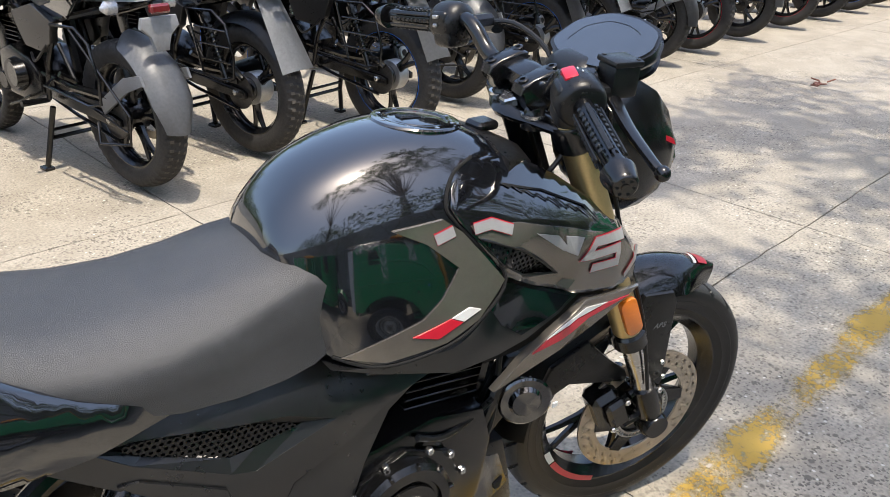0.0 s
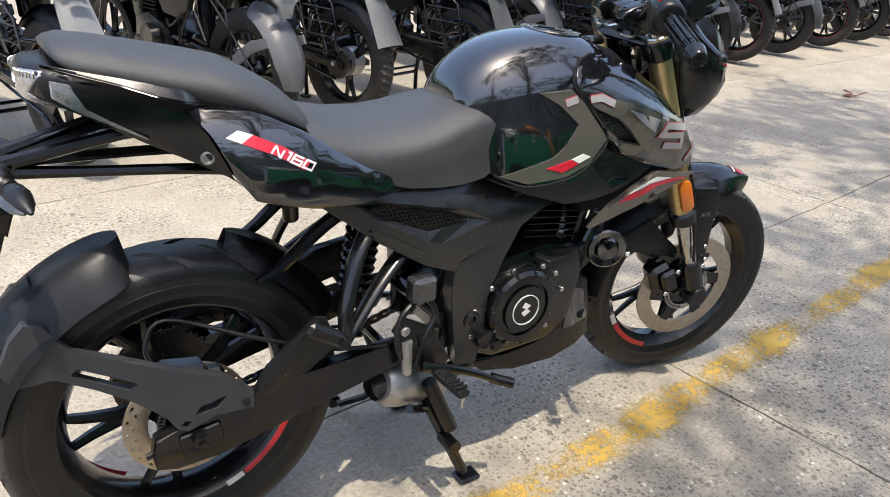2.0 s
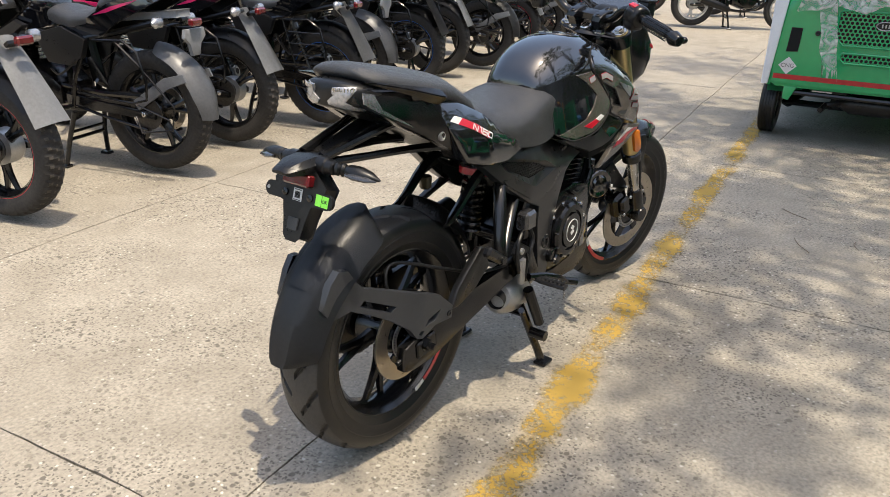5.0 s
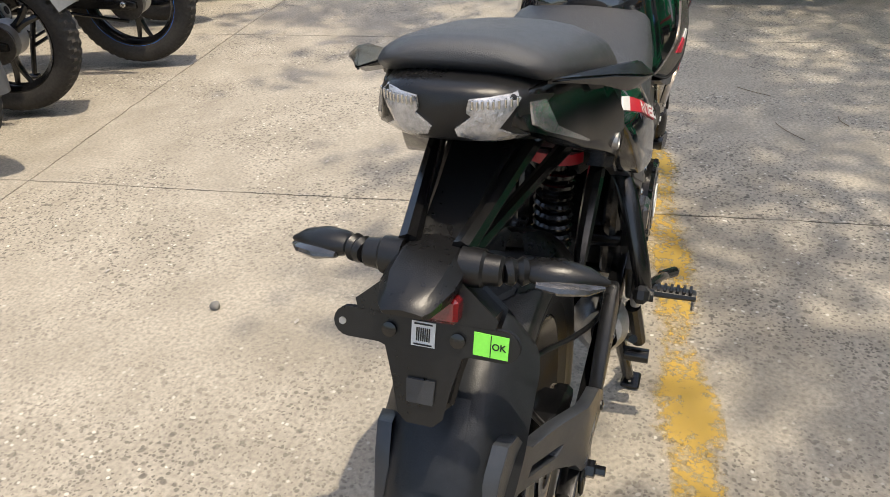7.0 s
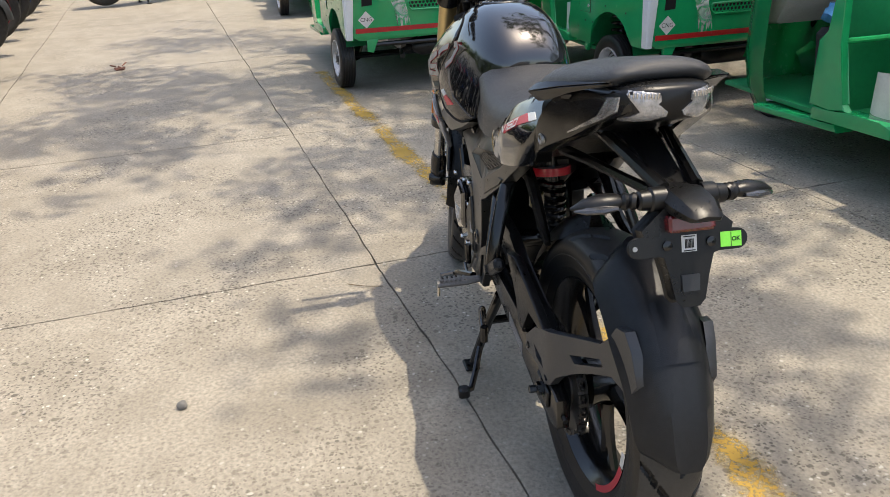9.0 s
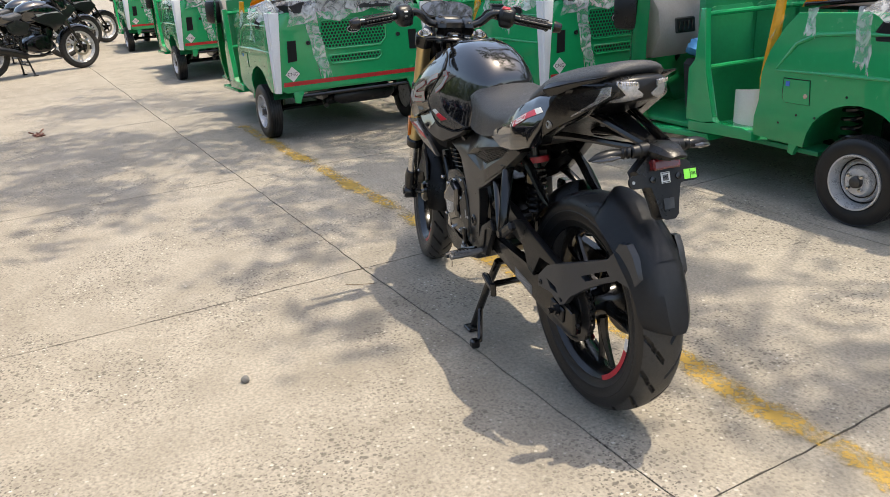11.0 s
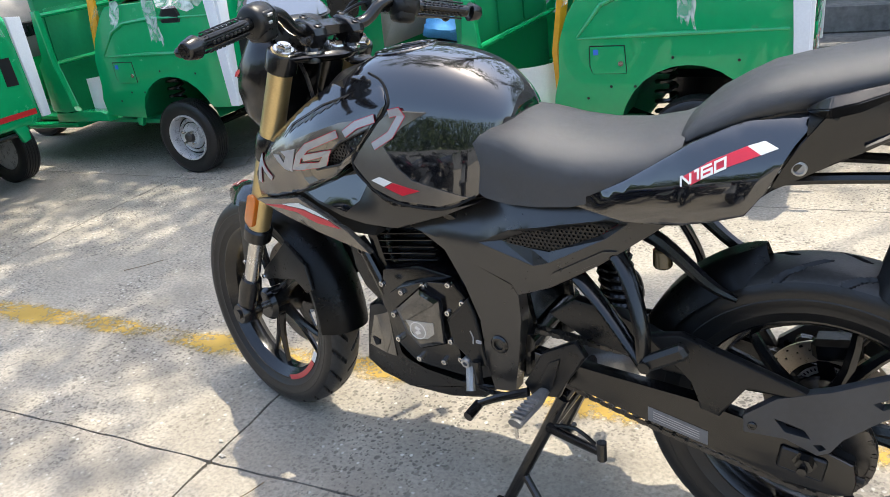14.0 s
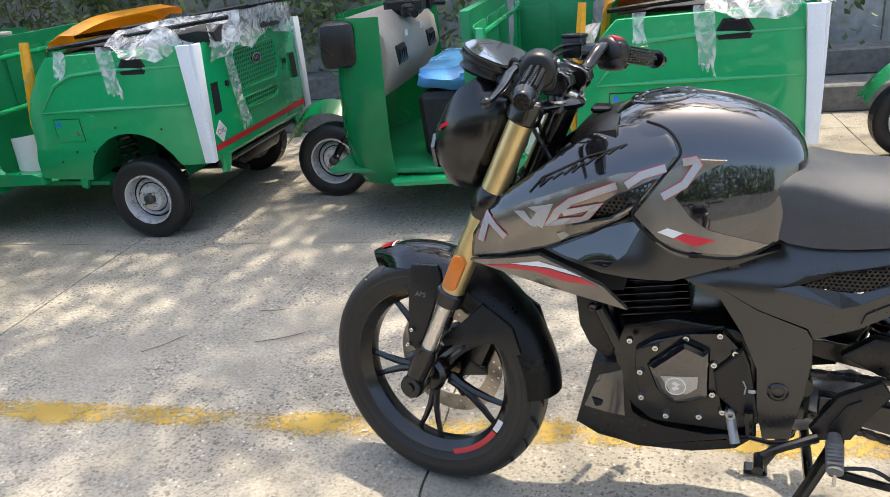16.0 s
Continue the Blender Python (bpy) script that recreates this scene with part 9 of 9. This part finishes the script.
        g.append([bm.verts.new((0.42, y, 0.94 + 0.02 * b)), bm.verts.new((0.40 - 0.02 * b, y, 0.97 + 0.07 * b)), bm.verts.new((0.34 - 0.10 * b, y, 1.00 + 0.09 * b)), bm.verts.new((0.26 - 0.12 * b, y * 0.97, 1.00 + 0.07 * b))])
    for a, b in zip(g, g[1:]):
        for q in range(3):
            bm.faces.new((a[q], a[q + 1], b[q + 1], b[q]))
    bmesh.ops.solidify(bm, geom=bm.faces[:], thickness=0.012)
    part("hood_cap", bm, YELLOW_FR, hf, "yellow hood visor")
    bm = bmesh.new()
    rings = []
    for x, zt, w in ((0.36, 0.955, 0.50), (0.20, 0.985, 0.53), (0.0, 0.99, 0.54), (-0.2, 1.0, 0.53), (-0.42, 1.02, 0.50), (-0.48, 1.01, 0.47)):
        rings.append([(x, y, z + 0.012 * noise.noise(Vector((x * 7, y * 7, seed)))) for y, z in mirror_half([(0, zt), (w * 0.5, zt + 0.01), (w * 0.85, zt - 0.005), (w, zt - 0.03), (w * 0.95, 0.935), (0, 0.935)])])
    loft(bm, rings)
    part("folded_canvas", bm, CANVAS, hf, "black folded hood canvas", angle=50)
    for y, z in ((0.52, 0.975), (-0.50, 0.99), (0.30, 1.005)):
        bm = bmesh.new()
        tube(bm, [(0.40, y, z - 0.02), (-0.05, y + 0.02, z + 0.02), (-0.58, y - 0.03, z + 0.07)], 0.011, 7)
        part("hood_rod", bm, SATIN, hf, "black hood rod")
    # foam on the rear corners, film scraps
    bm = bmesh.new()
    plate(bm, [(-0.432, 0.945), (-0.365, 0.945), (-0.385, 0.66), (-0.40, 0.385), (-0.45, 0.385)], 0.612, 0.640, 0.004)
    plate(bm, [(0.555, 0.945), (0.632, 0.945), (0.632, 0.385), (0.60, 0.385)], -0.430, -0.452, 0.004, "x")
    fm = part("foam_strip", bm, FOAM, t, "white foam corner strip")
    bm = bmesh.new()
    plate(bm, [(-0.648, 0.935), (-0.56, 0.945), (-0.60, 0.40), (-0.65, 0.40)], -0.430, -0.452, 0.004, "x")
    part("foam_strip", bm, FOAM, t, "white foam corner strip")
    if film:
        rnd = random.Random(seed)
        def sheet(p0, p1, sag, sd):
            part("film", ragged(p0, p1, 12, 6, sag, sd), FILM, t, "torn clear plastic film")
        sheet([(0.0, 0.50, 1.02), (-0.25, 0.45, 1.05), (-0.55, 0.30, 1.07)], [(0.0, 0.66, 0.93), (-0.25, 0.68, 0.88), (-0.53, 0.34, 0.90)], 0.0, seed + 1)
        sheet([(-0.46, 0.48, 1.03), (-0.50, 0.20, 1.05), (-0.50, -0.20, 1.05), (-0.47, -0.48, 1.03)], [(-0.47, 0.50, 0.82), (-0.48, 0.20, 0.86), (-0.48, -0.15, 0.90), (-0.47, -0.50, 0.84)], 0.0, seed + 2)
        sheet([(-0.47, 0.40, 1.0), (-0.47, 0.30, 1.0)], [(-0.455, 0.28, 0.43), (-0.455, 0.20, 0.41)], 0.0, seed + 3)
        sheet([(0.06, 0.62, 0.96), (-0.02, 0.63, 0.96)], [(0.04, 0.66, 0.72), (-0.04, 0.66, 0.68)], 0.0, seed + 4)
        sheet([(0.52, 0.50, 0.88), (0.42, 0.62, 0.93)], [(0.58, 0.58, 0.76), (0.46, 0.66, 0.80)], 0.0, seed + 5)
        sheet([(0.30, 0.63, 0.95), (0.24, 0.63, 0.95)], [(0.30, 0.65, 0.83), (0.25, 0.65, 0.80)], 0.0, seed + 6)
        bm = bmesh.new()
        bmesh.ops.create_icosphere(bm, subdivisions=3, radius=0.075, matrix=Matrix.Translation((-0.28, 0.58, 0.955)) @ Matrix.Diagonal((1.2, 0.8, 0.9, 1)))
        for v in bm.verts:
            v.co += noise.noise_vector(v.co * 14) * 0.025
        part("wrapped_fitting", bm, FILM, t, "fitting wrapped in film")
    # foam on the door post foot
    bm = bmesh.new()
    g = []
    for k in range(9):
        a = radians(-80 + 160 * k / 8)
        g.append([bm.verts.new((0.68 + 0.10 * math.sin(a), 0.50 + 0.06 * math.cos(a), z)) for z in (0.345, 0.44, 0.545 - 0.004 * k)])
    for a, b in zip(g, g[1:]):
        for q in range(2):
            bm.faces.new((a[q], a[q + 1], b[q + 1], b[q]))
    bmesh.ops.solidify(bm, geom=bm.faces[:], thickness=0.012)
    part("foam_wrap", bm, FOAM, t, "white foam sheet at the door")
    return t


def build_tuks():
    base = build_tuk("green three-wheeler with folded hood and torn plastic film", 11)
    spots = [(4.52, -0.38, 7.0), (3.57, -2.04, 7.5), (8.65, 0.02, 7.5), (13.2, 0.55, 7.5), (7.75, -1.55, 8.0), (11.9, -1.0, 8.0), (-2.09, -3.33, 7.0)]
    base.matrix_world = pose(*spots[0][:2], 0, 0, 0, spots[0][2])
    for x, y, h in spots[1:]:
        copy_thing(base, pose(x, y, 0, 0, 0, h))
    open_cab = build_tuk("green three-wheeler with open cab and a blue wrapped seat", 24, film=True)
    open_cab.matrix_world = pose(0.88, -2.44, 0, 0, 0, 7.0)
    # blue polythene bundle lying on the driver seat
    bm = bmesh.new()
    bmesh.ops.create_cube(bm, size=1.0)
    bmesh.ops.subdivide_edges(bm, edges=bm.edges[:], cuts=6, use_grid_fill=True)
    for v in bm.verts:
        c = v.co.copy()
        r = max(abs(c.x), abs(c.y), abs(c.z)) / max(c.length, 1e-6)
        v.co = c.lerp(c * r, 0.45)
        v.co = Vector((v.co.x * 0.34, v.co.y * 0.84, v.co.z * 0.12)) + noise.noise_vector(c * 5) * 0.018
    b = part("wrapped_seat_cushion", bm, BLUE_BAG)
    b.matrix_world = pose(0.88, -2.44, 0, 0, 0, 7.0) @ Matrix.Translation((1.15, 0, 0.678))
    tagged(b, "blue polythene bag over a seat cushion", "cushion")


build_tuks()


# ---- boundary wall with climbers, trees over the yard, litter ----
def leaf_cloud(bm, centers, per, spread, size, rnd, flat=0.6):
    """Many small four-sided leaves round the given points."""
    for c in centers:
        c = Vector(c)
        for _ in range(per):
            d = Vector((rnd.gauss(0, 1), rnd.gauss(0, 1), rnd.gauss(0, flat))) * spread
            p = c + d
            n = Vector((rnd.uniform(-1, 1), rnd.uniform(-1, 1), rnd.uniform(0.2, 1))).normalized()
            a = n.orthogonal().normalized()
            a.rotate(Matrix.Rotation(rnd.uniform(0, 6.28), 3, n))
            b = n.cross(a)
            s = size * rnd.uniform(0.6, 1.3)
            bm.faces.new([bm.verts.new(q) for q in (p - a * s, p + b * s * 0.42 - n * s * 0.08, p + a * s, p - b * s * 0.42 - n * s * 0.08)])
    return bm


def build_wall():
    rnd = random.Random(8)
    v0 = -4.75
    bm = bmesh.new()
    box(bm, (4.0, v0 - 0.12, 1.3), (44, 0.24, 2.6), 0.02)
    wall = part("wall_yard", bm, WALLM, smooth=False)
    wall.matrix_world = LOT
    tagged(wall, "weathered grey boundary wall overgrown with climbers", "wall", kind="structure")
    bm = bmesh.new()
    box(bm, (4.0, v0 + 0.33, 0.09), (44, 0.66, 0.18), 0.012)
    box(bm, (4.0, v0 + 0.16, 0.27), (44, 0.32, 0.18), 0.012)
    pl = part("plinth", bm, PLINTH, smooth=False)
    pl.matrix_world = LOT
    tagged(pl, "stained stepped concrete plinth along the wall", "plinth", kind="structure")
    for seed, u0, u1, dens in ((1, 1.9, 9.5, 2.6), (2, -3.5, 1.9, 0.2), (3, 9.5, 20, 1.4)):
        bm = bmesh.new()
        cs = []
        for _ in range(int(95 * dens * (u1 - u0) / 4)):
            u = rnd.uniform(u0, u1)
            z = 0.45 + 2.2 * rnd.random() ** 0.8
            cs.append(LOT @ Vector((u, v0 + rnd.uniform(0.02, 0.28), z)))
        leaf_cloud(bm, cs, 44, 0.13, 0.042, rnd, 1.0)
        ob = part("climber", bm, VINE, smooth=False)
        tagged(ob, "dense green climbing plant on the wall", "climber", kind="stuff")
        bm = bmesh.new()
        for _ in range(int(26 * (u1 - u0) / 4)):
            u = rnd.uniform(u0, u1)
            pts = []
            for k in range(7):
                pts.append(LOT @ Vector((u + 0.10 * math.sin(k * 1.3 + u * 9) + 0.02 * k, v0 + 0.03 + 0.03 * math.sin(k + u), 2.5 - k * rnd.uniform(0.24, 0.36))))
            tube(bm, pts, [0.010] * 3 + [0.006] * 4, 5)
        ob = part("climber_stems", bm, TWIG)
        tagged(ob, "thin dry stems hanging on the wall", "stems", kind="stuff")


def build_thicket():
    """Dense greenery rising behind the wall."""
    rnd = random.Random(21)
    bm = bmesh.new()
    cs = []
    for _ in range(420):
        u = rnd.uniform(-9, 20)
        cs.append(LOT @ Vector((u, -5.6 - rnd.uniform(0, 1.2), rnd.uniform(1.6, 5.2))))
    leaf_cloud(bm, cs, 26, 0.36, 0.13, rnd, 0.9)
    ob = part("thicket", bm, LEAF, smooth=False)
    tagged(ob, "dense green trees crowding behind the wall", "trees", kind="stuff")
    # unseen, added past the parked row to darken reflections: plain wall, trees above it
    bm = bmesh.new()
    box(bm, (6.0, 18.0, 1.3), (60, 0.24, 2.6), 0.02)
    wall = part("unseen_wall", bm, WALLM, smooth=False)
    tagged(wall, "plain weathered grey wall added unseen past the parked row", "wall", kind="structure")
    bm = bmesh.new()
    cs = [(rnd.uniform(-22, 34), 19.2 + rnd.uniform(0, 2.0), rnd.uniform(1.4, 5.6)) for _ in range(640)]
    leaf_cloud(bm, cs, 24, 0.85, 0.34, rnd, 0.9)
    ob = part("thicket", bm, LEAF, smooth=False)
    tagged(ob, "dense green trees added unseen past the row to darken reflections", "trees", kind="stuff")


def build_tree(name_label, base, height, limbs, seed, per, clump, size):
    """A tapered trunk with limbs that reach over the yard and a loose, gappy crown."""
    rnd = random.Random(seed)
    tree = thing("tree", name_label, "tree", "trees over the yard")
    b = Vector(base)
    bm = bmesh.new()
    top = b + Vector((0.3, 0.4, height * 0.62))
    tube(bm, [b - Vector((0, 0, 0.1)), b + Vector((0.05, 0.05, height * 0.2)), b + Vector((0.1, 0.25, height * 0.42)), top], [0.26, 0.2, 0.17, 0.12], 12, curve=3)
    part("trunk", bm, BARK, tree, "grey-brown bark trunk")
    crown = bmesh.new()
    wood = bmesh.new()
    for end, dens, wide in limbs:
        e = Vector(end)
        mid = top.lerp(e, 0.5) + Vector((0, 0, 0.35))
        tube(wood, [top, mid, e], [0.05, 0.018, 0.006], 6, curve=4)
        cs = []
        for _ in range(int(clump * dens)):
            q = e + Vector((rnd.gauss(0, wide), rnd.gauss(0, wide), rnd.gauss(0, 0.2)))
            cs.append(q)
            if rnd.random() < 0.5:
                tube(wood, [e.lerp(mid, 0.12), (e + q) / 2 + Vector((0, 0, 0.05)), q], [0.010, 0.007, 0.003], 4)
        leaf_cloud(crown, cs, per, 0.13, size, rnd)
    part("limbs", wood, BARK, tree, "bare limbs and twigs")
    part("crown", crown, LEAF, tree, "loose green crown with gaps", smooth=False)


def sun_above(x, y, z):
    """The place at height z whose shadow falls on the ground at (x, y)."""
    k = z / SUN_DIR.z
    return (x + SUN_DIR.x * k, y + SUN_DIR.y * k, z)


def build_trees():
    def spots(z, dens, wide, *rows):
        return [(sun_above(x, y, z + 0.5 * math.sin(7 * x + 5 * y)), dens, wide) for x, y in rows]
    build_tree("tall tree shading the three-wheelers and the line", (2.2, -6.9, 0), 9.5,
               spots(8.0, 0.75, 0.19, (0.12, -0.62), (0.72, -0.62), (1.22, -0.48), (1.38, -0.90), (1.85, -0.50), (2.05, -0.30), (2.32, -0.70), (2.28, -1.15), (2.60, -0.42), (3.0, -0.40), (3.08, -1.05), (3.7, -0.95), (2.95, -0.05))
               + spots(8.1, 0.55, 0.16, (2.55, 0.28), (2.20, 0.42), (2.05, 0.12), (2.75, -0.18))
               + spots(8.2, 0.26, 0.13, (2.72, 0.18), (2.45, 0.77), (1.55, 0.80), (0.74, 0.67))
               + spots(8.0, 2.6, 0.45, (2.45, -1.75), (3.9, -1.9), (1.8, -2.3), (3.0, -2.7), (5.0, -2.0), (4.4, -1.2)), 3, 22, 12, 0.066)
    build_tree("tall tree behind the wall", (-2.6, -7.2, 0), 9.0,
               spots(8.0, 0.7, 0.19, (-0.32, -0.50), (-0.85, -0.85), (-1.3, -0.75), (0.50, -0.88), (-0.5, -1.2)) + spots(8.0, 2.4, 0.45, (-1.8, -1.5), (-2.6, -2.0), (0.6, -2.9), (-0.6, -2.6)), 4, 22, 12, 0.066)
    build_tree("tall tree over the far three-wheelers", (7.5, -7.0, 0), 9.5,
               spots(8.6, 1.15, 0.24, (3.5, -0.25), (4.2, -0.15), (3.85, 0.62), (4.65, 0.62), (4.6, 1.2), (4.55, 1.75), (3.5, 1.85), (4.05, 1.70), (3.65, 2.15), (5.0, 1.5), (3.2, 1.45), (5.3, 2.2))
               + spots(8.8, 2.4, 0.5, (5.2, -0.6), (6.4, 0.2), (6.9, 1.6), (8.6, -0.8), (7.4, -1.6)), 5, 22, 12, 0.07)


def build_litter():
    rnd = random.Random(12)
    bm = bmesh.new()
    g = []
    for i in range(8):
        g.append([bm.verts.new((0.30 * i / 7 - 0.15, 0.15 * (j / 3 - 0.5) * (1 + 0.3 * math.sin(i)), 0.006 + 0.012 * abs(noise.noise(Vector((i * 0.7, j * 0.9, 2)))) + 0.02 * (i / 7) ** 3)) for j in range(4)])
    for a, b in zip(g, g[1:]):
        for j in range(3):
            bm.faces.new((a[j], a[j + 1], b[j + 1], b[j]))
    bmesh.ops.solidify(bm, geom=bm.faces[:], thickness=0.003)
    ob = part("cardboard_scrap", bm, PAPER)
    ob.matrix_world = pose(3.40, -1.56, 0.002, 0, 0, 35)
    tagged(ob, "crumpled grey cardboard scrap under the tyre", "litter")
    bm = bmesh.new()
    for k in range(9):
        p = Vector((rnd.uniform(-0.12, 0.12), rnd.uniform(-0.06, 0.06), 0.012))
        tube(bm, [p, p + Vector((rnd.uniform(-0.08, 0.08), rnd.uniform(-0.05, 0.05), rnd.uniform(0.0, 0.025)))], 0.006, 5)
    box(bm, (0, 0, 0.008), (0.10, 0.05, 0.012), 0.004)
    ob = part("rubbish_scrap", bm, [RUBBISH])
    ob.matrix_world = pose(5.66, 2.0, 0.0, 0, 0, 20)
    tagged(ob, "small reddish heap of litter on the concrete", "litter")
    # pebble, twigs, fallen leaves
    bm = bmesh.new()
    bmesh.ops.create_icosphere(bm, subdivisions=2, radius=0.014)
    for v in bm.verts:
        v.co += noise.noise_vector(v.co * 60) * 0.004
    ob = part("pebble", bm, PLINTH)
    ob.matrix_world = pose(0.582, 0.957, 0.009)
    tagged(ob, "small dark pebble on the concrete", "pebble")
    for x, y, h, ln in ((2.62, -0.42, 60, 0.16), (2.35, -0.75, 20, 0.10), (1.18, 0.40, 70, 0.13), (2.2, -0.55, 35, 0.18)):
        bm = bmesh.new()
        tube(bm, [(-ln / 2, 0, 0.004), (0, 0.012, 0.007), (ln / 2, -0.004, 0.004)], 0.0016, 5, curve=4)
        ob = part("twig", bm, TWIG)
        ob.matrix_world = pose(x, y, 0, 0, 0, h)
        tagged(ob, "thin dry twig on the concrete", "twig", "twigs on the ground")
    bm = bmesh.new()
    for _ in range(120):
        x, y = rnd.uniform(-1.5, 5.5), rnd.uniform(-2.2, 1.8)
        a = rnd.uniform(0, 6.28)
        s = rnd.uniform(0.006, 0.014)
        bm.faces.new([bm.verts.new((x + s * math.cos(a + k), y + s * 0.5 * math.sin(a + k), 0.0035 + 0.003 * rnd.random())) for k in (0, 1.7, 3.1, 4.6)])
    ob = part("fallen_leaves", bm, PAPER, smooth=False)
    tagged(ob, "tiny pale leaf scraps scattered on the concrete", "leaf litter", kind="stuff")


build_wall()
build_thicket()
build_trees()
build_litter()
